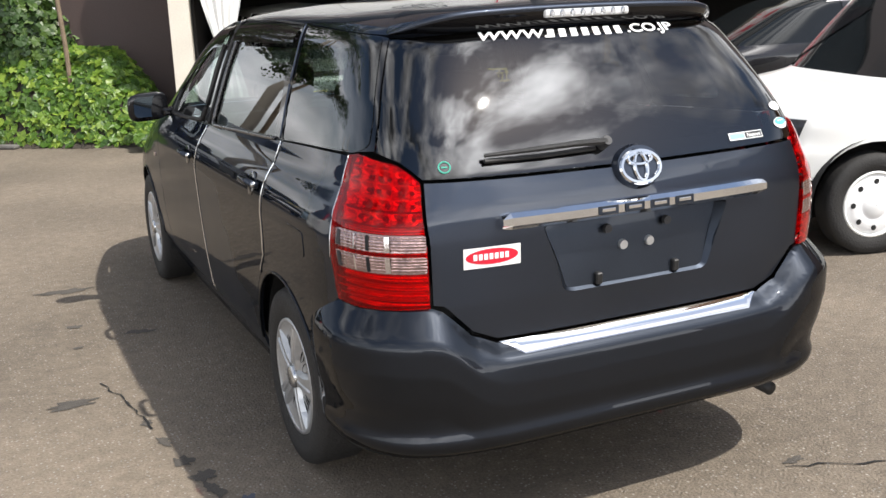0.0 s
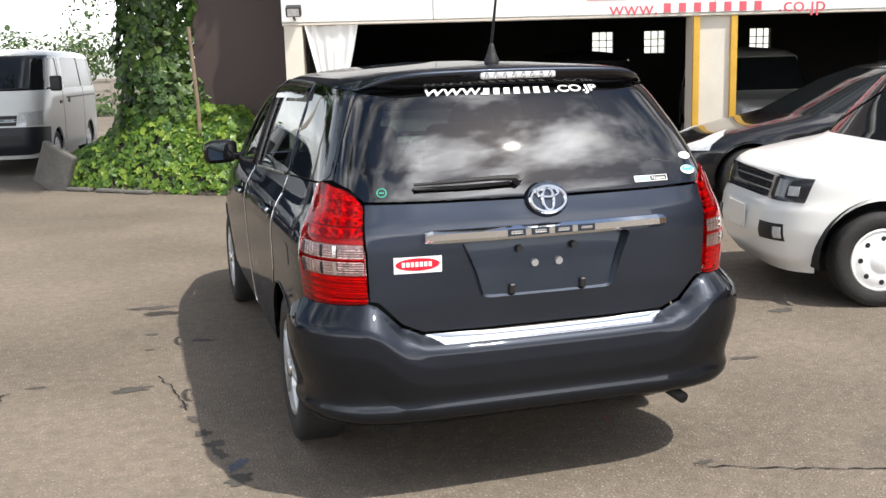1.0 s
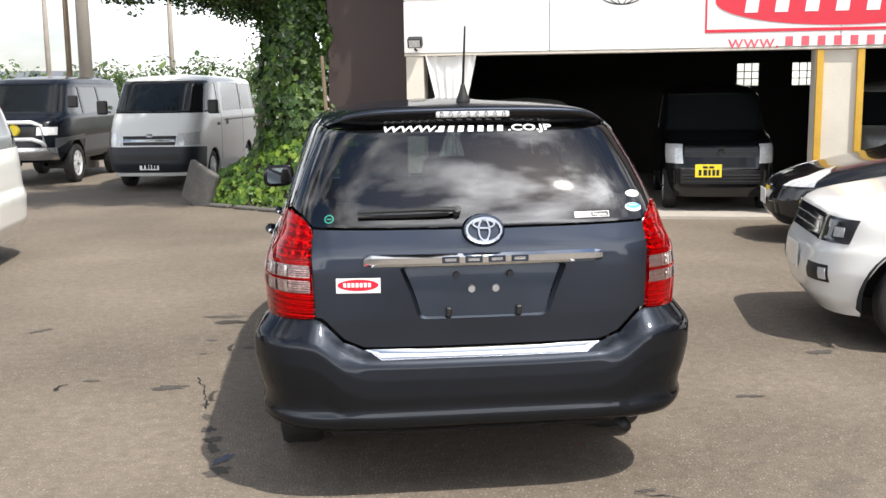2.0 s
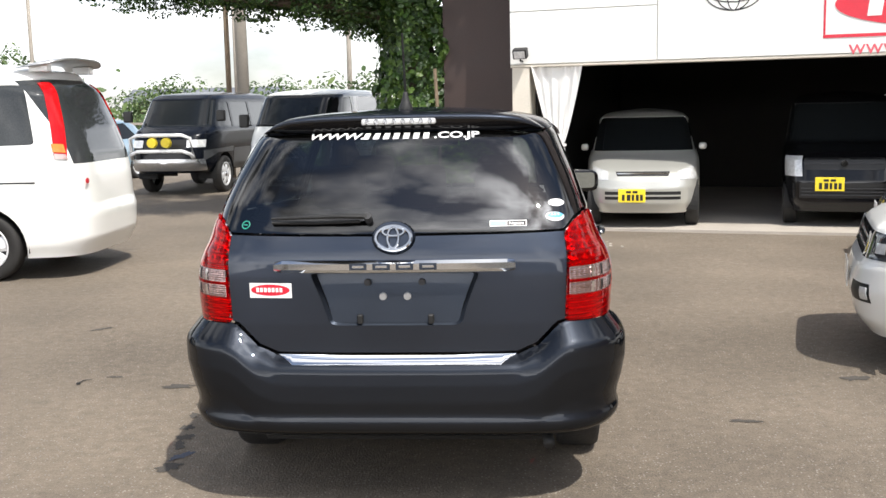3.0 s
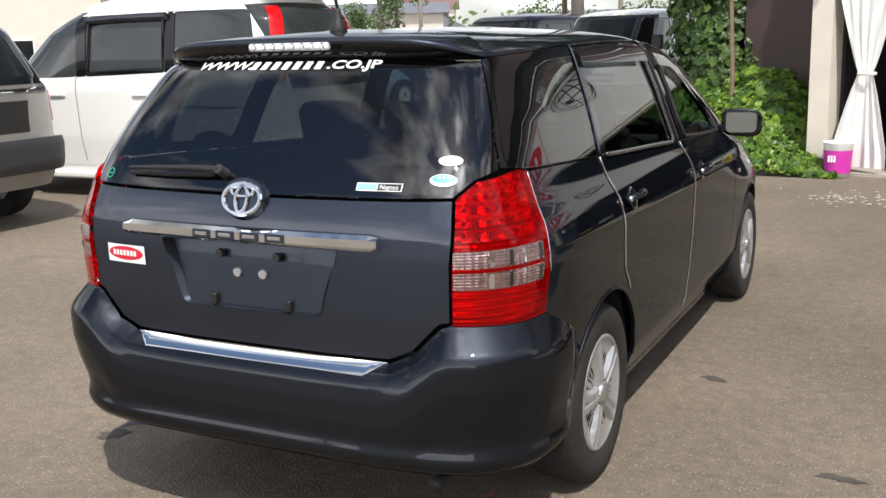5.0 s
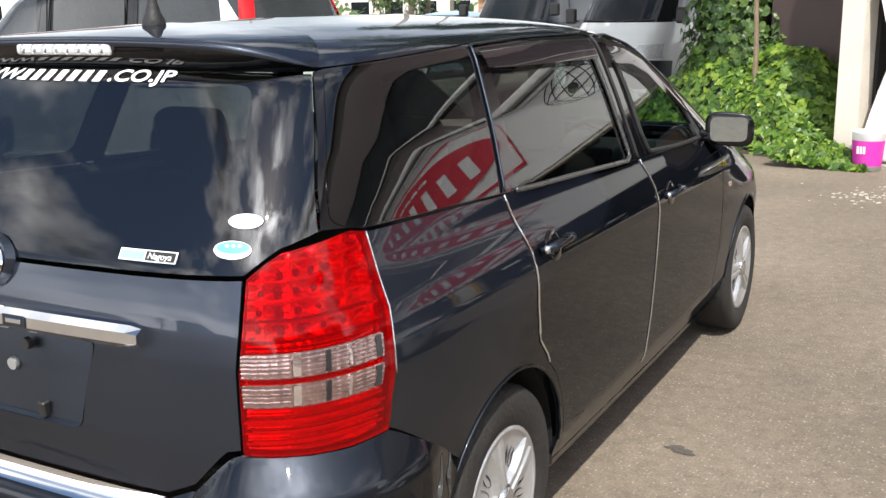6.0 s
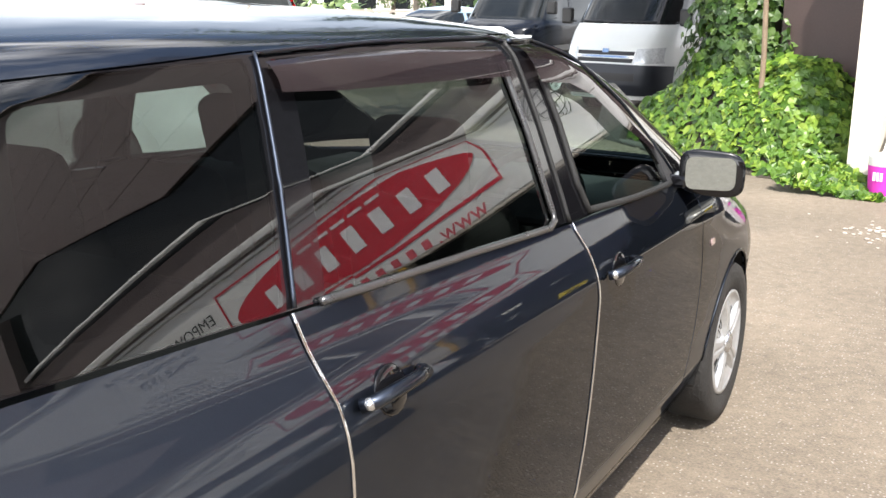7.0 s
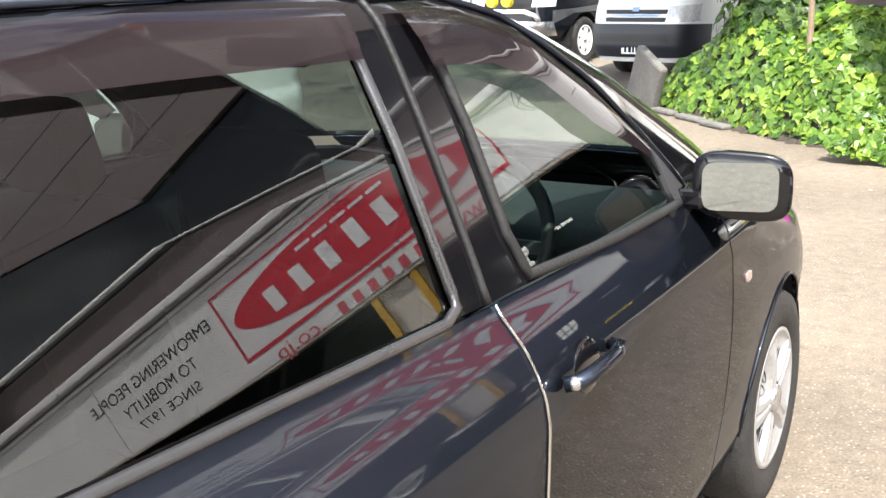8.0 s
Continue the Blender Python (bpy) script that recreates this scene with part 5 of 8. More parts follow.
# spoiler: carries the roof on backwards, over the window's top
sp = bmesh.new()
rows_ = []
NX = 56
corner = WAGON.at(*WAGON.side(0.468, 1.474))
for i in range(NX + 1):
    x = (-1 + 2 * i / NX) * float(corner[0])
    k = abs(x) / float(corner[0])
    yt, zt = 0.302 + 0.10 * k ** 6, 1.546 - 0.014 * k ** 2 - 0.034 * k ** 8
    zr = float(np.interp(abs(x), [0.0, 0.14, 0.33, 0.48, 0.575, 0.60], [1.570, 1.566, 1.556, 1.542, 1.518, 1.505]))
    yr = 0.66 - 0.10 * k ** 3
    yg = 0.345 + 0.10 * k ** 5
    prof = [(yr, zr + 0.003), (yr * 0.5 + yt * 0.5 + 0.02, zr * 0.5 + zt * 0.5 + 0.006), (yt + 0.03, zt + 0.004), (yt + 0.004, zt - 0.001), (yt, zt - 0.008), (yt + 0.006, zt - 0.016),
            (yt + 0.012, zt - 0.040 * (1 - k ** 8)), (yg, 1.476)]
    # towards its ends the spoiler draws in to the corner of roof and window
    e = k ** 14
    row_ = []
    for y, z in prof:
        row_.append(sp.verts.new((x * (1 + 0.012 * e), y + (float(corner[1]) - y) * 0.90 * e, z + (float(corner[2]) + 0.004 - z) * 0.92 * e)))
    rows_.append(row_)
for a, b in zip(rows_, rows_[1:]):
    for j in range(7):
        f = sp.faces.new((a[j], a[j + 1], b[j + 1], b[j]))
        f.material_index = 1 if j >= 5 else 0
sp.faces.new(rows_[0])
sp.faces.new(rows_[-1])
bmesh.ops.recalc_face_normals(sp, faces=sp.faces)
spoiler = part("roof_spoiler", sp, M_PAINT, wagon, smooth=True)
spoiler.data.materials.append(M_BLACKGLOSS)
brake = part("brake_lamp", boxed(-0.150, 0.150, 0.300, 0.330, 1.508, 1.534, 0.008, 2), M_HEADLAMP, spoiler, "clear high brake lamp")
for i in range(8):
    bm = bmesh.new()
    bmesh.ops.create_cone(bm, cap_ends=True, segments=12, radius1=0.011, radius2=0.007, depth=0.006, matrix=Matrix.Translation((-0.126 + 0.036 * i, 0.299, 1.521)) @ Matrix.Rotation(math.pi / 2, 4, "X"))
    part("lamp_cell", bm, M_STEEL, brake)
# aerial
aerial = part("aerial_base", lathe([(0.030, 0.0), (0.030, 0.012), (0.020, 0.032), (0.012, 0.060), (0.009, 0.075), (0.001, 0.078)], 20, "z", (0.0, 0.60, 1.566)), M_RUBBER, wagon, smooth=True)
part("aerial_rod", tube([(0, 0.600, 1.64), (0, 0.545, 1.80), (0, 0.520, 1.88)], 0.006, 6, 0.7), M_RUBBER, aerial)
# exhaust and underside
part("exhaust_pipe", tube([(0.58, 0.50, 0.275), (0.58, 0.20, 0.27), (0.585, 0.085, 0.262)], 0.023, 14), M_RUBBER, wagon, smooth=True)
part("underbody", boxed(-0.60, 0.60, 0.30, 4.2, 0.20, 0.27, 0.02), M_DARK, wagon)
part("boot_floor", boxed(-0.60, 0.60, 0.22, 1.25, 0.30, 0.62, 0.02), M_TRIM, wagon)
for s_ in (-1, 1):
    x0, x1 = sorted((s_ * 0.60, s_ * 0.745))
    part("inner_side", boxed(x0, x1, 0.42, 1.26, 0.62, 1.10, 0.02), M_TRIM, wagon)
    x0, x1 = sorted((s_ * 0.735, s_ * 0.775))
    part("door_lining", boxed(x0, x1, 1.28, 2.95, 0.30, 1.045, 0.02), M_TRIM, wagon)
part("cabin_floor", boxed(-0.74, 0.74, 1.20, 3.3, 0.27, 0.33), M_TRIM, wagon)
bm = bmesh.new()
rl = []
for y in np.linspace(0.62, 2.35, 12):
    zc = float(np.interp(y, [0.6, 0.9, 1.9, 2.35], [1.52, 1.535, 1.535, 1.485]))
    rl.append([bm.verts.new((x, y, zc - 0.05 * (x / 0.56) ** 2)) for x in np.linspace(-0.56, 0.56, 9)])
for a, b in zip(rl, rl[1:]):
    for j in range(8):
        bm.faces.new((a[j], a[j + 1], b[j + 1], b[j]))
part("headlining", bm, M_LINING, wagon, smooth=True)


def seat(x, y, width, z=0.33, parent=wagon):
    s = part("seat", boxed(x - width / 2, x + width / 2, y, y + 0.50, z + 0.05, z + 0.25, 0.05, 3), M_FABRIC, parent, smooth=True)
    m = Matrix.Translation((x, y + 0.06, z + 0.22)) @ Matrix.Rotation(radians(14), 4, "X")
    part("backrest", boxed(-width / 2, width / 2, -0.10, 0.04, -0.05, 0.55, 0.055, 3, m), M_FABRIC, s, smooth=True)
    for hx in ((0.0,) if width < 0.7 else (-width * 0.32, 0.0, width * 0.32)):
        part("headrest", boxed(hx - 0.13, hx + 0.13, -0.09, 0.02, 0.57, 0.78, 0.045, 3, m), M_FABRIC, s, smooth=True)
        part("headrest_post", boxed(hx - 0.05, hx + 0.05, -0.045, -0.03, 0.52, 0.60, 0.004, 1, m), M_STEEL, s)
    return s


seat(0.38, 2.18, 0.50)
seat(-0.38, 2.38, 0.50)
seat(0.0, 1.28, 1.24)
dash = part("dashboard", boxed(-0.72, 0.72, 2.88, 3.30, 0.62, 0.985, 0.07, 3), M_TRIM, wagon, smooth=True)
part("instrument_hood", boxed(-0.28, 0.30, 2.84, 3.05, 0.95, 1.045, 0.04, 3), M_TRIM, dash, smooth=True)
sw = Matrix.Translation((0.37, 2.72, 0.955)) @ Matrix.Rotation(radians(62), 4, "X")
steer = part("steering_wheel", ring(0.185, 0.185, 0.016, 0.016, sw, 36), M_RUBBER, wagon, smooth=True)
part("steering_hub", boxed(-0.085, 0.085, -0.06, 0.06, -0.03, 0.012, 0.02, 2, sw), M_TRIM, steer)
part("steering_spokes", boxed(-0.18, 0.18, -0.018, 0.018, -0.012, 0.004, 0.005, 1, sw), M_TRIM, steer)
part("rear_view_mirror", boxed(-0.11, 0.11, 2.52, 2.55, 1.34, 1.40, 0.012, 2), M_BLACKPAINT, wagon)


# ---- the yard ----
gr = bmesh.new()
edges_ = [-220, -60, -20, -9, -5, -2.5, 0, 2.5, 5, 9, 20, 60, 220]
vv = [[gr.verts.new((x, y, 0)) for y in edges_] for x in edges_]
for i in range(12):
    for j in range(12):
        gr.faces.new((vv[i][j], vv[i + 1][j], vv[i + 1][j + 1], vv[i][j + 1]))
tagged(part("ground", gr, M_ASPHALT), "weathered grey asphalt yard with stains and pale stone chips", "ground", kind="structure")

asphalt_sheet = bpy.data.objects["ground"]


def blot(x, y, rx, ry, turn, mat_=None, name="stain", seed=0):
    """A flat stain with a ragged outline, lying on the asphalt."""
    r_ = random.Random(seed)
    bm = bmesh.new()
    ph = [r_.uniform(0, 6.3) for _ in range(4)]
    pts = []
    for i in range(26):
        q = 2 * math.pi * i / 26
        k = 1 + 0.28 * math.sin(2 * q + ph[0]) + 0.20 * math.sin(5 * q + ph[1]) + 0.14 * math.sin(9 * q + ph[2]) + r_.uniform(-0.10, 0.10)
        pts.append(bm.verts.new(pose(x, y, 0.003, 0, 0, turn) @ Vector((rx * k * math.cos(q), ry * k * math.sin(q), 0))))
    bm.faces.new(pts)
    return part(name, bm, mat_ or M_STAIN, asphalt_sheet)


def crack(points, wide, seed=0):
    """A thin dark crack with a wandering edge."""
    r_ = random.Random(seed)
    bm = bmesh.new()
    prev = None
    for i in range(len(points) - 1):
        a, b = Vector(points[i]), Vector(points[i + 1])
        n = max(3, int((b - a).length / 0.035))
        side_ = Vector((-(b - a).y, (b - a).x)).normalized()
        for k in range(n + (i == len(points) - 2)):
            c = a.lerp(b, k / n) + side_ * r_.uniform(-0.012, 0.012)
            h = wide * r_.uniform(0.25, 1.3)
            row = (bm.verts.new((c.x - side_.x * h, c.y - side_.y * h, 0.0045)), bm.verts.new((c.x + side_.x * h, c.y + side_.y * h, 0.0045)))
            if prev:
                bm.faces.new((prev[0], prev[1], row[1], row[0]))
            prev = row
    return part("crack", bm, M_DARK, asphalt_sheet)


for i, (x, y, rx, ry, t_) in enumerate(((-1.10, 0.51, 0.060, 0.045, 10), (-1.26, 1.49, 0.020, 0.030, 20), (-1.23, 1.28, 0.022, 0.045, 25), (-1.20, 1.08, 0.028, 0.050, 20), (-1.16, 0.93, 0.035, 0.050, 20), (-1.15, 0.81, 0.028, 0.055, 10),
                                       (-1.50, 1.84, 0.110, 0.035, 0), (-1.38, 2.92, 0.030, 0.035, 0), (-1.40, 2.57, 0.020, 0.020, 0), (2.38, 2.00, 0.075, 0.05, 30), (-1.36, 3.64, 0.15, 0.040, 5), (-0.43, 0.01, 0.035, 0.028, 0),
                                       (-1.10, 2.67, 0.06, 0.035, 0), (-1.96, 2.05, 0.04, 0.02, 0), (0.66, 0.04, 0.035, 0.02, 0), (-5.20, 4.55, 0.30, 0.06, 10), (1.59, 1.20, 0.06, 0.03, 0), (0.97, 2.09, 0.05, 0.03, 0), (-2.6, 3.4, 0.07, 0.03, 40))):
    blot(x, y, rx, ry, t_, seed=i)
blot(-1.09, 0.66, 0.06, 0.03, 70, M_BLUESTAIN, "paint_spill", 40)
crack([(-1.36, 2.03), (-1.31, 1.81), (-1.27, 1.56), (-1.25, 1.42)], 0.0045, 3)
crack([(0.60, 0.02), (0.95, -0.14), (1.30, -0.28), (1.75, -0.42)], 0.005, 4)
crack([(-2.11, 1.88), (-2.13, 1.94), (-2.08, 1.99)], 0.010, 5)
crack([(-0.95, -0.55), (-0.4, -0.62), (0.1, -0.60)], 0.003, 6)
chips_ = bmesh.new()
r_ = random.Random(21)
for _ in range(90):
    x, y, k = r_.gauss(1.05, 0.28), r_.gauss(7.6, 0.20), r_.uniform(0.006, 0.016)
    bmesh.ops.create_icosphere(chips_, subdivisions=1, radius=k, matrix=Matrix.Translation((x, y, k * 0.4)) @ Matrix.Diagonal((1.4, 1, 0.5, 1)))
tagged(part("scattered_chips", chips_, M_SLAB, asphalt_sheet), kind="stuff")

# ---- the garage ----
B = pose(0.80, 9.18, 0, 0, 0, -15.3)


def built(name, bm, mat_, label, category, kind="structure"):
    ob = part(name, bm, mat_)
    ob.matrix_world = B
    return tagged(ob, label, category, kind=kind)


DEEP, WIDE = 6.6, 14.0
built("garage_floor", boxed(-0.35, WIDE, 0.0, DEEP, -0.05, 0.035), M_SLAB, "pale worn concrete garage floor with a low edge", "floor")
built("wall_west", boxed(-0.38, -0.16, 0.0, DEEP, 0.0, 2.045), M_RENDERWALL, "cream rendered garage side wall", "wall")
# near-black sheet over the cream wall's inside, painting the indoor shade
built("wall_lining", boxed(-0.156, -0.12, 0.30, DEEP - 0.01, 0.036, 2.615), M_GARAGE, "boarding inside the garage wall, coloured near-black for shade", "wall")
bw = bmesh.new()
WINS = [(4.70, 1.68), (5.67, 1.68), (7.65, 1.68)]
xs = [-0.14]
for wx, _ in WINS:
    xs += [wx - 0.20, wx + 0.20]
xs.append(WIDE)
for i in range(0, len(xs), 2):
    box(bw, xs[i], xs[i + 1], DEEP, DEEP + 0.15, 0.0, 2.75)
for wx, wz in WINS:
    box(bw, wx - 0.20, wx + 0.20, DEEP, DEEP + 0.15, 0.0, wz - 0.05)
    box(bw, wx - 0.20, wx + 0.20, DEEP, DEEP + 0.15, wz + 0.36, 2.75)
built("wall_north", bw, M_GARAGE, "garage back wall, coloured near-black for shade, with small barred windows", "wall")
for wx, wz in WINS:
    w1 = built("garage_window", boxed(wx - 0.20, wx + 0.20, DEEP + 0.06, DEEP + 0.075, wz - 0.05, wz + 0.36), M_WINPANE, "small barred garage window letting daylight in", "window")
    w1.visible_shadow = False
    for k in range(-1, 3):
        bar_ = part("window_bar", boxed(wx - 0.20 + 0.133 * (k + 1) - 0.008, wx - 0.20 + 0.133 * (k + 1) + 0.008, DEEP + 0.03, DEEP + 0.055, wz - 0.05, wz + 0.36), M_RENDERWALL, w1)
    for k in range(3):
        bar_ = part("window_bar", boxed(wx - 0.20, wx + 0.20, DEEP + 0.03, DEEP + 0.05, wz - 0.055 + 0.13 * k, wz - 0.04 + 0.13 * k), M_RENDERWALL, w1)
built("wall_east", boxed(WIDE - 0.2, WIDE, 0.0, DEEP, 0.0, 2.75), M_GARAGE, "garage end wall, coloured near-black for shade", "wall")
built("ceiling", boxed(-0.14, WIDE - 0.2, 0.21, DEEP, 2.62, 2.75), M_GARAGE, "boarded garage ceiling, coloured near-black for shade", "ceiling")
built("gutter", boxed(-0.5, WIDE + 0.1, -0.10, 0.02, 3.16, 3.25, 0.02), M_PANEL, "white gutter over the sign fascia", "gutter")
built("upper_gable", boxed(-0.38, WIDE, 0.22, 0.40, 2.08, 3.30), M_BROWNWALL, "brown wall behind the sign panels", "wall")
uw = bmesh.new()
for k in (0, *range(4, 15)):
    box(uw, -0.38, WIDE, 0.42, 0.60, 3.30 + 0.45 * k, 3.744 + 0.45 * k, 0.004, 1)
built("upper_wall", uw, M_UPPER, "taupe boarded upper storey over the garage", "wall")
# dark glossy band between the lowest board and the upper ones
built("dark_strip", boxed(-0.38, WIDE, 0.50, 0.60, 3.746, 5.098), M_GLASS_CLOSED, "dark glossy strip across the upper wall over the garage", "window")
built("pipe_run", tube([(-0.3, 0.36, 3.80), (6.0, 0.36, 3.82), (WIDE, 0.36, 3.80)], 0.03, 8), M_PANEL, "white pipe along the upper wall", "pipe", "")
roofb = bmesh.new()
v = [roofb.verts.new(c) for c in ((-0.7, -0.1, 10.12), (WIDE + 0.3, -0.1, 10.12), (WIDE + 0.3, DEEP + 0.4, 11.0), (-0.7, DEEP + 0.4, 11.0))]
v2_ = [roofb.verts.new(q.co - Vector((0, 0, 0.12))) for q in v]
roofb.faces.new(v)
roofb.faces.new(v2_[::-1])
for i in range(4):
    roofb.faces.new((v[i], v2_[i], v2_[(i + 1) % 4], v[(i + 1) % 4]))
bmesh.ops.recalc_face_normals(roofb, faces=roofb.faces)
built("roof", roofb, M_ROOF, "brown sheet metal roof of the garage building", "roof")
built("rear_upper_wall", boxed(-0.38, WIDE, DEEP - 0.1, DEEP + 0.1, 2.78, 9.98), M_UPPER, "plain upper back wall", "wall")
# fascia: separate sign panels with open joints
fascia = thing("sign_fascia", B, "white painted sign fascia over the garage opening", "sign", kind="structure")
for x0, x1, z0, z1 in ((-0.40, 1.42, 2.735, 3.08), (-0.40, 1.42, 2.085, 2.727)):
    part("fascia_panel", boxed(x0, x1, -0.02, 0.10, z0, z1, 0.006, 1), M_PANEL, fascia)
for x0, x1 in ((1.428, 4.85), (4.857, 8.2), (8.207, 11.2), (11.207, 14.0)):
    part("fascia_panel", boxed(x0, x1, -0.02, 0.10, 2.085, 3.08, 0.006, 1), M_PANEL, fascia)
part("fascia_cap", boxed(-0.42, 14.02, -0.05, 0.14, 3.082, 3.12, 0.008, 1), M_PANEL, fascia)
part("fascia_foot", boxed(-0.40, 14.0, -0.012, 0.20, 2.05, 2.082, 0.004, 1), M_RENDERWALL, fascia)


def on_fascia(x, z, off=0.024):
    return B @ Matrix.Translation((x, -off, z)) @ Matrix.Rotation(math.pi / 2, 4, "X")


sign = thing("garage_sign", B, "framed trader's sign with a red oval and white blocks", "sign")


def sign_bar(name, x0, x1, z0, z1, mat_, parent=sign, off=0.024, d=0.003):
    return part(name, boxed(x0, x1, -off - d, -off, z0, z1), mat_, parent)


for x0, x1, z0, z1 in ((3.29, 6.52, 2.262, 2.300), (3.29, 6.52, 2.965, 2.985), (3.29, 3.312, 2.302, 2.963), (6.498, 6.52, 2.302, 2.963)):
    sign_bar("sign_frame", x0, x1, z0, z1, M_REDVINYL)
ov = bmesh.new()
ov.faces.new([ov.verts.new((4.905 + 1.50 * math.cos(q), -0.027, 2.632 + 0.305 * math.sin(q))) for q in [-2 * math.pi * i / 64 for i in range(64)]])
bmesh.ops.recalc_face_normals(ov, faces=ov.faces)
part("sign_oval", ov, M_REDVINYL, sign)


def leaning_block(name, x, z, wide, high, mat_, parent, lean=0.12, off=0.029):
    """A plain upright block, leaning a little, in the place of one sign of the trader's name."""
    bm = bmesh.new()
    vs = [bm.verts.new((x + wide * px + lean * high * pz, -off - d, z + high * pz)) for d in (0.003, 0.0) for px, pz in ((-0.5, 0.0), (0.5, 0.0), (0.5, 1.0), (-0.5, 1.0))]
    bm.faces.new(vs[:4])
    for i in range(4):
        bm.faces.new((vs[i], vs[4 + i], vs[4 + (i + 1) % 4], vs[(i + 1) % 4]))
    bmesh.ops.recalc_face_normals(bm, faces=bm.faces)
    return part(name, bm, mat_, parent)


for i in range(7):
    leaning_block("name_block", 3.82 + 0.345 * i, 2.49, 0.15, 0.26 - 0.012 * abs(i - 3), M_STICKER, sign)
for i in range(5):
    sign_bar("small_text_bar", 4.40 + 0.22 * i, 4.58 + 0.22 * i, 2.82, 2.85, M_STICKER, off=0.029)
addr = thing("web_address", B, "faded red web address lettering under the sign", "lettering")
text_on("lettering", "www.", 0.24, Matrix.Translation((3.86, -0.024, 2.145)) @ Matrix.Rotation(math.pi / 2, 4, "X"), M_REDFADE, addr, "faded red letters", 1.05)
text_on("lettering", ".co.jp", 0.24, Matrix.Translation((5.92, -0.024, 2.145)) @ Matrix.Rotation(math.pi / 2, 4, "X"), M_REDFADE, addr, "faded red letters", 1.15)
for i in range(7):
    leaning_block("name_block", 4.27 + 0.185 * i, 2.095, 0.085, 0.11, M_REDFADE, addr, 0.0, 0.024)
slogan = thing("slogan", B, "black slogan lettering on the white fascia", "lettering")
for i, words in enumerate(("EMPOWERING PEOPLE", "TO MOBILITY", "SINCE 1977")):
    text_on("lettering", words, 0.17, Matrix.Translation((7.50, -0.024, 2.80 - 0.21 * i)) @ Matrix.Rotation(math.pi / 2, 4, "X"), M_INK, slogan, "black letters")
globe = thing("globe_sign", B, "black line globe emblem painted on the fascia", "emblem")
GC = Matrix.Translation((2.30, -0.024, 2.87)) @ Matrix.Rotation(math.pi / 2, 4, "X")
for rx, ry in ((0.34, 0.245), (0.21, 0.245), (0.08, 0.245), (0.34, 0.05), (0.33, 0.15)):
    part("globe_line", ring(rx, ry, 0.007, 0.002, GC, 40), M_INK, globe)
part("globe_centre", disc(0.05, 0.004, GC, 20, 1.3), M_INK, globe)
# pier between the openings with ochre posts
built("pier", boxed(4.60, 5.15, 0.052, 0.36, 0.036, 2.05, 0.01), M_RENDERWALL, "cream rendered pier between the garage openings", "pillar")
for x in (4.602, 5.066):
    built("door_post", boxed(x, x + 0.082, 0.0, 0.05, 0.036, 2.05, 0.008), M_YELLOWPOST, "ochre painted steel door post", "post")
for x in (9.4,):
    built("pier", boxed(x, x + 0.4, 0.02, 0.36, 0.036, 2.05, 0.01), M_RENDERWALL, "cream rendered pier between the garage openings", "pillar")
fl = thing("flood_light", B, "small black flood light on the garage corner", "lamp")
part("lamp_housing", boxed(-0.09, 0.09, -0.06, 0.05, -0.06, 0.06, 0.012, 2, Matrix.Translation((-0.24, -0.12, 2.22)) @ Matrix.Rotation(0.4, 4, "X")), M_INK, fl)
part("lamp_glass", boxed(-0.07, 0.07, -0.064, -0.061, -0.045, 0.045, 0, 2, Matrix.Translation((-0.24, -0.12, 2.22)) @ Matrix.Rotation(0.4, 4, "X")), M_HEADLAMP, fl)
part("lamp_bracket", tube([(-0.24, -0.02, 2.12), (-0.24, -0.12, 2.13), (-0.24, -0.12, 2.18)], 0.014, 8), M_INK, fl)
# curtain, gathered by a tie
cu = bmesh.new()
rows_ = []
for k in range(29):
    z = 2.06 - (2.06 - 0.09) * k / 28
    t_ = abs(z - 1.07) / 1.0
    wid = 0.15 + 0.50 * min(1.0, t_) ** 0.8 if z > 1.07 else 0.15 + 0.42 * min(1.0, (1.07 - z) / 0.8) ** 0.8
    xc = 0.19 if z > 1.07 else 0.19 - 0.02 * (1.07 - z)
    row = []
    for i in range(65):
        q = i / 64
        fold = 0.013 * math.sin(q * 2 * math.pi * 4.5 + 1.6 * math.sin(z * 1.9)) * (0.5 + 0.5 * min(1, t_ * 1.6)) + 0.006 * math.sin(q * 37 + z * 2) + 0.016 * math.sin(q * 7 - z * 3) - 0.05 * (2 * q - 1) ** 2 * (0.3 + t_)
        row.append(cu.verts.new((xc + (q - 0.5) * wid, 0.06 + fold, z)))
    rows_.append(row)
for a, b in zip(rows_, rows_[1:]):
    for i in range(64):
        cu.faces.new((a[i], a[i + 1], b[i + 1], b[i]))
ct = thing("curtain", B, "white plastic curtain gathered by a tie at the garage opening", "curtain")
part("cloth", cu, M_CURTAIN, ct, smooth=True)
part("curtain_tie", ring(0.085, 0.075, 0.014, 0.02, Matrix.Translation((0.20, 0.06, 1.07)), 20), M_CURTAIN, ct)
part("curtain_rail", tube([(-0.14, 0.06, 2.055), (4.5, 0.06, 2.055)], 0.014, 8), M_STEEL, ct)
bk = thing("bucket", B @ Matrix.Translation((0.02, -0.14, 0)), "white plastic bucket with a magenta printed band", "bucket")
part("tub", lathe([(0.0, 0.004), (0.125, 0.004), (0.150, 0.36), (0.158, 0.375), (0.150, 0.375), (0.122, 0.02)], 28, "z"), M_STICKER, bk, smooth=True)
part("printed_band", lathe([(0.1300, 0.05), (0.1475, 0.29)], 28, "z"), M_PINK, bk, smooth=True)
for i in range(3):
    part("print_bar", boxed(-0.05 + 0.03 * i, -0.03 + 0.03 * i, -0.1445, -0.140, 0.17, 0.24), M_STICKER, bk)
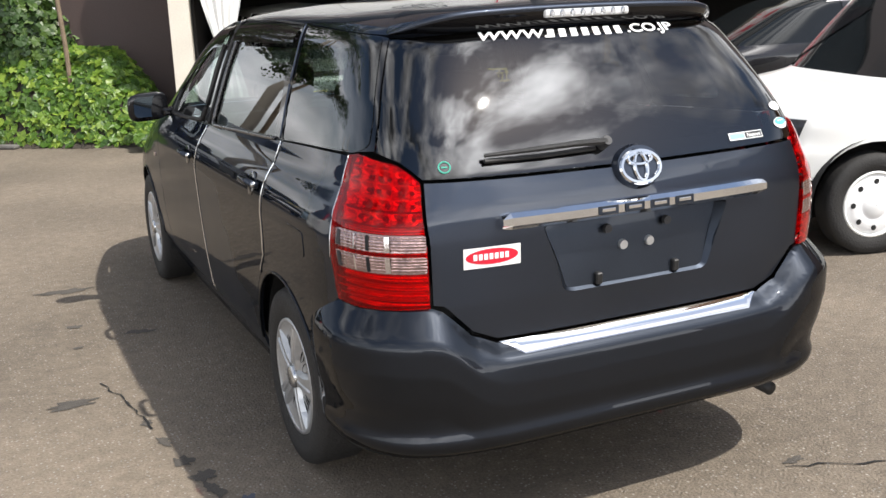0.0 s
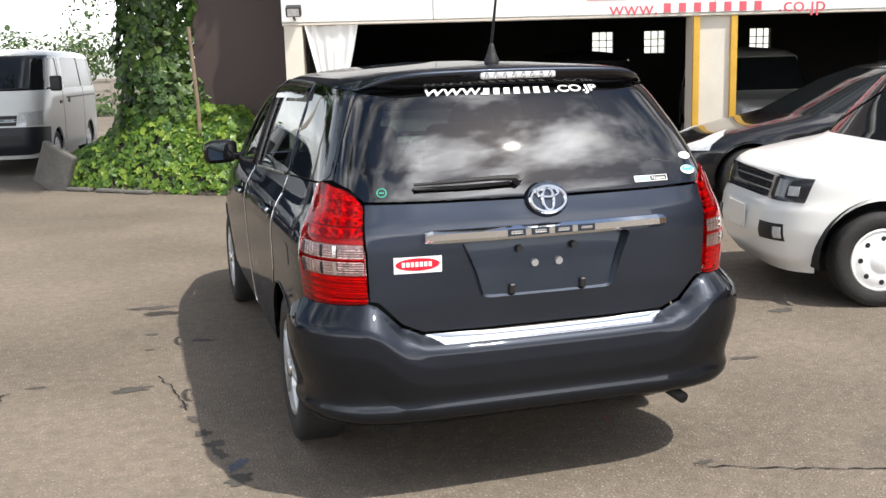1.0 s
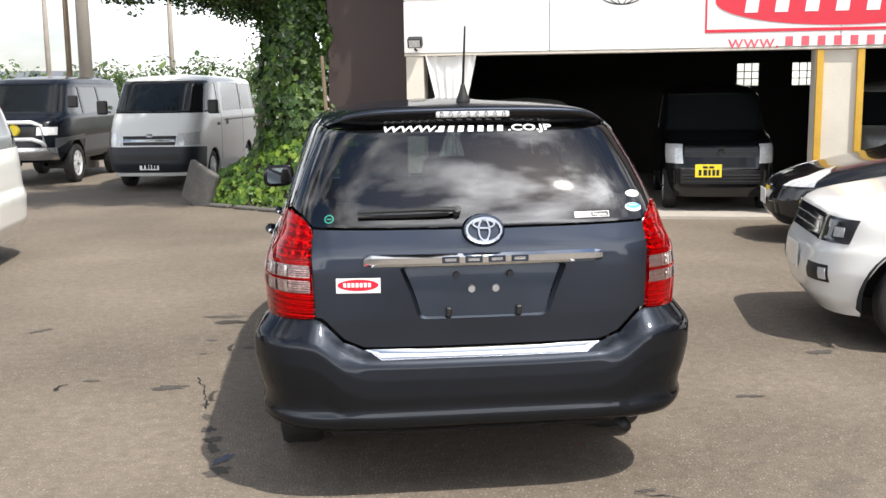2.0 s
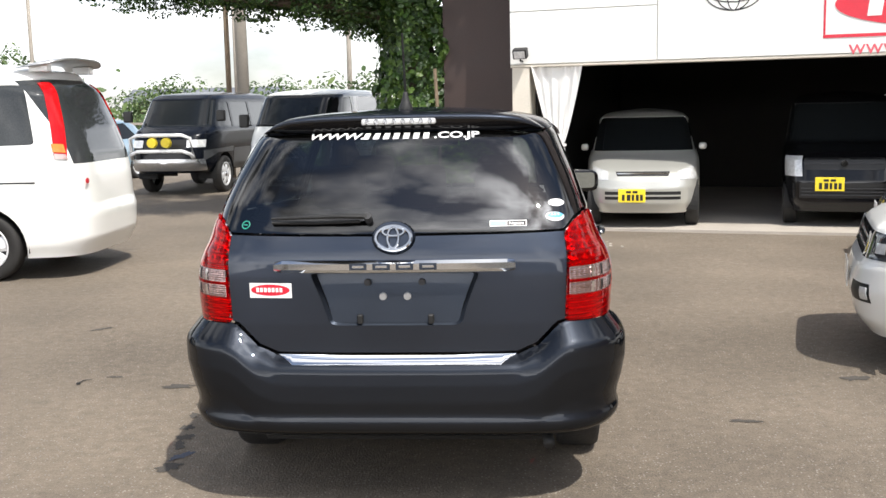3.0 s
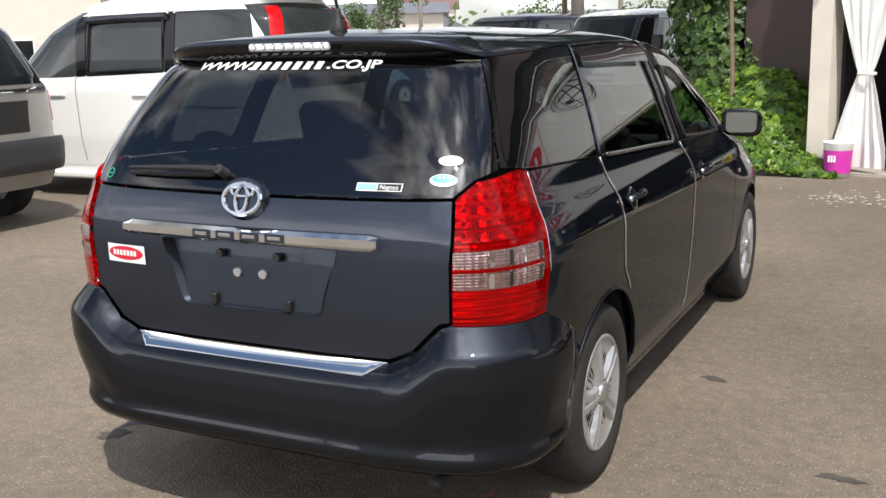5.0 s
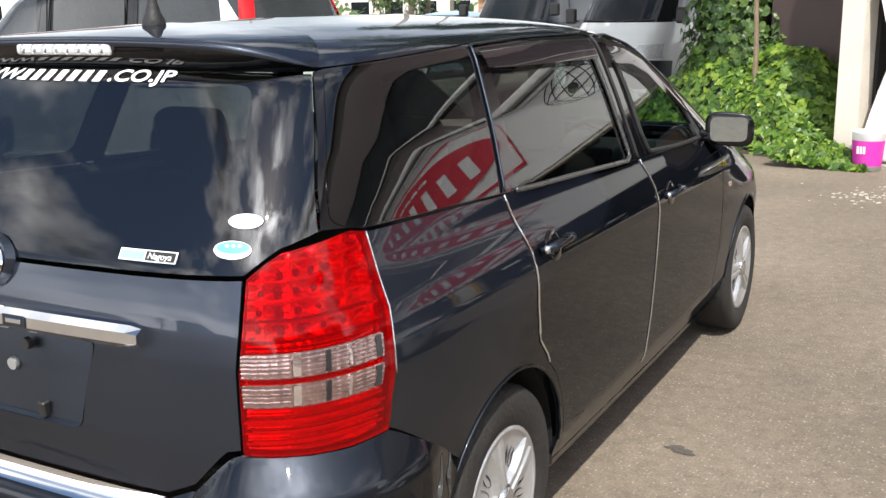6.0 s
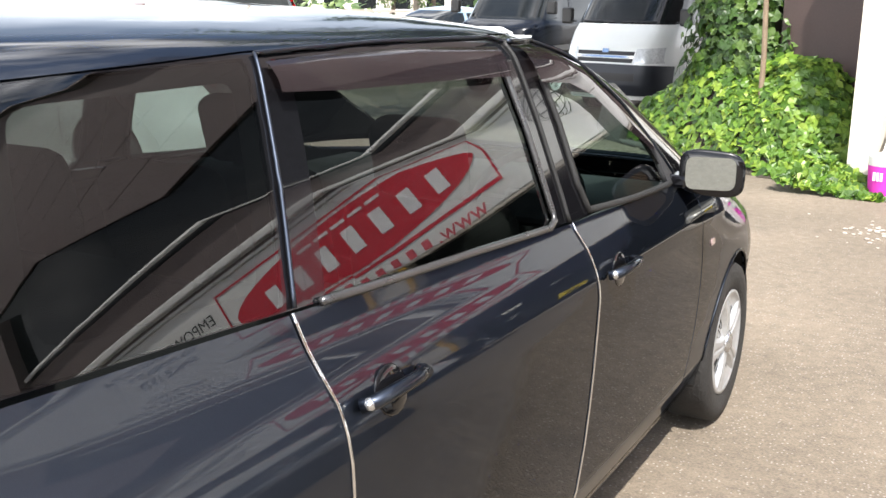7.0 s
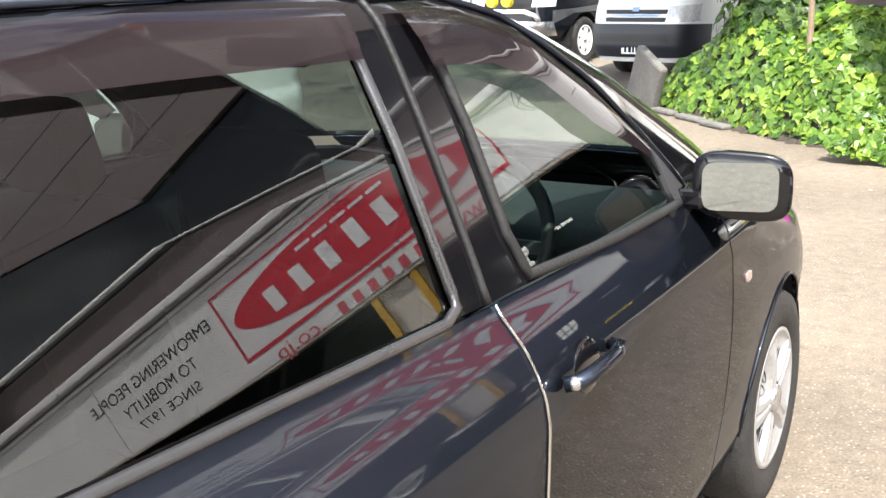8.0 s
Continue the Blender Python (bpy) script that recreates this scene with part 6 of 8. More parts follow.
# brown neighbouring building and its corner
built("brown_building", boxed(-1.75, -0.395, 1.3, 8.0, 0.0, 5.2), M_BROWNWALL, "dark brown sheet-clad building beside the garage", "building")
# the garage goes on along the yard: a dark wing with closed shutters under a taupe upper wall
wing = built("garage_wing", boxed(9.9, 27.0, 0.15, 8.0, 0.0, 4.9), M_UPPER, "long taupe wing of the garage with dark shutters", "building")
for i in range(4):
    built("shutter", boxed(10.3 + 4.2 * i, 14.1 + 4.2 * i, 0.09, 0.146, 0.0, 2.6, 0.01), M_GARAGE, "dark roller shutter closing a garage bay", "shutter")


# ---- ivy, tree, far things ----
LEAF_IVY = [(0.0, -0.5, 0.0), (0.34, -0.36, 0.05), (0.50, 0.05, -0.03), (0.20, 0.14, 0.05), (0.0, 0.62, -0.05), (-0.20, 0.14, 0.05), (-0.50, 0.05, -0.03), (-0.34, -0.36, 0.05)]
LEAF_OVAL = [(0.0, -0.5, 0.0), (0.26, -0.15, 0.05), (0.22, 0.2, 0.03), (0.0, 0.55, -0.04), (-0.22, 0.2, 0.03), (-0.26, -0.15, 0.05)]


def leaves(name, places, mat_, parent, shape=LEAF_IVY, label="", kind="stuff"):
    """Many leaves in one mesh. places: rows of (point, way that the leaf faces, size, turn)."""
    vs, fs = [], []
    for p, n, size, turn in places:
        n = Vector(n).normalized()
        t = n.orthogonal().normalized()
        t = Matrix.Rotation(turn, 3, n) @ t
        b = n.cross(t)
        k = len(vs)
        c = Vector(p)
        vs.append(tuple(c))
        for x, y, z in shape:
            vs.append(tuple(c + t * x * size + b * y * size + n * z * size))
        m = len(shape)
        fs += [(k, k + 1 + i, k + 1 + (i + 1) % m) for i in range(m)]
    ob = raw(name, vs, fs, mat_, parent, label)
    return tagged(ob, kind=kind)


rnd = random.Random(7)
BED_AT = Matrix.Translation((0.0, 0.06, 0.0))


def wander(v, k):
    return Vector((v[0] + rnd.uniform(-k, k), v[1] + rnd.uniform(-k, k), v[2] + rnd.uniform(-k, k)))


# outline of the planted bed, walked round its foot
BED = [(0.55, 9.35), (-0.05, 9.42), (-0.50, 9.62), (-1.30, 10.30), (-1.90, 10.85), (-2.55, 11.55), (-2.4, 12.6), (-1.2, 13.2), (0.0, 12.2), (0.7, 10.6)]
bed_np = np.array(BED)


def mound(x, y):
    """Height of the ivy over the bed."""
    p = np.array([[x, y]])
    d = float(near_edge(bed_np, p)[0])
    if not inside(bed_np, p)[0]:
        return -0.05
    base = 0.34 * min(1.0, d / 0.25) ** 0.6 + 0.32 * min(1.0, d / 1.2)
    climb = 0.75 * math.exp(-(((x + 0.95) / 0.9) ** 2 + ((y - 11.2) / 0.9) ** 2))
    climb += 0.50 * math.exp(-(((x + 0.10) / 0.50) ** 2 + ((y - 10.3) / 0.6) ** 2))
    return base * (0.85 + 0.3 * noise.noise((x * 2.3, y * 2.3, 0.0))) + climb * min(1.0, d / 0.3)


bed = bmesh.new()
gx_, gy_ = np.linspace(-2.9, 0.9, 39), np.linspace(9.2, 13.4, 43)
gv = {}
for i, x in enumerate(gx_):
    for j, y in enumerate(gy_):
        gv[i, j] = bed.verts.new((x, y, max(0.004, mound(x, y) - 0.10)))
for i in range(38):
    for j in range(42):
        q = [gv[i, j], gv[i + 1, j], gv[i + 1, j + 1], gv[i, j + 1]]
        if max(v.co.z for v in q) > 0.02:
            bed.faces.new(q)
ivy = thing("ivy_bed", BED_AT, "mound of bright green ivy leaves over a planted bed", "ivy")
part("soil", bed, M_SOIL, ivy)
places, near_leaves = [], []
for _ in range(11500):
    x, y = rnd.uniform(-2.75, 0.75), rnd.uniform(9.3, 13.0)
    if y > 11.6 and rnd.random() < 0.6:
        continue
    h = mound(x, y)
    if h < 0.02:
        continue
    e = 0.06
    g = Vector((mound(x - e, y) - mound(x + e, y), mound(x, y - e) - mound(x, y + e), 2 * e))
    g.normalize()
    lift = rnd.uniform(-0.10, 0.03)
    n = wander(g * 1.0 + Vector((0, -0.35, 0.35)), 0.55)
    p = Vector((x, y, max(0.03, h + lift)))
    size = rnd.uniform(0.075, 0.15)
    (near_leaves if y < 10.6 and lift > -0.01 and len(near_leaves) < 220 else places).append((p, n, size, rnd.uniform(0, 6.3)))
for _ in range(620):
    u = rnd.random()
    top_ = 0.52 * (1 - u) ** 1.4 + 0.07
    k = rnd.random()
    p = BED_AT.inverted() @ B @ Vector((-0.80 + 0.86 * u, -0.05 - (0.10 + 0.34 * (1 - 0.5 * u)) * k, max(0.03, top_ * (1 - 0.75 * k) * rnd.uniform(0.55, 1.0))))
    places.append((p, wander((-0.1, -0.6, 0.6), 0.6), rnd.uniform(0.07, 0.13), rnd.uniform(0, 6.3)))
leaves("ivy_leaves", places, M_IVY, ivy)
leaf_meshes = []
for k in range(3):
    lm = bpy.data.meshes.new("leaf")
    bend = 1.0 + 0.8 * k
    lm.from_pydata([(0, 0, 0)] + [(x * (1 - 0.08 * k), y, z * bend) for x, y, z in LEAF_IVY], [], [(0, 1 + i, 1 + (i + 1) % 8) for i in range(8)])
    lm.materials.append(M_IVYPIECE)
    leaf_meshes.append(lm)
for p, n, size, turn in near_leaves:
    lf = new("leaf", leaf_meshes[rnd.randrange(3)])
    lf.parent = ivy
    lf.matrix_basis = Matrix.Translation(p) @ Vector(n).to_track_quat("Z", "Y").to_matrix().to_4x4() @ Matrix.Rotation(turn, 4, "Z") @ Matrix.Scale(size * 1.1, 4)

# the ivy-clad tree
tree = thing("ivy_tree", BED_AT, "old tree whose trunk is wrapped in climbing ivy", "tree")
TRUNK = [(-0.95, 11.3, -0.2), (-0.93, 11.3, 1.2), (-0.98, 11.25, 2.4), (-1.05, 11.2, 3.6), (-1.2, 11.1, 5.0), (-1.4, 11.0, 6.6)]
part("trunk", tube(TRUNK, 0.34, 14, 0.5), M_BARK, tree, smooth=True)
BOUGHS = [[(-1.05, 11.2, 2.8), (-2.0, 10.9, 3.02), (-3.2, 10.8, 3.16), (-4.4, 10.9, 3.28), (-5.5, 11.0, 3.4)],
          [(-1.1, 11.2, 2.6), (-1.7, 11.4, 2.9), (-2.6, 11.5, 3.1), (-3.6, 11.6, 3.2), (-4.8, 11.8, 3.4)],
          [(-1.0, 11.2, 3.6), (-0.4, 10.6, 4.4), (0.0, 10.2, 5.0)],
          [(-1.1, 11.2, 3.2), (-1.9, 10.7, 3.5), (-2.7, 10.3, 3.7)],
          [(-1.2, 11.1, 4.8), (-1.3, 12.3, 5.2), (-1.2, 13.4, 5.4), (-1.0, 14.3, 5.5)],
          [(-1.2, 11.1, 4.6), (-0.8, 12.2, 5.0), (-0.5, 13.2, 5.2), (-0.2, 14.2, 5.3)],
          [(-1.4, 11.0, 6.4), (-0.9, 12.0, 6.7), (-0.4, 13.0, 6.8)]]
HIGH_BOUGHS = [[(-1.2, 11.1, 4.6), (-2.6, 10.4, 5.1), (-4.0, 9.8, 5.2), (-5.2, 9.4, 5.0)], [(-1.3, 11.0, 5.4), (-2.9, 11.4, 6.2), (-4.4, 11.8, 6.5), (-5.8, 12.0, 6.4)],
               [(-1.4, 11.0, 6.2), (-2.4, 10.0, 7.0), (-3.2, 9.2, 7.2)], [(-1.4, 11.0, 6.5), (-1.2, 10.4, 7.4), (-0.8, 10.0, 7.9)]]
for l_ in BOUGHS:
    part("limb", tube(l_, 0.11, 8, 0.25), M_BARK, tree, smooth=True)
places = []
for _ in range(5200):
    z = rnd.uniform(0.5, 4.2)
    q = rnd.uniform(0, 2 * math.pi)
    if math.sin(q) > 0.45 and rnd.random() < 0.7:
        continue
    r = 0.52 + 0.22 * noise.noise((3 * math.cos(q), 3 * math.sin(q), z * 1.4)) + 0.10 * math.exp(-((z - 0.8) / 0.6) ** 2) + rnd.uniform(-0.10, 0.05)
    c = Vector((float(np.interp(z, [0, 2.4, 5], [-0.93, -0.95, -1.15])), 11.25, z))
    n = Vector((math.cos(q), math.sin(q), 0.25))
    places.append((c + Vector((math.cos(q) * r, math.sin(q) * r, 0)), wander(n + Vector((0, -0.2, 0.1)), 0.5), rnd.uniform(0.08, 0.15), rnd.uniform(0, 6.3)))
leaves("climbing_ivy", places, M_IVYSHADE, tree)
places = []
for l_ in BOUGHS:
    pts = [Vector(p) for p in l_]
    for i in range(len(pts) - 1):
        for _ in range(42):
            c = pts[i].lerp(pts[i + 1], rnd.random()) + Vector((rnd.gauss(0, 0.26), rnd.gauss(0, 0.45), rnd.gauss(0.10, 0.12)))
            drop = rnd.uniform(0.10, 0.26)
            for _ in range(64):
                p = c + Vector((max(-0.16, min(0.16, rnd.gauss(0, 0.10))), rnd.gauss(0, 0.12), -min(abs(rnd.gauss(0, drop)), 1.4 * drop) + 0.12))
                places.append((p, wander((0, -0.4, 0.4), 0.8), rnd.uniform(0.045, 0.085), rnd.uniform(0, 6.3)))
for l_ in HIGH_BOUGHS:
    part("limb", tube(l_, 0.10, 8, 0.25), M_BARK, tree, smooth=True)
    pts = [Vector(p) for p in l_]
    for i in range(len(pts) - 1):
        for _ in range(34):
            c = pts[i].lerp(pts[i + 1], rnd.random()) + Vector((rnd.gauss(0, 0.45), rnd.gauss(0, 0.55), rnd.gauss(0.05, 0.35)))
            for _ in range(36):
                p = c + Vector((rnd.gauss(0, 0.15), rnd.gauss(0, 0.15), rnd.gauss(0, 0.13)))
                places.append((p, wander((0, -0.4, 0.4), 0.8), rnd.uniform(0.07, 0.12), rnd.uniform(0, 6.3)))
for _ in range(170):
    d = Vector((rnd.gauss(0, 1), rnd.gauss(0, 1), rnd.gauss(0, 1))).normalized() * rnd.uniform(0.35, 1.0)
    c = Vector((-0.9 + 3.0 * d.x, 10.7 + 1.7 * d.y, 5.4 + 1.7 * d.z))
    for _ in range(46):
        p = c + Vector((rnd.gauss(0, 0.20), rnd.gauss(0, 0.20), rnd.gauss(0, 0.14)))
        places.append((p, wander((0, -0.4, 0.5), 0.8), rnd.uniform(0.09, 0.15), rnd.uniform(0, 6.3)))
leaves("crown", places, M_LEAF, tree, LEAF_OVAL)
stake = part("stake", tube([(-0.57, 10.30, 0.0), (-0.58, 10.32, 1.1), (-0.63, 10.35, 2.1)], 0.030, 8, 0.8), M_WOODPOST)
tagged(stake, "weathered wooden stake standing in the ivy", "stake")
slab = part("leaning_stone", boxed(-0.28, 0.28, -0.05, 0.05, 0.0, 0.62, 0.03, 2, pose(-2.55, 11.40, 0.0, 0, 24, -40)), M_STONE)
tagged(slab, "grey slab leaning at the end of the ivy bed", "stone")
kerb = None
for i, (x, y, a, l_) in enumerate(((-1.75, 10.67, -40, 0.42), (-1.40, 10.33, -40, 0.40), (-2.15, 11.05, -42, 0.40))):
    k_ = part("edging_stone", boxed(-l_ / 2, l_ / 2, -0.06, 0.06, 0.0, 0.05, 0.02, 2, pose(x, y, 0, 0, 0, a)), M_STONE)
    tagged(k_, "grey rough stone edging the ivy bed", "stone", "stones along the ivy bed")

# power poles and wires, far trees, houses
for x, y, r, h, nm, mt in ((-5.9, 20.0, 0.16, 9.0, "power_pole", M_CONCRETE), (-6.35, 20.4, 0.07, 9.0, "sign_post", M_WOODPOST), (-26.0, 46.0, 0.17, 11.0, "power_pole", M_CONCRETE), (-17.0, 60.0, 0.17, 11.0, "power_pole", M_CONCRETE),
                           (-50.0, 62.0, 0.17, 10.0, "power_pole", M_CONCRETE), (-9.5, 58.0, 0.17, 10.0, "power_pole", M_CONCRETE), (-22.5, 44.0, 0.11, 9.0, "power_pole", M_CONCRETE)):
    pl = thing(nm, Matrix.Translation((x, y, 0)), "tall weathered roadside pole" if nm == "sign_post" else "grey concrete power pole", "pole", "poles")
    part("shaft", tube([(0, 0, 0), (0, 0, h * 0.5), (0, 0, h)], r, 12, 0.75), mt, pl, smooth=True)
    if nm == "power_pole":
        part("cross_arm", boxed(-0.9, 0.9, -0.05, 0.05, h - 1.0, h - 0.9), M_STEEL, pl)


def far_tree(x, y, h, r, count):
    t = thing("tree", Matrix.Translation((x, y, 0)), "distant green tree behind the yard", "tree", "far trees")
    part("trunk", tube([(0, 0, 0), (0.1, 0, h * 0.4), (0, 0.1, h * 0.75)], 0.16, 8, 0.4), M_BARK, t)
    pl = []
    lumps = [Vector((rnd.gauss(0, r * 0.45), rnd.gauss(0, r * 0.45), h * 0.62 + rnd.gauss(0, h * 0.17))) for _ in range(16)]
    for _ in range(count):
        c = rnd.choice(lumps)
        d = Vector((rnd.gauss(0, 1), rnd.gauss(0, 1), rnd.gauss(0, 1))).normalized() * r * 0.42 * rnd.uniform(0.6, 1.0)
        pl.append((c + d, wander(d.normalized() + Vector((0, 0, 0.3)), 0.5), rnd.uniform(0.13, 0.24), rnd.uniform(0, 6.3)))
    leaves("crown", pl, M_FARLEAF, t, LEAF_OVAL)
    return t


for x, y, h, r in ((-24.5, 45.0, 6.0, 1.6), (-27.5, 46.0, 4.6, 1.3), (-15.5, 42.0, 3.6, 1.8), (-12.5, 44.0, 3.2, 1.6), (-18.5, 47.0, 3.3, 1.8), (-9.0, 40.0, 3.3, 1.7), (-6.0, 38.0, 3.5, 1.8), (-3.0, 34.0, 4.0, 1.9)):
    far_tree(x, y, h * 0.8, r, 1500)


def house(x, y, turn, wide, deep, high, wall_mat, label, roof_mat=None):
    h = thing("house", pose(x, y, 0, 0, 0, turn), label, "house", "far houses")
    part("wall", boxed(-wide / 2, wide / 2, -deep / 2, deep / 2, 0, high), wall_mat, h)
    rb = bmesh.new()
    o = 0.5
    a = [rb.verts.new(c) for c in ((-wide / 2 - o, -deep / 2 - o, high), (wide / 2 + o, -deep / 2 - o, high), (wide / 2 + o, deep / 2 + o, high), (-wide / 2 - o, deep / 2 + o, high))]
    b = [rb.verts.new(c) for c in ((-wide / 2 - o, 0, high + deep * 0.28), (wide / 2 + o, 0, high + deep * 0.28))]
    rb.faces.new((a[0], a[1], b[1], b[0]))
    rb.faces.new((a[2], a[3], b[0], b[1]))
    rb.faces.new((a[1], a[2], b[1]))
    rb.faces.new((a[3], a[0], b[0]))
    rb.faces.new(a[::-1])
    bmesh.ops.recalc_face_normals(rb, faces=rb.faces)
    part("roof", rb, roof_mat or M_TILE, h)
    n_ = max(2, int(wide / 2.4))
    for i in range(n_):
        for z in ((1.0, 2.0), (3.7, 4.8)):
            if z[1] < high - 0.2:
                xx = -wide / 2 + wide * (i + 0.5) / n_
                wd = part("window", boxed(xx - 0.75, xx + 0.75, -deep / 2 - 0.06, -deep / 2 + 0.02, z[0] - 0.06, z[1] + 0.06), M_STICKER, h)
                part("pane", boxed(xx - 0.68, xx + 0.68, -deep / 2 - 0.075, -deep / 2 - 0.062, z[0], z[1]), M_GLASS_CLOSED, wd)
    return h


M_TILE = material("grey blue roof tiles", (0.14, 0.15, 0.17), 0.6, 0, 0.15, 2, 12, 0.4)
M_HOUSE = material("pale house rendering", (0.55, 0.50, 0.44), 0.85, 0, 0.08, 2)
M_HOUSEBROWN = material("brown house boards", (0.30, 0.17, 0.10), 0.8, 0, 0.15, 2, 12, 0.3)
M_TILEBROWN = material("brown roof tiles", (0.17, 0.10, 0.085), 0.7, 0, 0.15, 2, 12, 0.4)
house(-41.4, 36.4, 38, 8.0, 7.0, 5.0, M_HOUSE, "pale two-storey house with a brown tiled roof", M_TILEBROWN)
house(-62.3, 121.0, 24, 8.0, 7.0, 5.5, M_HOUSE, "pale house with a brown tiled roof", M_TILEBROWN)
house(-43.0, 86.0, 116, 5.0, 5.0, 2.6, M_HOUSEBROWN, "low brown outbuilding with a gabled roof")
house(-47.0, 62.0, 28, 30.0, 3.0, 3.5, M_HOUSE, "long pale low building across the road")
house(-19.5, 62.0, 0, 9.0, 3.0, 2.3, M_NAVY, "dark low building across the road")
# the far side of the yard, behind the camera
house(3.0, -58.0, 180, 60.0, 8.0, 3.6, M_HOUSE, "long pale workshop across the yard")
for x, h in ((-16.0, 6.0), (-10.5, 5.2), (4.5, 4.6), (13.0, 6.2)):
    far_tree(x * 1.6, -44.0 + 2.0 * math.sin(x), h * 0.8, 2.0, 700)
house(21.0, -9.0, 90, 26.0, 8.0, 6.6, M_HOUSEBROWN, "tall brown workshop beside the yard")
for y, h in ((-13.0, 6.4), (-8.5, 7.0), (-4.0, 6.2)):
    far_tree(14.5 + 0.6 * math.sin(y), y, h, 2.1, 700)
# boundary fence
fence = thing("fence", Matrix(), "pale concrete post and rail fence along the yard's edge", "fence")
for i in range(18):
    x = -34 + i * 2.0
    part("post", boxed(x - 0.06, x + 0.06, 33.94, 34.06, 0, 1.25), M_CONCRETE, fence)
for z in (0.45, 0.8, 1.15):
    part("rail", boxed(-34, 0, 33.97, 34.03, z, z + 0.09), M_CONCRETE, fence)
hedge = []
for _ in range(5000):
    x = rnd.uniform(-48, 4)
    hedge.append(((x, 36 + rnd.gauss(0, 0.4), abs(rnd.gauss(0.0, 0.75)) * (0.9 + 0.5 * math.sin(x * 0.7))), wander((0, -0.6, 0.6), 0.6), rnd.uniform(0.25, 0.45), rnd.uniform(0, 6.3)))
hd = thing("hedge", Matrix(), "rough green hedge beyond the yard", "hedge")
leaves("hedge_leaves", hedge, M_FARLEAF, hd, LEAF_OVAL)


# ---- the other cars ----
def sym(poly):
    return poly + [(-a, w) for a, w in poly[::-1] if abs(a) > 1e-6]


def car(name, label, m, shape, paint, hubs, tyre, style, side_windows, windscreen=None, rear_screen=None, lamps=(), track=None, arch=None, lower=None, step=0.05, glass=None, seams=(), group="", see_floor=None, lip=None):
    """A parked car of one skin, with its windows and lamps set into it."""
    c = thing(name, m, label, "car", group)
    glass = glass or M_GLASS_CLOSED
    track = track or float(shape.W(tyre)) - 0.012
    arch = arch or tyre + 0.055
    z0 = shape.lo + 0.01
    cuts, holes = [], []
    right = [(0.0, shape.w(z0))]
    # the lower edge, with the wheel arches cut out of it
    for h in hubs:
        q0 = math.asin(max(-1, min(1, (z0 - tyre) / arch)))
        right += [shape.side(h + arch * math.cos(q), max(z0, tyre + arch * math.sin(q))) for q in np.linspace(math.pi - q0, q0, 20)]
    right += [(shape.amax, shape.w(z0)), (shape.amax, shape.w(shape.hi - 0.0003)), (0.0, shape.w(shape.hi - 0.0003))]
    wins = [rounded(shape.pts([("S", y, z) for y, z in w_]), 0.04) for w_ in side_windows]
    right_holes = list(wins)
    ws = shape.pts([("F", 0.0, windscreen[0][1])] + [("F", x, z) for x, z in windscreen] + [("F", 0.0, windscreen[-1][1])]) if windscreen else None
    rs = shape.pts([("R", 0.0, rear_screen[0][1])] + [("R", x, z) for x, z in rear_screen] + [("R", 0.0, rear_screen[-1][1])]) if rear_screen else None
    hs = list(right_holes)
    if ws:
        hs.append([(a + 0.01 if a > shape.amax - 1e-6 else a, w_) for a, w_ in ws])
    if rs:
        hs.append([(a - 0.01 if a < 1e-6 else a, w_) for a, w_ in rs])
    for flip in (False, True):
        panel(shape, "body", right, paint, c, holes=hs, step=step, thick=0.02, gap=0.0, flip=flip, sink=0)
        for w_ in wins:
            panel(shape, "side_window", w_, glass, c, step=step, off=-0.008, thick=0, gap=-0.002, flip=flip)
        if ws:
            panel(shape, "windscreen", ws, glass, c, step=step, off=-0.006, thick=0, gap=0, flip=flip)
        if rs:
            panel(shape, "rear_window", rs, glass, c, step=step, off=-0.006, thick=0, gap=0, flip=flip)
        if lower:
            panel(shape, "lower_panel", shape.pts([("S", lower[1][0], z0 + 0.01), ("S", lower[1][1], z0 + 0.01), ("S", lower[1][1], lower[0]), ("S", lower[1][0], lower[0])]), lower[2], c, step=step, off=0.006, thick=0.008, gap=0, flip=flip)
        for nm, rows, mt, off in lamps:
            poly = shape.pts(rows)
            mid = all(abs(a) < 1e-6 or abs(a - shape.amax) < 1e-6 for a, _ in (poly[0], poly[-1]))
            panel(shape, nm, poly, mt, c, step=step * 0.7, off=off, thick=0.015, gap=0, flip=flip)
        for rows in seams:
            pts = []
            d = densify(shape.pts(rows), 0.05)
            d = d[: -max(1, int(math.ceil(math.dist(shape.pts(rows)[-1], shape.pts(rows)[0]) / 0.05)))]
            for a, w_ in d:
                p = shape.at(a, w_) - shape.normal(a, w_) * 0.001
                pts.append((-p[0] if flip else p[0], p[1], p[2]))
            if len(pts) > 1:
                part("door_seam", tube(pts, 0.004, 5), M_DARK, c)
        s = -1 if flip else 1
        for h in hubs:
            wheel(style, c, s * track, h, tyre, 0.17)
            part("wheel_well", well(arch + 0.02, s * (track - 0.02), s * 0.42, h, tyre), M_DARK, c)
            if lip:
                pts = []
                for q in np.linspace(0.0, math.pi, 20):
                    a, w_ = shape.side(h + arch * math.cos(q), tyre + arch * math.sin(q))
                    p = shape.at(a, w_)
                    pts.append((-p[0] if flip else p[0], p[1], p[2]))
                part("arch_lip", tube(pts, 0.012, 6), lip, c)
    part("underbody", boxed(-0.5, 0.5, 0.3, float(shape.F(0.4)) - 0.3, z0 - 0.02, z0 + 0.10), M_DARK, c)
    roof_cap(shape, c, paint, shape.w(shape.hi - 0.0003))
    return c


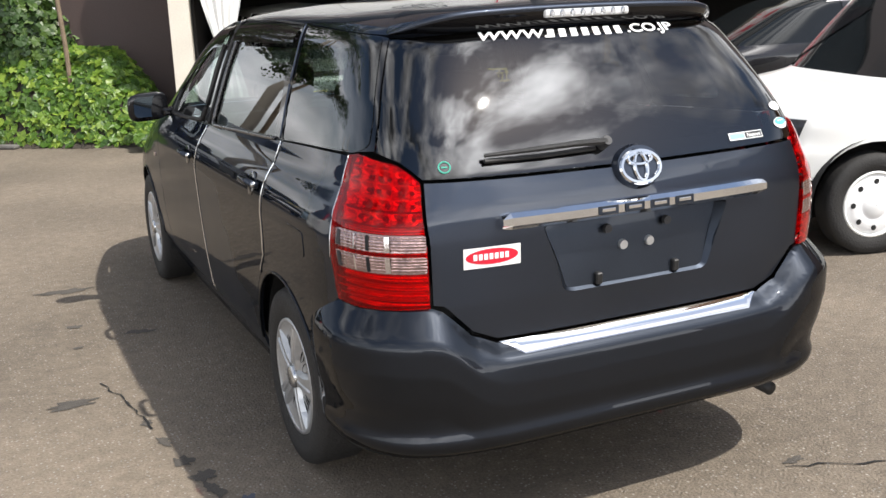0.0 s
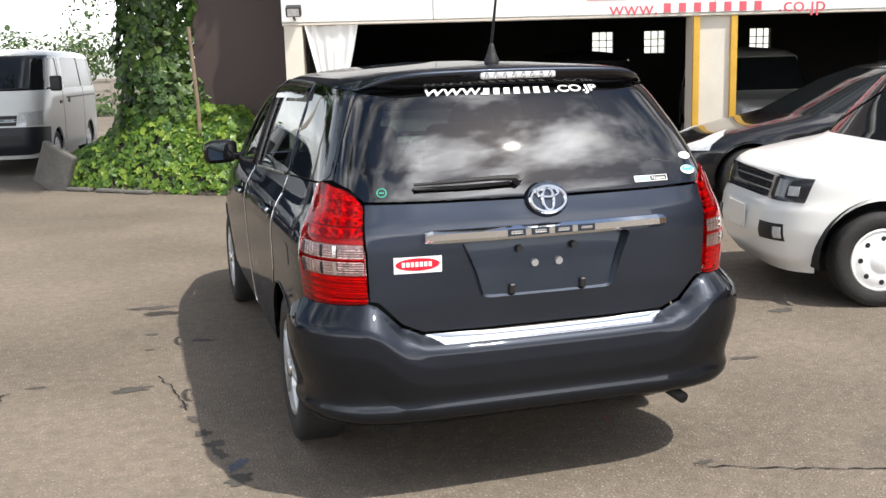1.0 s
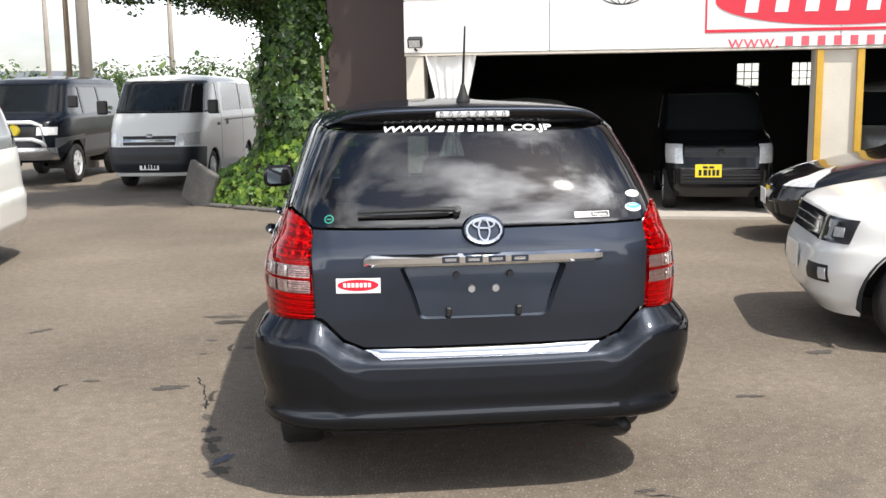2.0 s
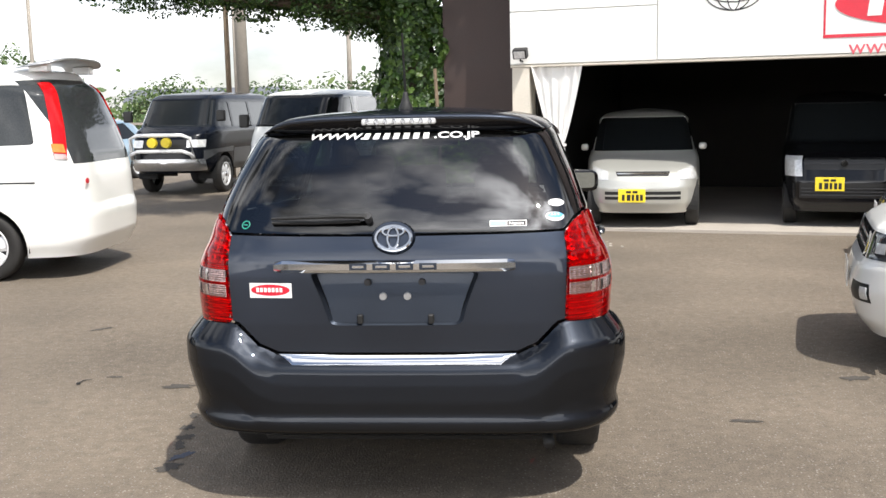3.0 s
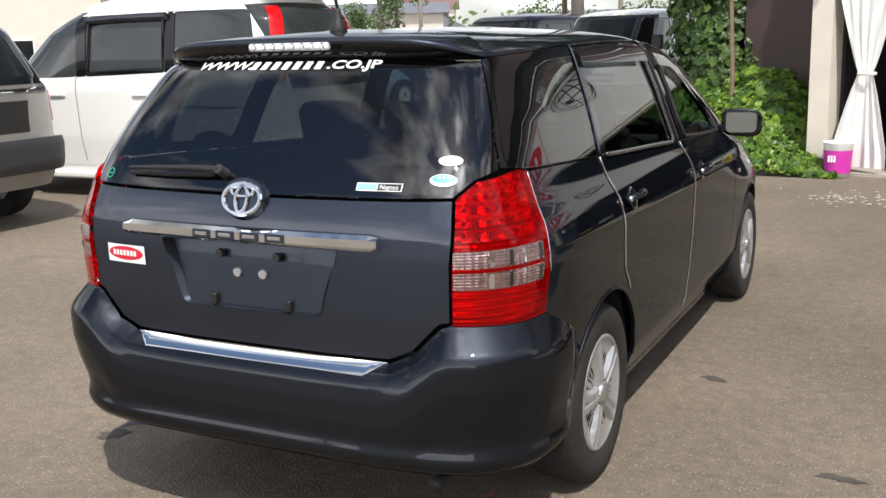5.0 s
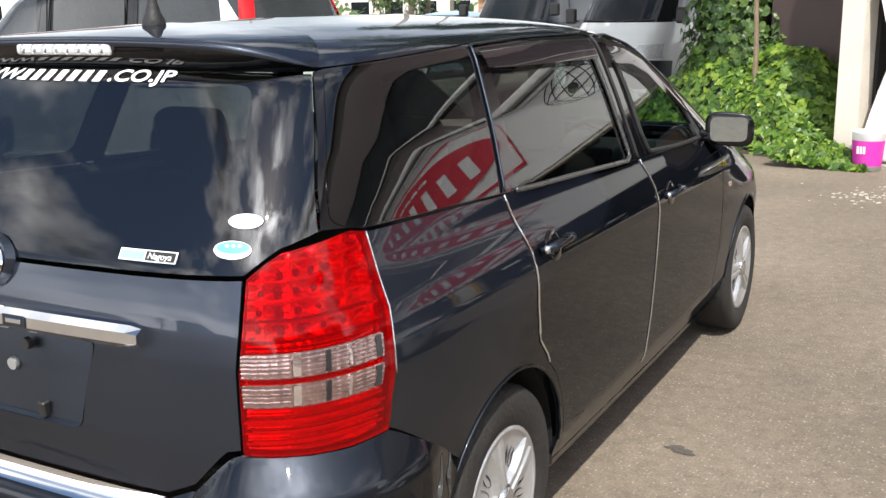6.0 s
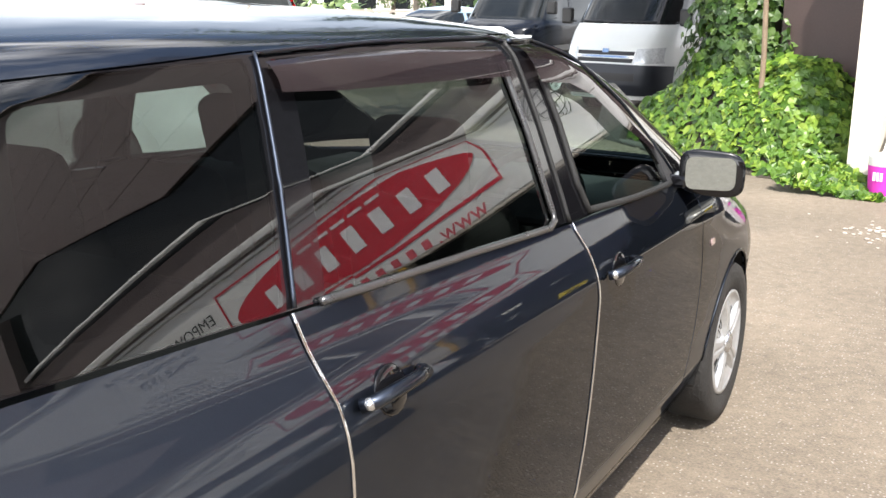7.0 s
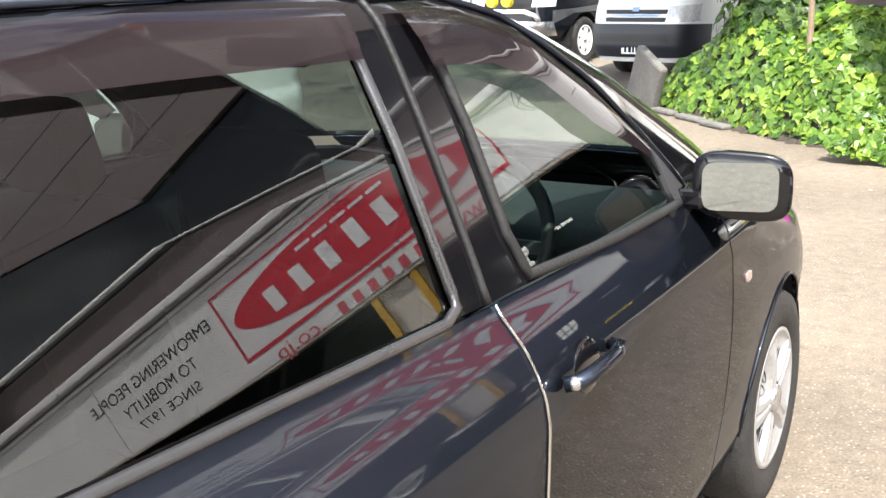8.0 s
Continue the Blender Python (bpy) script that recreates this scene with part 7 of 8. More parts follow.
def plate(c, shape, end, z, mat_, wide=0.33, high=0.165, bars=True, ink=None, aside=0.0):
    """A number plate, its figures as plain bars."""
    a, w = (shape.back if end == "R" else shape.front)(0.0, z)
    p, n = Vector(shape.at(a, w)) + Vector((aside, 0, 0)), Vector((0, -1 if end == "R" else 1, 0))
    t = Vector((0, 0, 1)).cross(n)
    m = Matrix.Translation(p + n * 0.02) @ Matrix((t, n.cross(t), n)).transposed().to_4x4()
    pl = part("number_plate", boxed(-wide / 2, wide / 2, -high / 2, high / 2, -0.008, 0.0, 0.003, 1, m), mat_, c)
    if bars:
        for x0, x1, y0, y1 in ((-0.12, -0.085, -0.06, 0.015), (-0.06, -0.015, -0.06, 0.015), (0.0, 0.03, -0.06, 0.015), (0.05, 0.085, -0.06, 0.015), (0.10, 0.135, -0.06, 0.015), (-0.07, -0.01, 0.032, 0.06), (0.01, 0.07, 0.032, 0.06)):
            part("plate_bar", boxed(x0, x1, y0, y1, 0.0005, 0.002, 0, 1, m), ink or M_INK, pl)
    return pl


CUBE = Shape(
    width=[(0.18, 0.77), (0.30, 0.80), (0.45, 0.825), (0.75, 0.835), (0.92, 0.825), (1.00, 0.805), (1.50, 0.735), (1.57, 0.68), (1.61, 0.52), (1.635, 0.28), (1.64, 0.02)],
    rear=[(0.18, 0.10), (0.35, 0.0), (0.6, 0.0), (1.0, 0.03), (1.5, 0.12), (1.6, 0.25), (1.64, 1.1)],
    nose=[(0.18, 3.60), (0.28, 3.69), (0.45, 3.73), (0.60, 3.70), (0.66, 3.66), (0.82, 3.62), (0.88, 3.52), (0.94, 3.20), (0.98, 2.95), (1.25, 2.68), (1.50, 2.42), (1.58, 2.2), (1.64, 1.75)],
    n_rear=[(0.18, 6), (1.64, 6)], n_nose=[(0.18, 5.0), (0.5, 5.5), (0.8, 6.0), (0.95, 5.5), (1.5, 6), (1.6, 4), (1.64, 3)], yc=1.2, yf=1.7, round_=0.06)
m_cube = pose(2.97, 1.82, 0, 0, 0, 74.5) @ Matrix.Translation((0.825, -3.08, 0))
cube = car("compact_car", "white boxy compact car with a dark grille and white steel wheels", m_cube, CUBE, M_WHITE, (0.64, 3.08), 0.30, "steel",
           [[(0.25, 1.02), (1.30, 1.0), (1.28, 1.47), (0.35, 1.48)], [(1.40, 1.0), (2.68, 0.985), (2.42, 1.40), (2.30, 1.47), (1.40, 1.47)]],
           [(0.70, 1.0), (0.68, 1.2), (0.62, 1.5)], [(0.66, 1.05), (0.60, 1.48)],
           [("grille", [("F", 0.0, 0.655), ("F", 0.40, 0.655), ("F", 0.40, 0.815), ("F", 0.0, 0.815)], M_SMOKE, 0.004), ("head_lamp", [("F", 0.41, 0.650), ("F", 0.69, 0.650), ("F", 0.71, 0.80), ("F", 0.41, 0.815)], M_SMOKE, 0.008),
            ("head_lamp_bulb", [("F", 0.60, 0.69), ("F", 0.66, 0.69), ("F", 0.66, 0.75), ("F", 0.60, 0.75)], M_HEADLAMP, 0.014),
            ("grille_bar", [("F", 0.0, 0.70), ("F", 0.40, 0.70), ("F", 0.40, 0.708), ("F", 0.0, 0.708)], M_STEEL, 0.010), ("grille_bar", [("F", 0.0, 0.755), ("F", 0.40, 0.755), ("F", 0.40, 0.763), ("F", 0.0, 0.763)], M_STEEL, 0.010),
            ("fog_lamp_recess", [("F", 0.40, 0.40), ("F", 0.62, 0.40), ("F", 0.62, 0.51), ("F", 0.40, 0.51)], M_INK, 0.003), ("fog_lamp", [("F", 0.56, 0.42), ("F", 0.61, 0.42), ("F", 0.61, 0.49), ("F", 0.56, 0.49)], M_HEADLAMP, 0.010),
            ("a_pillar", [("S", 2.72, 0.99), ("S", 2.86, 0.97), ("S", 2.62, 1.38), ("S", 2.5, 1.40)], M_BLACKPAINT, 0.004)],
           track=0.825, arch=0.37, seams=[[("S", 2.66, 0.95), ("S", 2.70, 0.6), ("S", 2.62, 0.3)], [("S", 1.35, 0.98), ("S", 1.35, 0.3)]], step=0.045)
plate(cube, CUBE, "F", 0.50, M_WHITE, bars=False)

SERENA = Shape(
    width=[(0.2, 0.78), (0.32, 0.82), (0.6, 0.845), (1.048, 0.845), (1.187, 0.83), (1.767, 0.735), (1.883, 0.68), (1.941, 0.56), (1.982, 0.32), (1.999, 0.02)],
    rear=[(0.2, 0.10), (0.36, 0.01), (0.6, 0.0), (0.68, 0.03), (0.932, 0.05), (1.141, 0.08), (1.396, 0.16), (1.767, 0.31), (1.906, 0.42), (1.976, 0.8), (1.999, 1.15)],
    nose=[(0.2, 4.40), (0.45, 4.52), (0.7, 4.50), (0.886, 4.36), (1.025, 4.0), (1.118, 3.78), (1.628, 3.14), (1.86, 2.80), (1.953, 2.4), (1.999, 1.9)],
    n_rear=[(0.2, 5.5), (1.164, 6.5), (1.7, 6), (1.82, 3)], n_nose=[(0.2, 5), (1.048, 5.5), (1.6, 6), (1.82, 3)], yc=1.3, yf=1.8, round_=0.06)
m_ser = pose(-3.62, 6.42, 0, 0, 0, 91.5) @ Matrix.Scale(1.05, 4)
serena = car("minivan", "white minivan with dark windows and a rear spoiler", m_ser, SERENA, M_WHITE, (0.95, 3.65), 0.315, "star",
             [[(0.44, 1.24), (1.38, 1.22), (1.38, 1.78), (0.58, 1.78)], [(1.46, 1.22), (2.46, 1.19), (2.46, 1.77), (1.46, 1.78)], [(2.56, 1.19), (3.66, 1.17), (3.33, 1.48), (2.95, 1.72), (2.56, 1.76)]],
             [(0.72, 1.14), (0.66, 1.81)], [(0.70, 1.06), (0.71, 1.30), (0.64, 1.82), (0.4, 1.835)],
             [("tail_lamp", [("S", 0.18, 1.12), ("S", 0.275, 1.13), ("S", 0.470, 1.79), ("S", 0.405, 1.80)], M_LENS_RED, 0.010), ("indicator", [("S", 0.190, 1.16), ("S", 0.285, 1.17), ("S", 0.303, 1.245), ("S", 0.214, 1.235)], M_LENS_AMBER, 0.016),
              ("pillar", [("S", 1.372, 1.222), ("S", 1.468, 1.219), ("S", 1.468, 1.782), ("S", 1.372, 1.782)], M_BLACKPAINT, 0.002), ("pillar", [("S", 2.452, 1.192), ("S", 2.568, 1.188), ("S", 2.568, 1.764), ("S", 2.452, 1.772)], M_BLACKPAINT, 0.002),
              ("reversing_lamp", [("S", 0.175, 1.10), ("S", 0.272, 1.11), ("S", 0.285, 1.158), ("S", 0.190, 1.148)], M_LENS_CLEAR, 0.014)],
             track=0.832, arch=0.375, lower=(0.30, (1.36, 3.24), M_WHITE), seams=[[("S", 1.41, 1.76), ("S", 1.41, 0.45), ("S", 1.30, 0.36)], [("S", 2.50, 1.744), ("S", 2.52, 0.32)], [("S", 3.70, 1.071), ("S", 3.62, 0.758)]], step=0.05, glass=M_GLASS_VAN)
rail_ = [SERENA.at(*SERENA.side(y, 0.90)) for y in (0.45, 0.9, 1.38)]
for s_ in (-1, 1):
    part("door_rail", tube([(s_ * (p[0] + 0.001), p[1], p[2]) for p in rail_], 0.008, 6), M_INK, serena)
    pts = [SERENA.at(*SERENA.side(y, z)) + np.array([0.02, 0, 0]) for y, z in ((1.46, 1.735), (2.0, 1.735), (2.44, 1.72))]
    part("wind_deflector", tube([(s_ * p[0], p[1], p[2]) for p in pts], 0.035, 6), M_SMOKE, serena)
    sill_ = [SERENA.at(*SERENA.side(y, z)) + np.array([0.004, 0, 0]) for y, z in ((2.42, 1.70), (2.42, 1.225), (1.90, 1.24), (1.50, 1.255), (1.50, 1.74))]
    part("window_frame", tube([(s_ * p[0], p[1], p[2]) for p in sill_], 0.020, 6), M_BLACKPAINT, serena)
sp = bmesh.new()
rows_ = []
for i in range(17):
    x = -0.60 + 1.2 * i / 16
    k = abs(x) / 0.60
    rows_.append([sp.verts.new((x, y + 0.10 * k ** 3, z - 0.05 * k ** 4)) for y, z in ((0.60, 1.975), (0.40, 2.020), (0.24, 2.035), (0.22, 2.025), (0.24, 2.012), (0.40, 1.995))])
for a, b in zip(rows_, rows_[1:]):
    for j in range(6):
        sp.faces.new((a[j], a[(j + 1) % 6], b[(j + 1) % 6], b[j]))
sp.faces.new(rows_[0])
sp.faces.new(rows_[-1])
bmesh.ops.recalc_face_normals(sp, faces=sp.faces)
part("roof_spoiler", sp, M_SATIN, serena, smooth=True)
for s_ in (-1, 1):
    part("spoiler_foot", boxed(s_ * 0.5 - 0.05, s_ * 0.5 + 0.05, 0.38, 0.56, 1.90, 1.98, 0.01), M_WHITE, serena)
part("side_step", boxed(-0.86, 0.86, 1.36, 3.24, 0.19, 0.26, 0.02), M_WHITE, serena)
part("door_handle", boxed(-0.865, -0.838, 1.66, 1.86, 1.0, 1.03, 0.008), M_WHITE, serena)
part("door_handle", boxed(-0.865, -0.838, 2.72, 2.92, 1.0, 1.03, 0.008), M_WHITE, serena)
part("rear_sticker", disc(0.026, 0.004, Matrix.Translation((-0.62, 0.05, 0.90)) @ Matrix.Rotation(math.pi / 2, 4, "X"), 20, 1.6), M_REDVINYL, serena)

SUV = Shape(
    width=[(0.30, 0.76), (0.45, 0.81), (0.80, 0.835), (1.02, 0.825), (1.10, 0.80), (1.52, 0.69), (1.60, 0.62), (1.65, 0.4), (1.67, 0.02)],
    rear=[(0.30, 0.10), (0.50, 0.04), (0.64, 0.04), (0.70, 0.08), (1.05, 0.10), (1.15, 0.14), (1.5, 0.38), (1.6, 0.55), (1.67, 1.2)],
    nose=[(0.30, 4.35), (0.6, 4.45), (0.85, 4.35), (1.0, 3.6), (1.1, 3.2), (1.5, 2.6), (1.6, 2.3), (1.67, 1.8)],
    n_rear=[(0.3, 5), (1.67, 5)], n_nose=[(0.3, 5), (1.67, 5)], yc=1.3, yf=1.7)
m_suv = pose(-5.25, 3.58, 0, 0, 0, 90) @ Matrix.Scale(1.13, 4)
suv = car("estate_car", "silver grey estate car with a dark rear bumper", m_suv, SUV, M_GREYPAINT, (0.85, 3.45), 0.33, "star",
          [[(0.62, 1.12), (1.45, 1.10), (1.45, 1.48), (0.80, 1.48)], [(1.55, 1.10), (2.9, 1.08), (2.5, 1.45), (1.55, 1.48)]], [(0.66, 1.10), (0.58, 1.5)], [(0.70, 1.10), (0.60, 1.53)],
          [("tail_lamp", [("R", 0.72, 0.80), ("S", 0.26, 0.80), ("S", 0.28, 1.04), ("R", 0.72, 1.04)], M_LENS_RED, 0.010), ("rear_bumper", [("R", 0.0, 0.45), ("R", 0.6, 0.45), ("S", 0.4, 0.46), ("S", 0.40, 0.66), ("R", 0.6, 0.665), ("R", 0.0, 0.665)], M_PLASTIC, 0.055),
           ("plate_recess", [("R", 0.0, 0.74), ("R", 0.36, 0.74), ("R", 0.38, 0.98), ("R", 0.0, 0.98)], M_INK, 0.003), ("bumper_end", [("S", 0.30, 0.46), ("S", 0.62, 0.46), ("S", 0.62, 0.655), ("S", 0.30, 0.655)], M_STEEL, 0.050), ("tailgate_trim", [("R", 0.0, 1.045), ("R", 0.62, 1.045), ("R", 0.62, 1.07), ("R", 0.0, 1.07)], M_CHROME, 0.008)], step=0.05)

HIACE = Shape(
    width=[(0.24, 0.80), (0.40, 0.83), (0.8, 0.847), (1.20, 0.847), (1.30, 0.835), (1.84, 0.765), (1.91, 0.70), (1.95, 0.50), (1.98, 0.02)],
    rear=[(0.24, 0.10), (0.5, 0.0), (1.2, 0.03), (1.8, 0.15), (1.9, 0.25), (1.98, 1.2)],
    nose=[(0.24, 4.60), (0.45, 4.70), (0.62, 4.70), (0.80, 4.66), (1.00, 4.59), (1.18, 4.46), (1.28, 4.36), (1.86, 3.90), (1.92, 3.6), (1.955, 3.1), (1.98, 2.5)],
    n_rear=[(0.24, 7), (1.98, 6)], n_nose=[(0.24, 5.5), (1.2, 6.0), (1.8, 6.5), (1.98, 4)], yc=1.2, yf=2.4)
m_hi = pose(-3.58, 13.80, 0, 0, 0, 180) @ pose(0, 0, 0, 0, 0, -9.0) @ Matrix.Translation((0, -4.70, 0))
hiace = car("van", "cream white delivery van with a dark front bumper", m_hi, HIACE, M_WHITEVAN, (1.05, 3.62), 0.315, "steel",
            [[(0.30, 1.31), (1.50, 1.31), (1.50, 1.81), (0.38, 1.81)], [(1.56, 1.31), (2.98, 1.31), (2.84, 1.81), (1.56, 1.81)], [(3.20, 1.25), (4.02, 1.33), (3.86, 1.58), (3.66, 1.80), (3.20, 1.81)]],
            [(0.78, 1.30), (0.73, 1.85)], [(0.70, 1.30), (0.66, 1.84)],
            [("head_lamp", [("F", 0.46, 0.76), ("F", 0.78, 0.77), ("S", 4.34, 0.80), ("S", 4.30, 0.97), ("F", 0.78, 0.985), ("F", 0.48, 0.965)], M_HEADLAMP, 0.006), ("grille", [("F", 0.0, 0.77), ("F", 0.44, 0.77), ("F", 0.45, 0.825), ("F", 0.0, 0.825)], M_INK, 0.004),
             ("grille", [("F", 0.0, 0.87), ("F", 0.45, 0.87), ("F", 0.46, 0.925), ("F", 0.0, 0.925)], M_INK, 0.004), ("grille_bar", [("F", 0.0, 0.832), ("F", 0.45, 0.832), ("F", 0.455, 0.862), ("F", 0.0, 0.862)], M_CHROME, 0.012),
             ("badge", [("F", 0.0, 0.90), ("F", 0.05, 0.90), ("F", 0.05, 0.955), ("F", 0.0, 0.955)], M_CHROME, 0.016), ("bumper_slot", [("F", 0.0, 0.52), ("F", 0.50, 0.52), ("F", 0.50, 0.62), ("F", 0.0, 0.62)], M_INK, 0.024),
             ("wiper", [("F", 0.05, 1.315), ("F", 0.60, 1.325), ("F", 0.60, 1.34), ("F", 0.05, 1.33)], M_INK, 0.012), ("side_trim", [("S", 0.30, 1.13), ("S", 2.9, 1.13), ("S", 2.9, 1.16), ("S", 0.30, 1.16)], M_LOWER, 0.006), ("door_handle", [("S", 2.66, 1.06), ("S", 2.78, 1.06), ("S", 2.78, 1.16), ("S", 2.66, 1.16)], M_INK, 0.012),
             ("door_handle", [("S", 3.24, 1.06), ("S", 3.40, 1.06), ("S", 3.40, 1.11), ("S", 3.24, 1.11)], M_INK, 0.012),
             ("front_bumper", [("F", 0.0, 0.32), ("F", 0.6, 0.32), ("S", 4.1, 0.36), ("S", 4.1, 0.72), ("F", 0.7, 0.74), ("F", 0.0, 0.745)], M_NAVYPLASTIC, 0.02)],
            seams=[[("S", 3.10, 1.82), ("S", 3.10, 0.4)], [("S", 1.53, 1.80), ("S", 1.53, 0.4)]], step=0.06)
plate(hiace, HIACE, "F", 0.44, M_STICKER, ink=M_NAVY)
for s_ in (-1, 1):
    part("door_mirror", boxed(s_ * 0.97 - 0.09, s_ * 0.97 + 0.09, 4.06, 4.16, 1.28, 1.52, 0.03), M_INK, hiace)
    part("mirror_arm", tube([(s_ * 0.82, 4.12, 1.32), (s_ * 0.95, 4.12, 1.34)], 0.015, 6), M_INK, hiace)

DELICA = Shape(
    width=[(0.42, 0.76), (0.55, 0.81), (0.95, 0.845), (1.22, 0.84), (1.30, 0.82), (1.84, 0.72), (1.93, 0.64), (1.98, 0.4), (2.0, 0.02)],
    rear=[(0.42, 0.08), (0.6, 0.0), (1.3, 0.03), (1.85, 0.15), (1.95, 0.3), (2.0, 1.2)],
    nose=[(0.42, 4.30), (0.60, 4.40), (0.95, 4.38), (1.15, 4.28), (1.24, 4.16), (1.30, 4.0), (1.84, 3.6), (1.93, 3.4), (2.0, 2.3)],
    n_rear=[(0.42, 7), (2.0, 6)], n_nose=[(0.42, 5.5), (1.3, 6), (1.9, 6.5), (2.0, 4)], yc=1.2, yf=2.3)
m_del = pose(-6.20, 15.2, 0, 0, 0, 180) @ pose(0, 0, 0, 0, 0, -6.0) @ Matrix.Translation((0, -4.4, 0))
delica = car("off_road_van", "dark navy off-road van with a white guard bar", m_del, DELICA, M_NAVY, (1.1, 3.40), 0.36, "star",
             [[(0.3, 1.32), (1.8, 1.30), (1.8, 1.78), (0.4, 1.78)], [(1.9, 1.30), (2.85, 1.28), (2.85, 1.78), (1.9, 1.78)], [(2.95, 1.28), (3.75, 1.28), (3.55, 1.6), (3.40, 1.76), (2.95, 1.78)]],
             [(0.74, 1.30), (0.68, 1.82)], [(0.70, 1.3), (0.64, 1.82)],
             [("head_lamp", [("F", 0.44, 0.92), ("F", 0.74, 0.92), ("F", 0.74, 1.06), ("F", 0.44, 1.06)], M_HEADLAMP, 0.008), ("grille", [("F", 0.0, 0.90), ("F", 0.42, 0.90), ("F", 0.42, 1.07), ("F", 0.0, 1.07)], M_INK, 0.004),
              ("lower_side", [("S", 1.5, 0.46), ("S", 2.95, 0.46), ("S", 2.95, 0.86), ("S", 1.5, 0.86)], M_LOWER, 0.004), ("fender_flare", [("S", 3.75, 0.80), ("S", 4.2, 0.66), ("S", 4.2, 0.86), ("S", 3.0, 0.90), ("S", 3.0, 0.80)], M_LOWER, 0.006),
              ("front_bumper", [("F", 0.0, 0.50), ("F", 0.7, 0.50), ("F", 0.7, 0.70), ("F", 0.0, 0.70)], M_STEEL, 0.05)],
             arch=0.44, track=0.83, step=0.06)
for dz in (0.0, 0.30):
    part("guard_bar", tube([(-0.62, 4.46, 0.72), (-0.60, 4.55, 0.80 + dz), (-0.45, 4.60, 0.86 + dz), (0.45, 4.60, 0.86 + dz), (0.60, 4.55, 0.80 + dz), (0.62, 4.46, 0.72)], 0.035, 10), M_STICKER, delica, smooth=True)
for x in (-0.14, 0.14):
    part("fog_lamp", disc(0.10, 0.07, Matrix.Translation((x, 4.60, 1.02)) @ Matrix.Rotation(-math.pi / 2, 4, "X"), 20), M_YELLOW, delica)
for s_ in (-1, 1):
    part("door_mirror", boxed(s_ * 0.96 - 0.09, s_ * 0.96 + 0.09, 3.82, 3.92, 1.40, 1.62, 0.03), M_INK, delica)

KEI = Shape(
    width=[(0.18, 0.66), (0.35, 0.72), (0.60, 0.735), (0.82, 0.73), (0.92, 0.70), (1.34, 0.60), (1.41, 0.52), (1.45, 0.34), (1.465, 0.02)],
    rear=[(0.18, 0.1), (0.5, 0.0), (0.9, 0.03), (1.3, 0.2), (1.4, 0.3), (1.465, 1.1)],
    nose=[(0.18, 3.30), (0.30, 3.37), (0.50, 3.39), (0.62, 3.34), (0.72, 3.24), (0.82, 2.96), (0.90, 2.68), (1.0, 2.52), (1.34, 2.02), (1.42, 1.8), (1.465, 1.5)],
    n_rear=[(0.18, 5), (1.465, 5)], n_nose=[(0.18, 5.0), (0.7, 5.0), (0.95, 6), (1.3, 6), (1.465, 3)], yc=1.0, yf=1.4)
m_kei = B @ Matrix.Translation((1.26, 0.0, 0.035)) @ pose(0, 0, 0, 0, 0, 188) @ Matrix.Translation((0, -3.39, 0))
kei = car("kei_car", "champagne silver small car parked in the garage mouth", m_kei, KEI, M_SILVER, (0.5, 2.85), 0.27, "star",
          [[(0.4, 0.95), (1.3, 0.93), (1.3, 1.32), (0.5, 1.32)], [(1.4, 0.93), (2.4, 0.92), (2.05, 1.22), (1.9, 1.31), (1.4, 1.32)]], [(0.64, 0.93), (0.54, 1.36)], [(0.6, 0.95), (0.52, 1.35)],
          [("head_lamp", [("F", 0.42, 0.60), ("F", 0.66, 0.60), ("S", 3.05, 0.72), ("F", 0.62, 0.755), ("F", 0.42, 0.70)], M_HEADLAMP, 0.006), ("grille", [("F", 0.0, 0.645), ("F", 0.31, 0.645), ("F", 0.33, 0.70), ("F", 0.0, 0.70)], M_INK, 0.003),
           ("grille_bar", [("F", 0.0, 0.667), ("F", 0.31, 0.667), ("F", 0.31, 0.679), ("F", 0.0, 0.679)], M_CHROME, 0.008), ("air_intake", [("F", 0.0, 0.36), ("F", 0.46, 0.36), ("F", 0.46, 0.46), ("F", 0.0, 0.46)], M_INK, 0.002),
           ("bumper_bar", [("F", 0.0, 0.40), ("F", 0.46, 0.40), ("F", 0.46, 0.42), ("F", 0.0, 0.42)], M_SILVER, 0.012)], step=0.05, track=0.695, arch=0.32)
plate(kei, KEI, "F", 0.41, M_YELLOW, aside=0.13)
for s_ in (-1, 1):
    part("door_mirror", boxed(s_ * 0.76 - 0.05, s_ * 0.76 + 0.05, 2.36, 2.44, 0.93, 1.02, 0.03), M_SILVER, kei)

WAGONR = Shape(
    width=[(0.18, 0.66), (0.35, 0.72), (0.70, 0.735), (0.92, 0.73), (1.0, 0.70), (1.50, 0.63), (1.58, 0.56), (1.63, 0.36), (1.65, 0.02)],
    rear=[(0.18, 0.1), (0.5, 0.0), (1.0, 0.02), (1.5, 0.1), (1.6, 0.2), (1.65, 1.1)],
    nose=[(0.18, 3.30), (0.30, 3.38), (0.55, 3.39), (0.82, 3.32), (0.90, 3.18), (0.97, 2.80), (1.02, 2.65), (1.50, 2.26), (1.58, 2.05), (1.65, 1.5)],
    n_rear=[(0.18, 6), (1.65, 5)], n_nose=[(0.18, 6.0), (0.95, 6), (1.5, 6), (1.65, 3)], yc=1.0, yf=1.4)
m_wr = B @ Matrix.Translation((3.58, 0.45, 0.035)) @ pose(0, 0, 0, 0, 0, 180) @ Matrix.Translation((0, -3.39, 0))
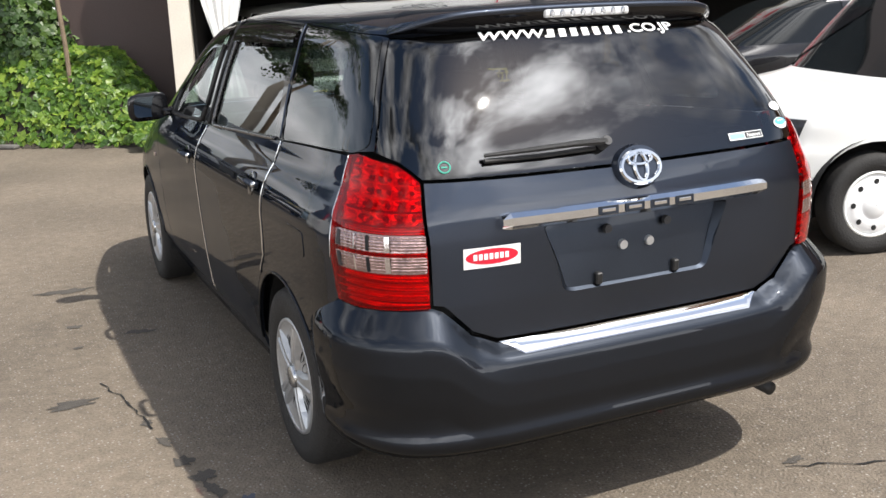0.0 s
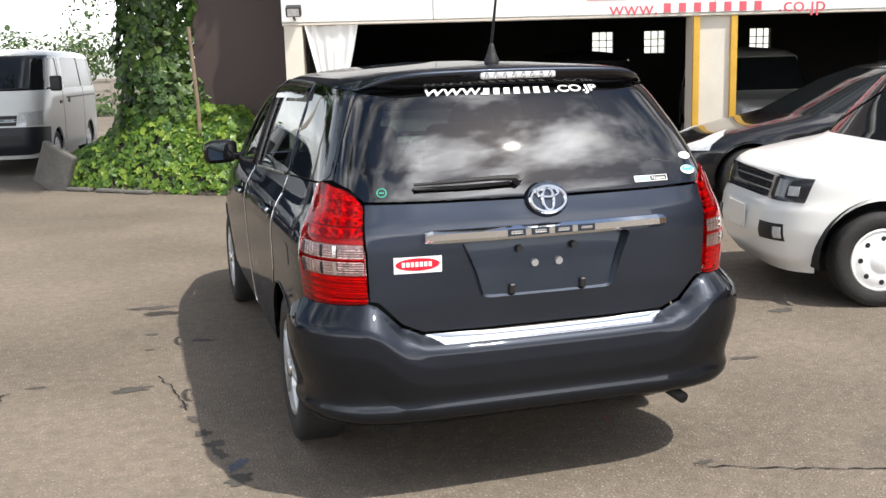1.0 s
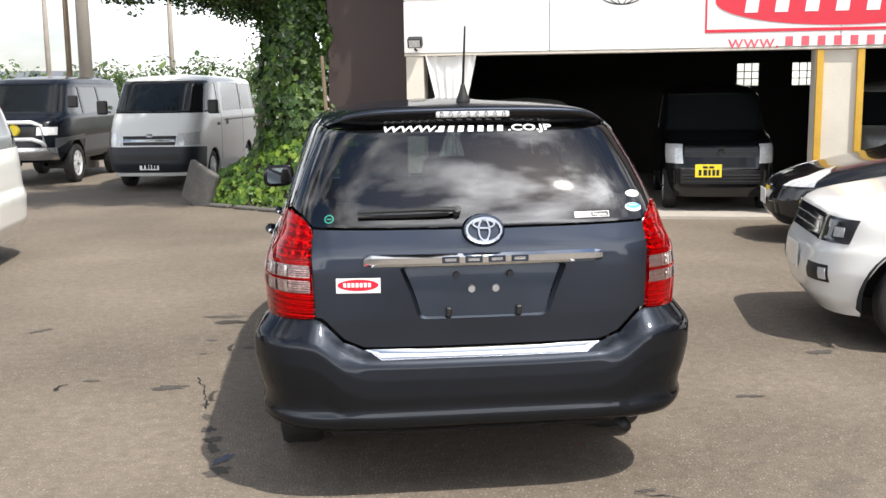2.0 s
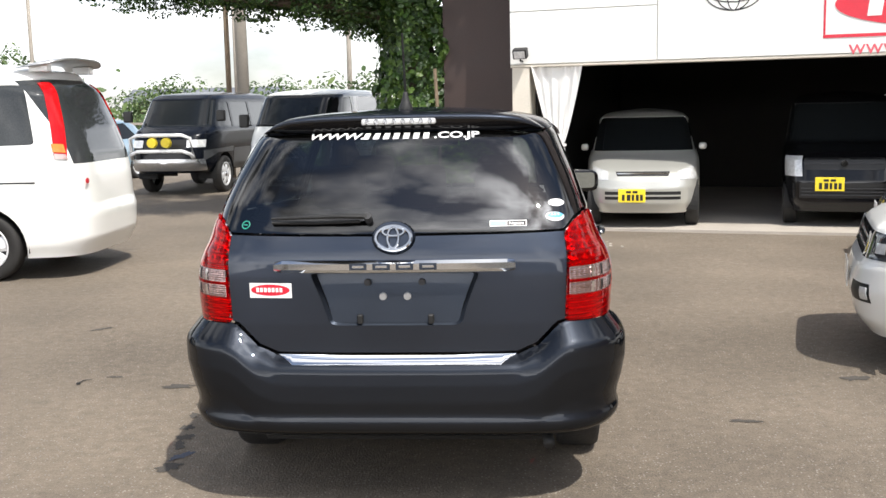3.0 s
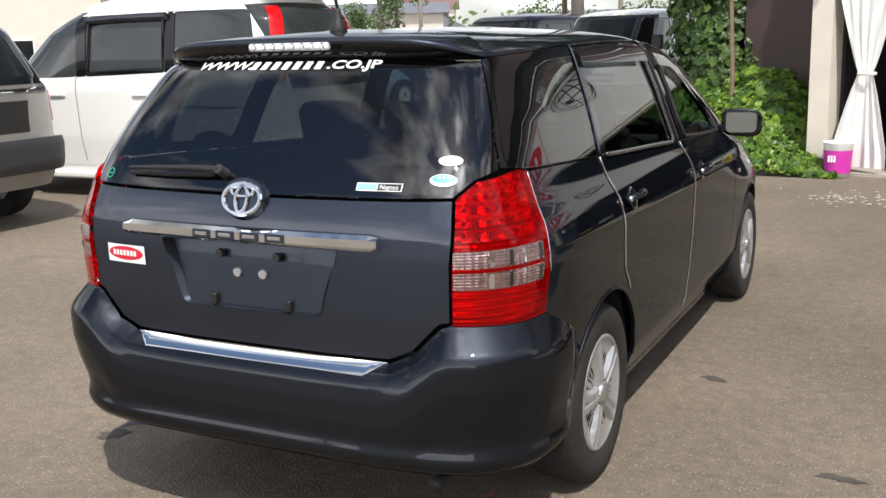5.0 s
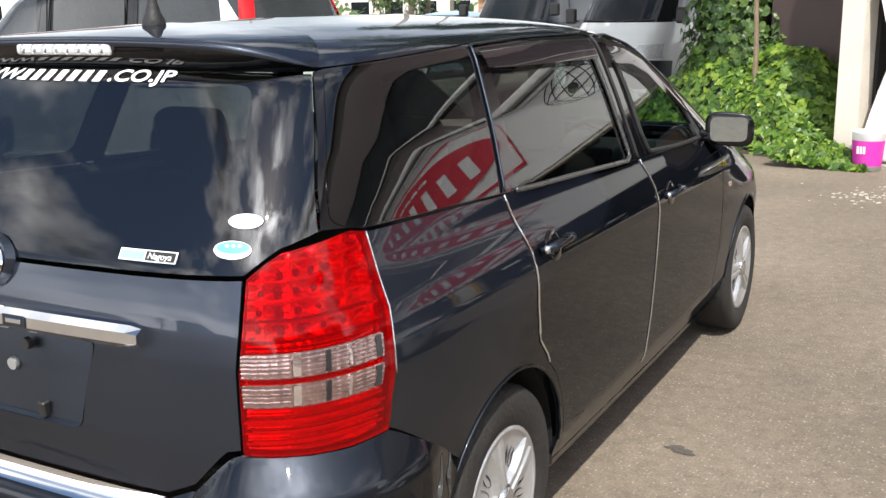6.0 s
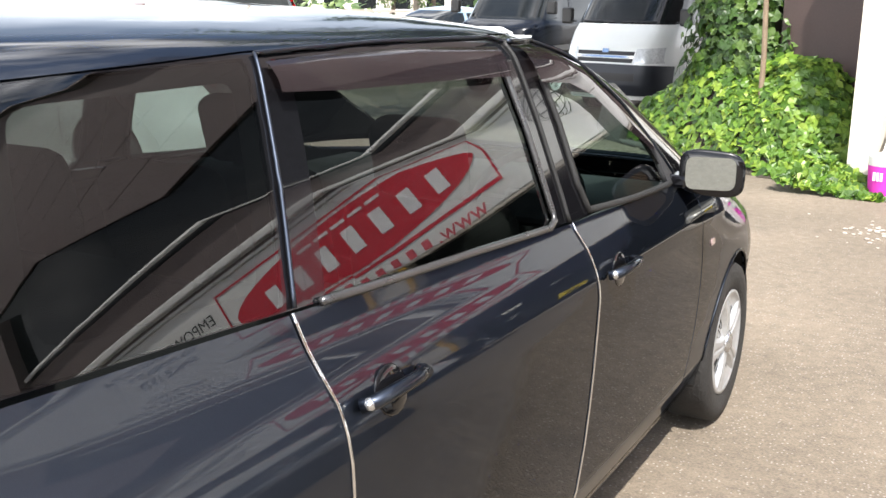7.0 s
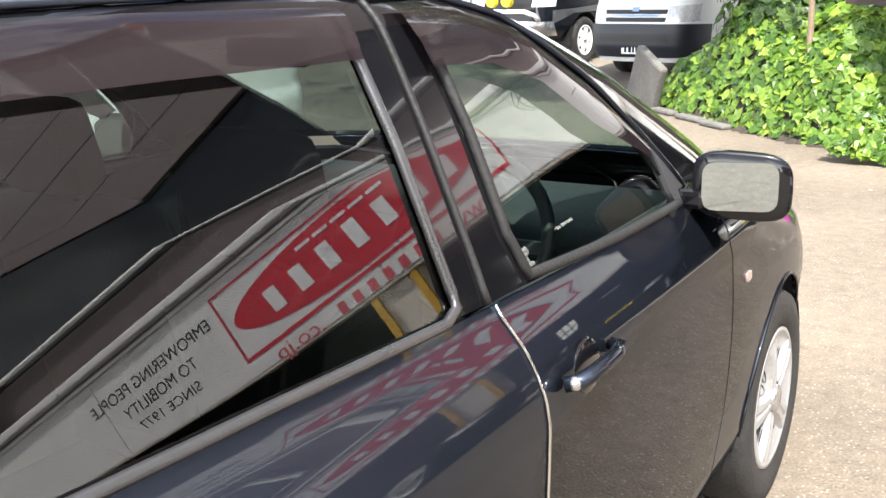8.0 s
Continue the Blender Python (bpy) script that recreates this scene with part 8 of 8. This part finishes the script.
wr = car("kei_wagon", "black tall small car parked inside the garage", m_wr, WAGONR, M_BLACKPAINT, (0.5, 2.85), 0.27, "star",
         [[(0.3, 1.03), (1.3, 1.01), (1.3, 1.48), (0.4, 1.48)], [(1.4, 1.01), (2.55, 1.0), (2.25, 1.40), (2.1, 1.47), (1.4, 1.48)]], [(0.64, 1.02), (0.58, 1.50)], [(0.6, 1.05), (0.55, 1.5)],
         [("head_lamp", [("F", 0.47, 0.62), ("F", 0.67, 0.62), ("F", 0.67, 0.86), ("F", 0.47, 0.86)], M_HEADLAMP, 0.006), ("grille", [("F", 0.0, 0.70), ("F", 0.45, 0.70), ("F", 0.45, 0.84), ("F", 0.0, 0.84)], M_INK, 0.003),
          ("grille_bar", [("F", 0.0, 0.765), ("F", 0.45, 0.765), ("F", 0.45, 0.785), ("F", 0.0, 0.785)], M_PLASTIC, 0.010), ("air_intake", [("F", 0.0, 0.36), ("F", 0.5, 0.36), ("F", 0.5, 0.54), ("F", 0.0, 0.54)], M_INK, 0.002)], step=0.05, track=0.695, arch=0.32)
plate(wr, WAGONR, "F", 0.53, M_YELLOW, aside=0.16)
for dz in (0.39, 0.43, 0.47):
    part("intake_slat", boxed(-0.48, 0.48, 3.375, 3.40, dz, dz + 0.012), M_PLASTIC, wr)
part("badge", disc(0.04, 0.01, Matrix.Translation((0, 3.372, 0.775)) @ Matrix.Rotation(math.pi / 2, 4, "X"), 6), M_CHROME, wr)

HATCH = Shape(
    width=[(0.18, 0.76), (0.35, 0.82), (0.65, 0.85), (0.85, 0.84), (0.95, 0.81), (1.36, 0.64), (1.43, 0.54), (1.47, 0.34), (1.485, 0.02)],
    rear=[(0.18, 0.1), (0.5, 0.0), (0.95, 0.05), (1.3, 0.4), (1.42, 0.8), (1.485, 1.3)],
    nose=[(0.18, 4.10), (0.30, 4.22), (0.45, 4.25), (0.58, 4.20), (0.66, 4.10), (0.76, 3.82), (0.86, 3.40), (0.94, 3.02), (1.10, 2.70), (1.30, 2.30), (1.42, 1.95), (1.485, 1.5)],
    n_rear=[(0.18, 5), (1.485, 4)], n_nose=[(0.18, 4.2), (0.7, 4.2), (0.95, 5), (1.3, 5.5), (1.485, 3)], yc=1.2, yf=1.5)
m_hat = pose(4.10, 6.75, 0, 0, 0, 74.5) @ Matrix.Translation((0, -4.25, 0))
hat = car("hatchback", "black hatchback with clear head lamps parked before the garage", m_hat, HATCH, M_KEIGREY, (0.8, 3.45), 0.31, "star",
          [[(0.7, 1.0), (1.6, 0.97), (1.6, 1.34), (1.1, 1.36)], [(1.7, 0.97), (2.85, 0.95), (2.4, 1.22), (2.1, 1.34), (1.7, 1.35)]], [(0.74, 0.95), (0.66, 1.2), (0.58, 1.40)], [(0.65, 1.0), (0.5, 1.38)],
          [("head_lamp", [("F", 0.44, 0.60), ("F", 0.68, 0.60), ("S", 3.70, 0.75), ("S", 3.62, 0.80), ("F", 0.52, 0.70)], M_HEADLAMP, 0.006), ("air_intake", [("F", 0.0, 0.30), ("F", 0.45, 0.30), ("F", 0.45, 0.42), ("F", 0.0, 0.42)], M_INK, 0.002)], step=0.05)
plate(hat, HATCH, "F", 0.46, M_STICKER, bars=False)
m_blue = pose(-10.3, 17.5, 0, 0, 0, 180) @ pose(0, 0, 0, 0, 0, -12.0) @ Matrix.Translation((0, -4.25, 0))
blue = car("sedan", "pale blue car parked among the vans", m_blue, HATCH, M_BLUEPAINT, (0.8, 3.45), 0.31, "star",
           [[(0.7, 1.0), (1.6, 0.97), (1.6, 1.34), (1.1, 1.36)], [(1.7, 0.97), (2.85, 0.95), (2.4, 1.22), (2.1, 1.34), (1.7, 1.35)]], [(0.74, 0.95), (0.66, 1.2), (0.58, 1.40)], [(0.65, 1.0), (0.5, 1.38)],
           [("head_lamp", [("F", 0.44, 0.60), ("F", 0.68, 0.60), ("S", 3.70, 0.75), ("F", 0.52, 0.70)], M_HEADLAMP, 0.006)], step=0.07)
m_van = B @ Matrix.Translation((6.35, 1.55, 0.035)) @ pose(0, 0, 0, 0, 0, 180) @ Matrix.Translation((0, -3.39, 0))
van2 = car("kei_wagon", "silver tall small car parked inside the garage", m_van, WAGONR, M_SILVER, (0.5, 2.85), 0.27, "star",
           [[(0.3, 1.03), (1.3, 1.01), (1.3, 1.48), (0.4, 1.48)], [(1.4, 1.01), (2.55, 1.0), (2.25, 1.40), (2.1, 1.47), (1.4, 1.48)]], [(0.64, 1.02), (0.58, 1.50)], [(0.6, 1.05), (0.55, 1.5)],
           [("head_lamp", [("F", 0.47, 0.62), ("F", 0.67, 0.62), ("F", 0.67, 0.86), ("F", 0.47, 0.86)], M_HEADLAMP, 0.006)], step=0.06, track=0.695, arch=0.32)
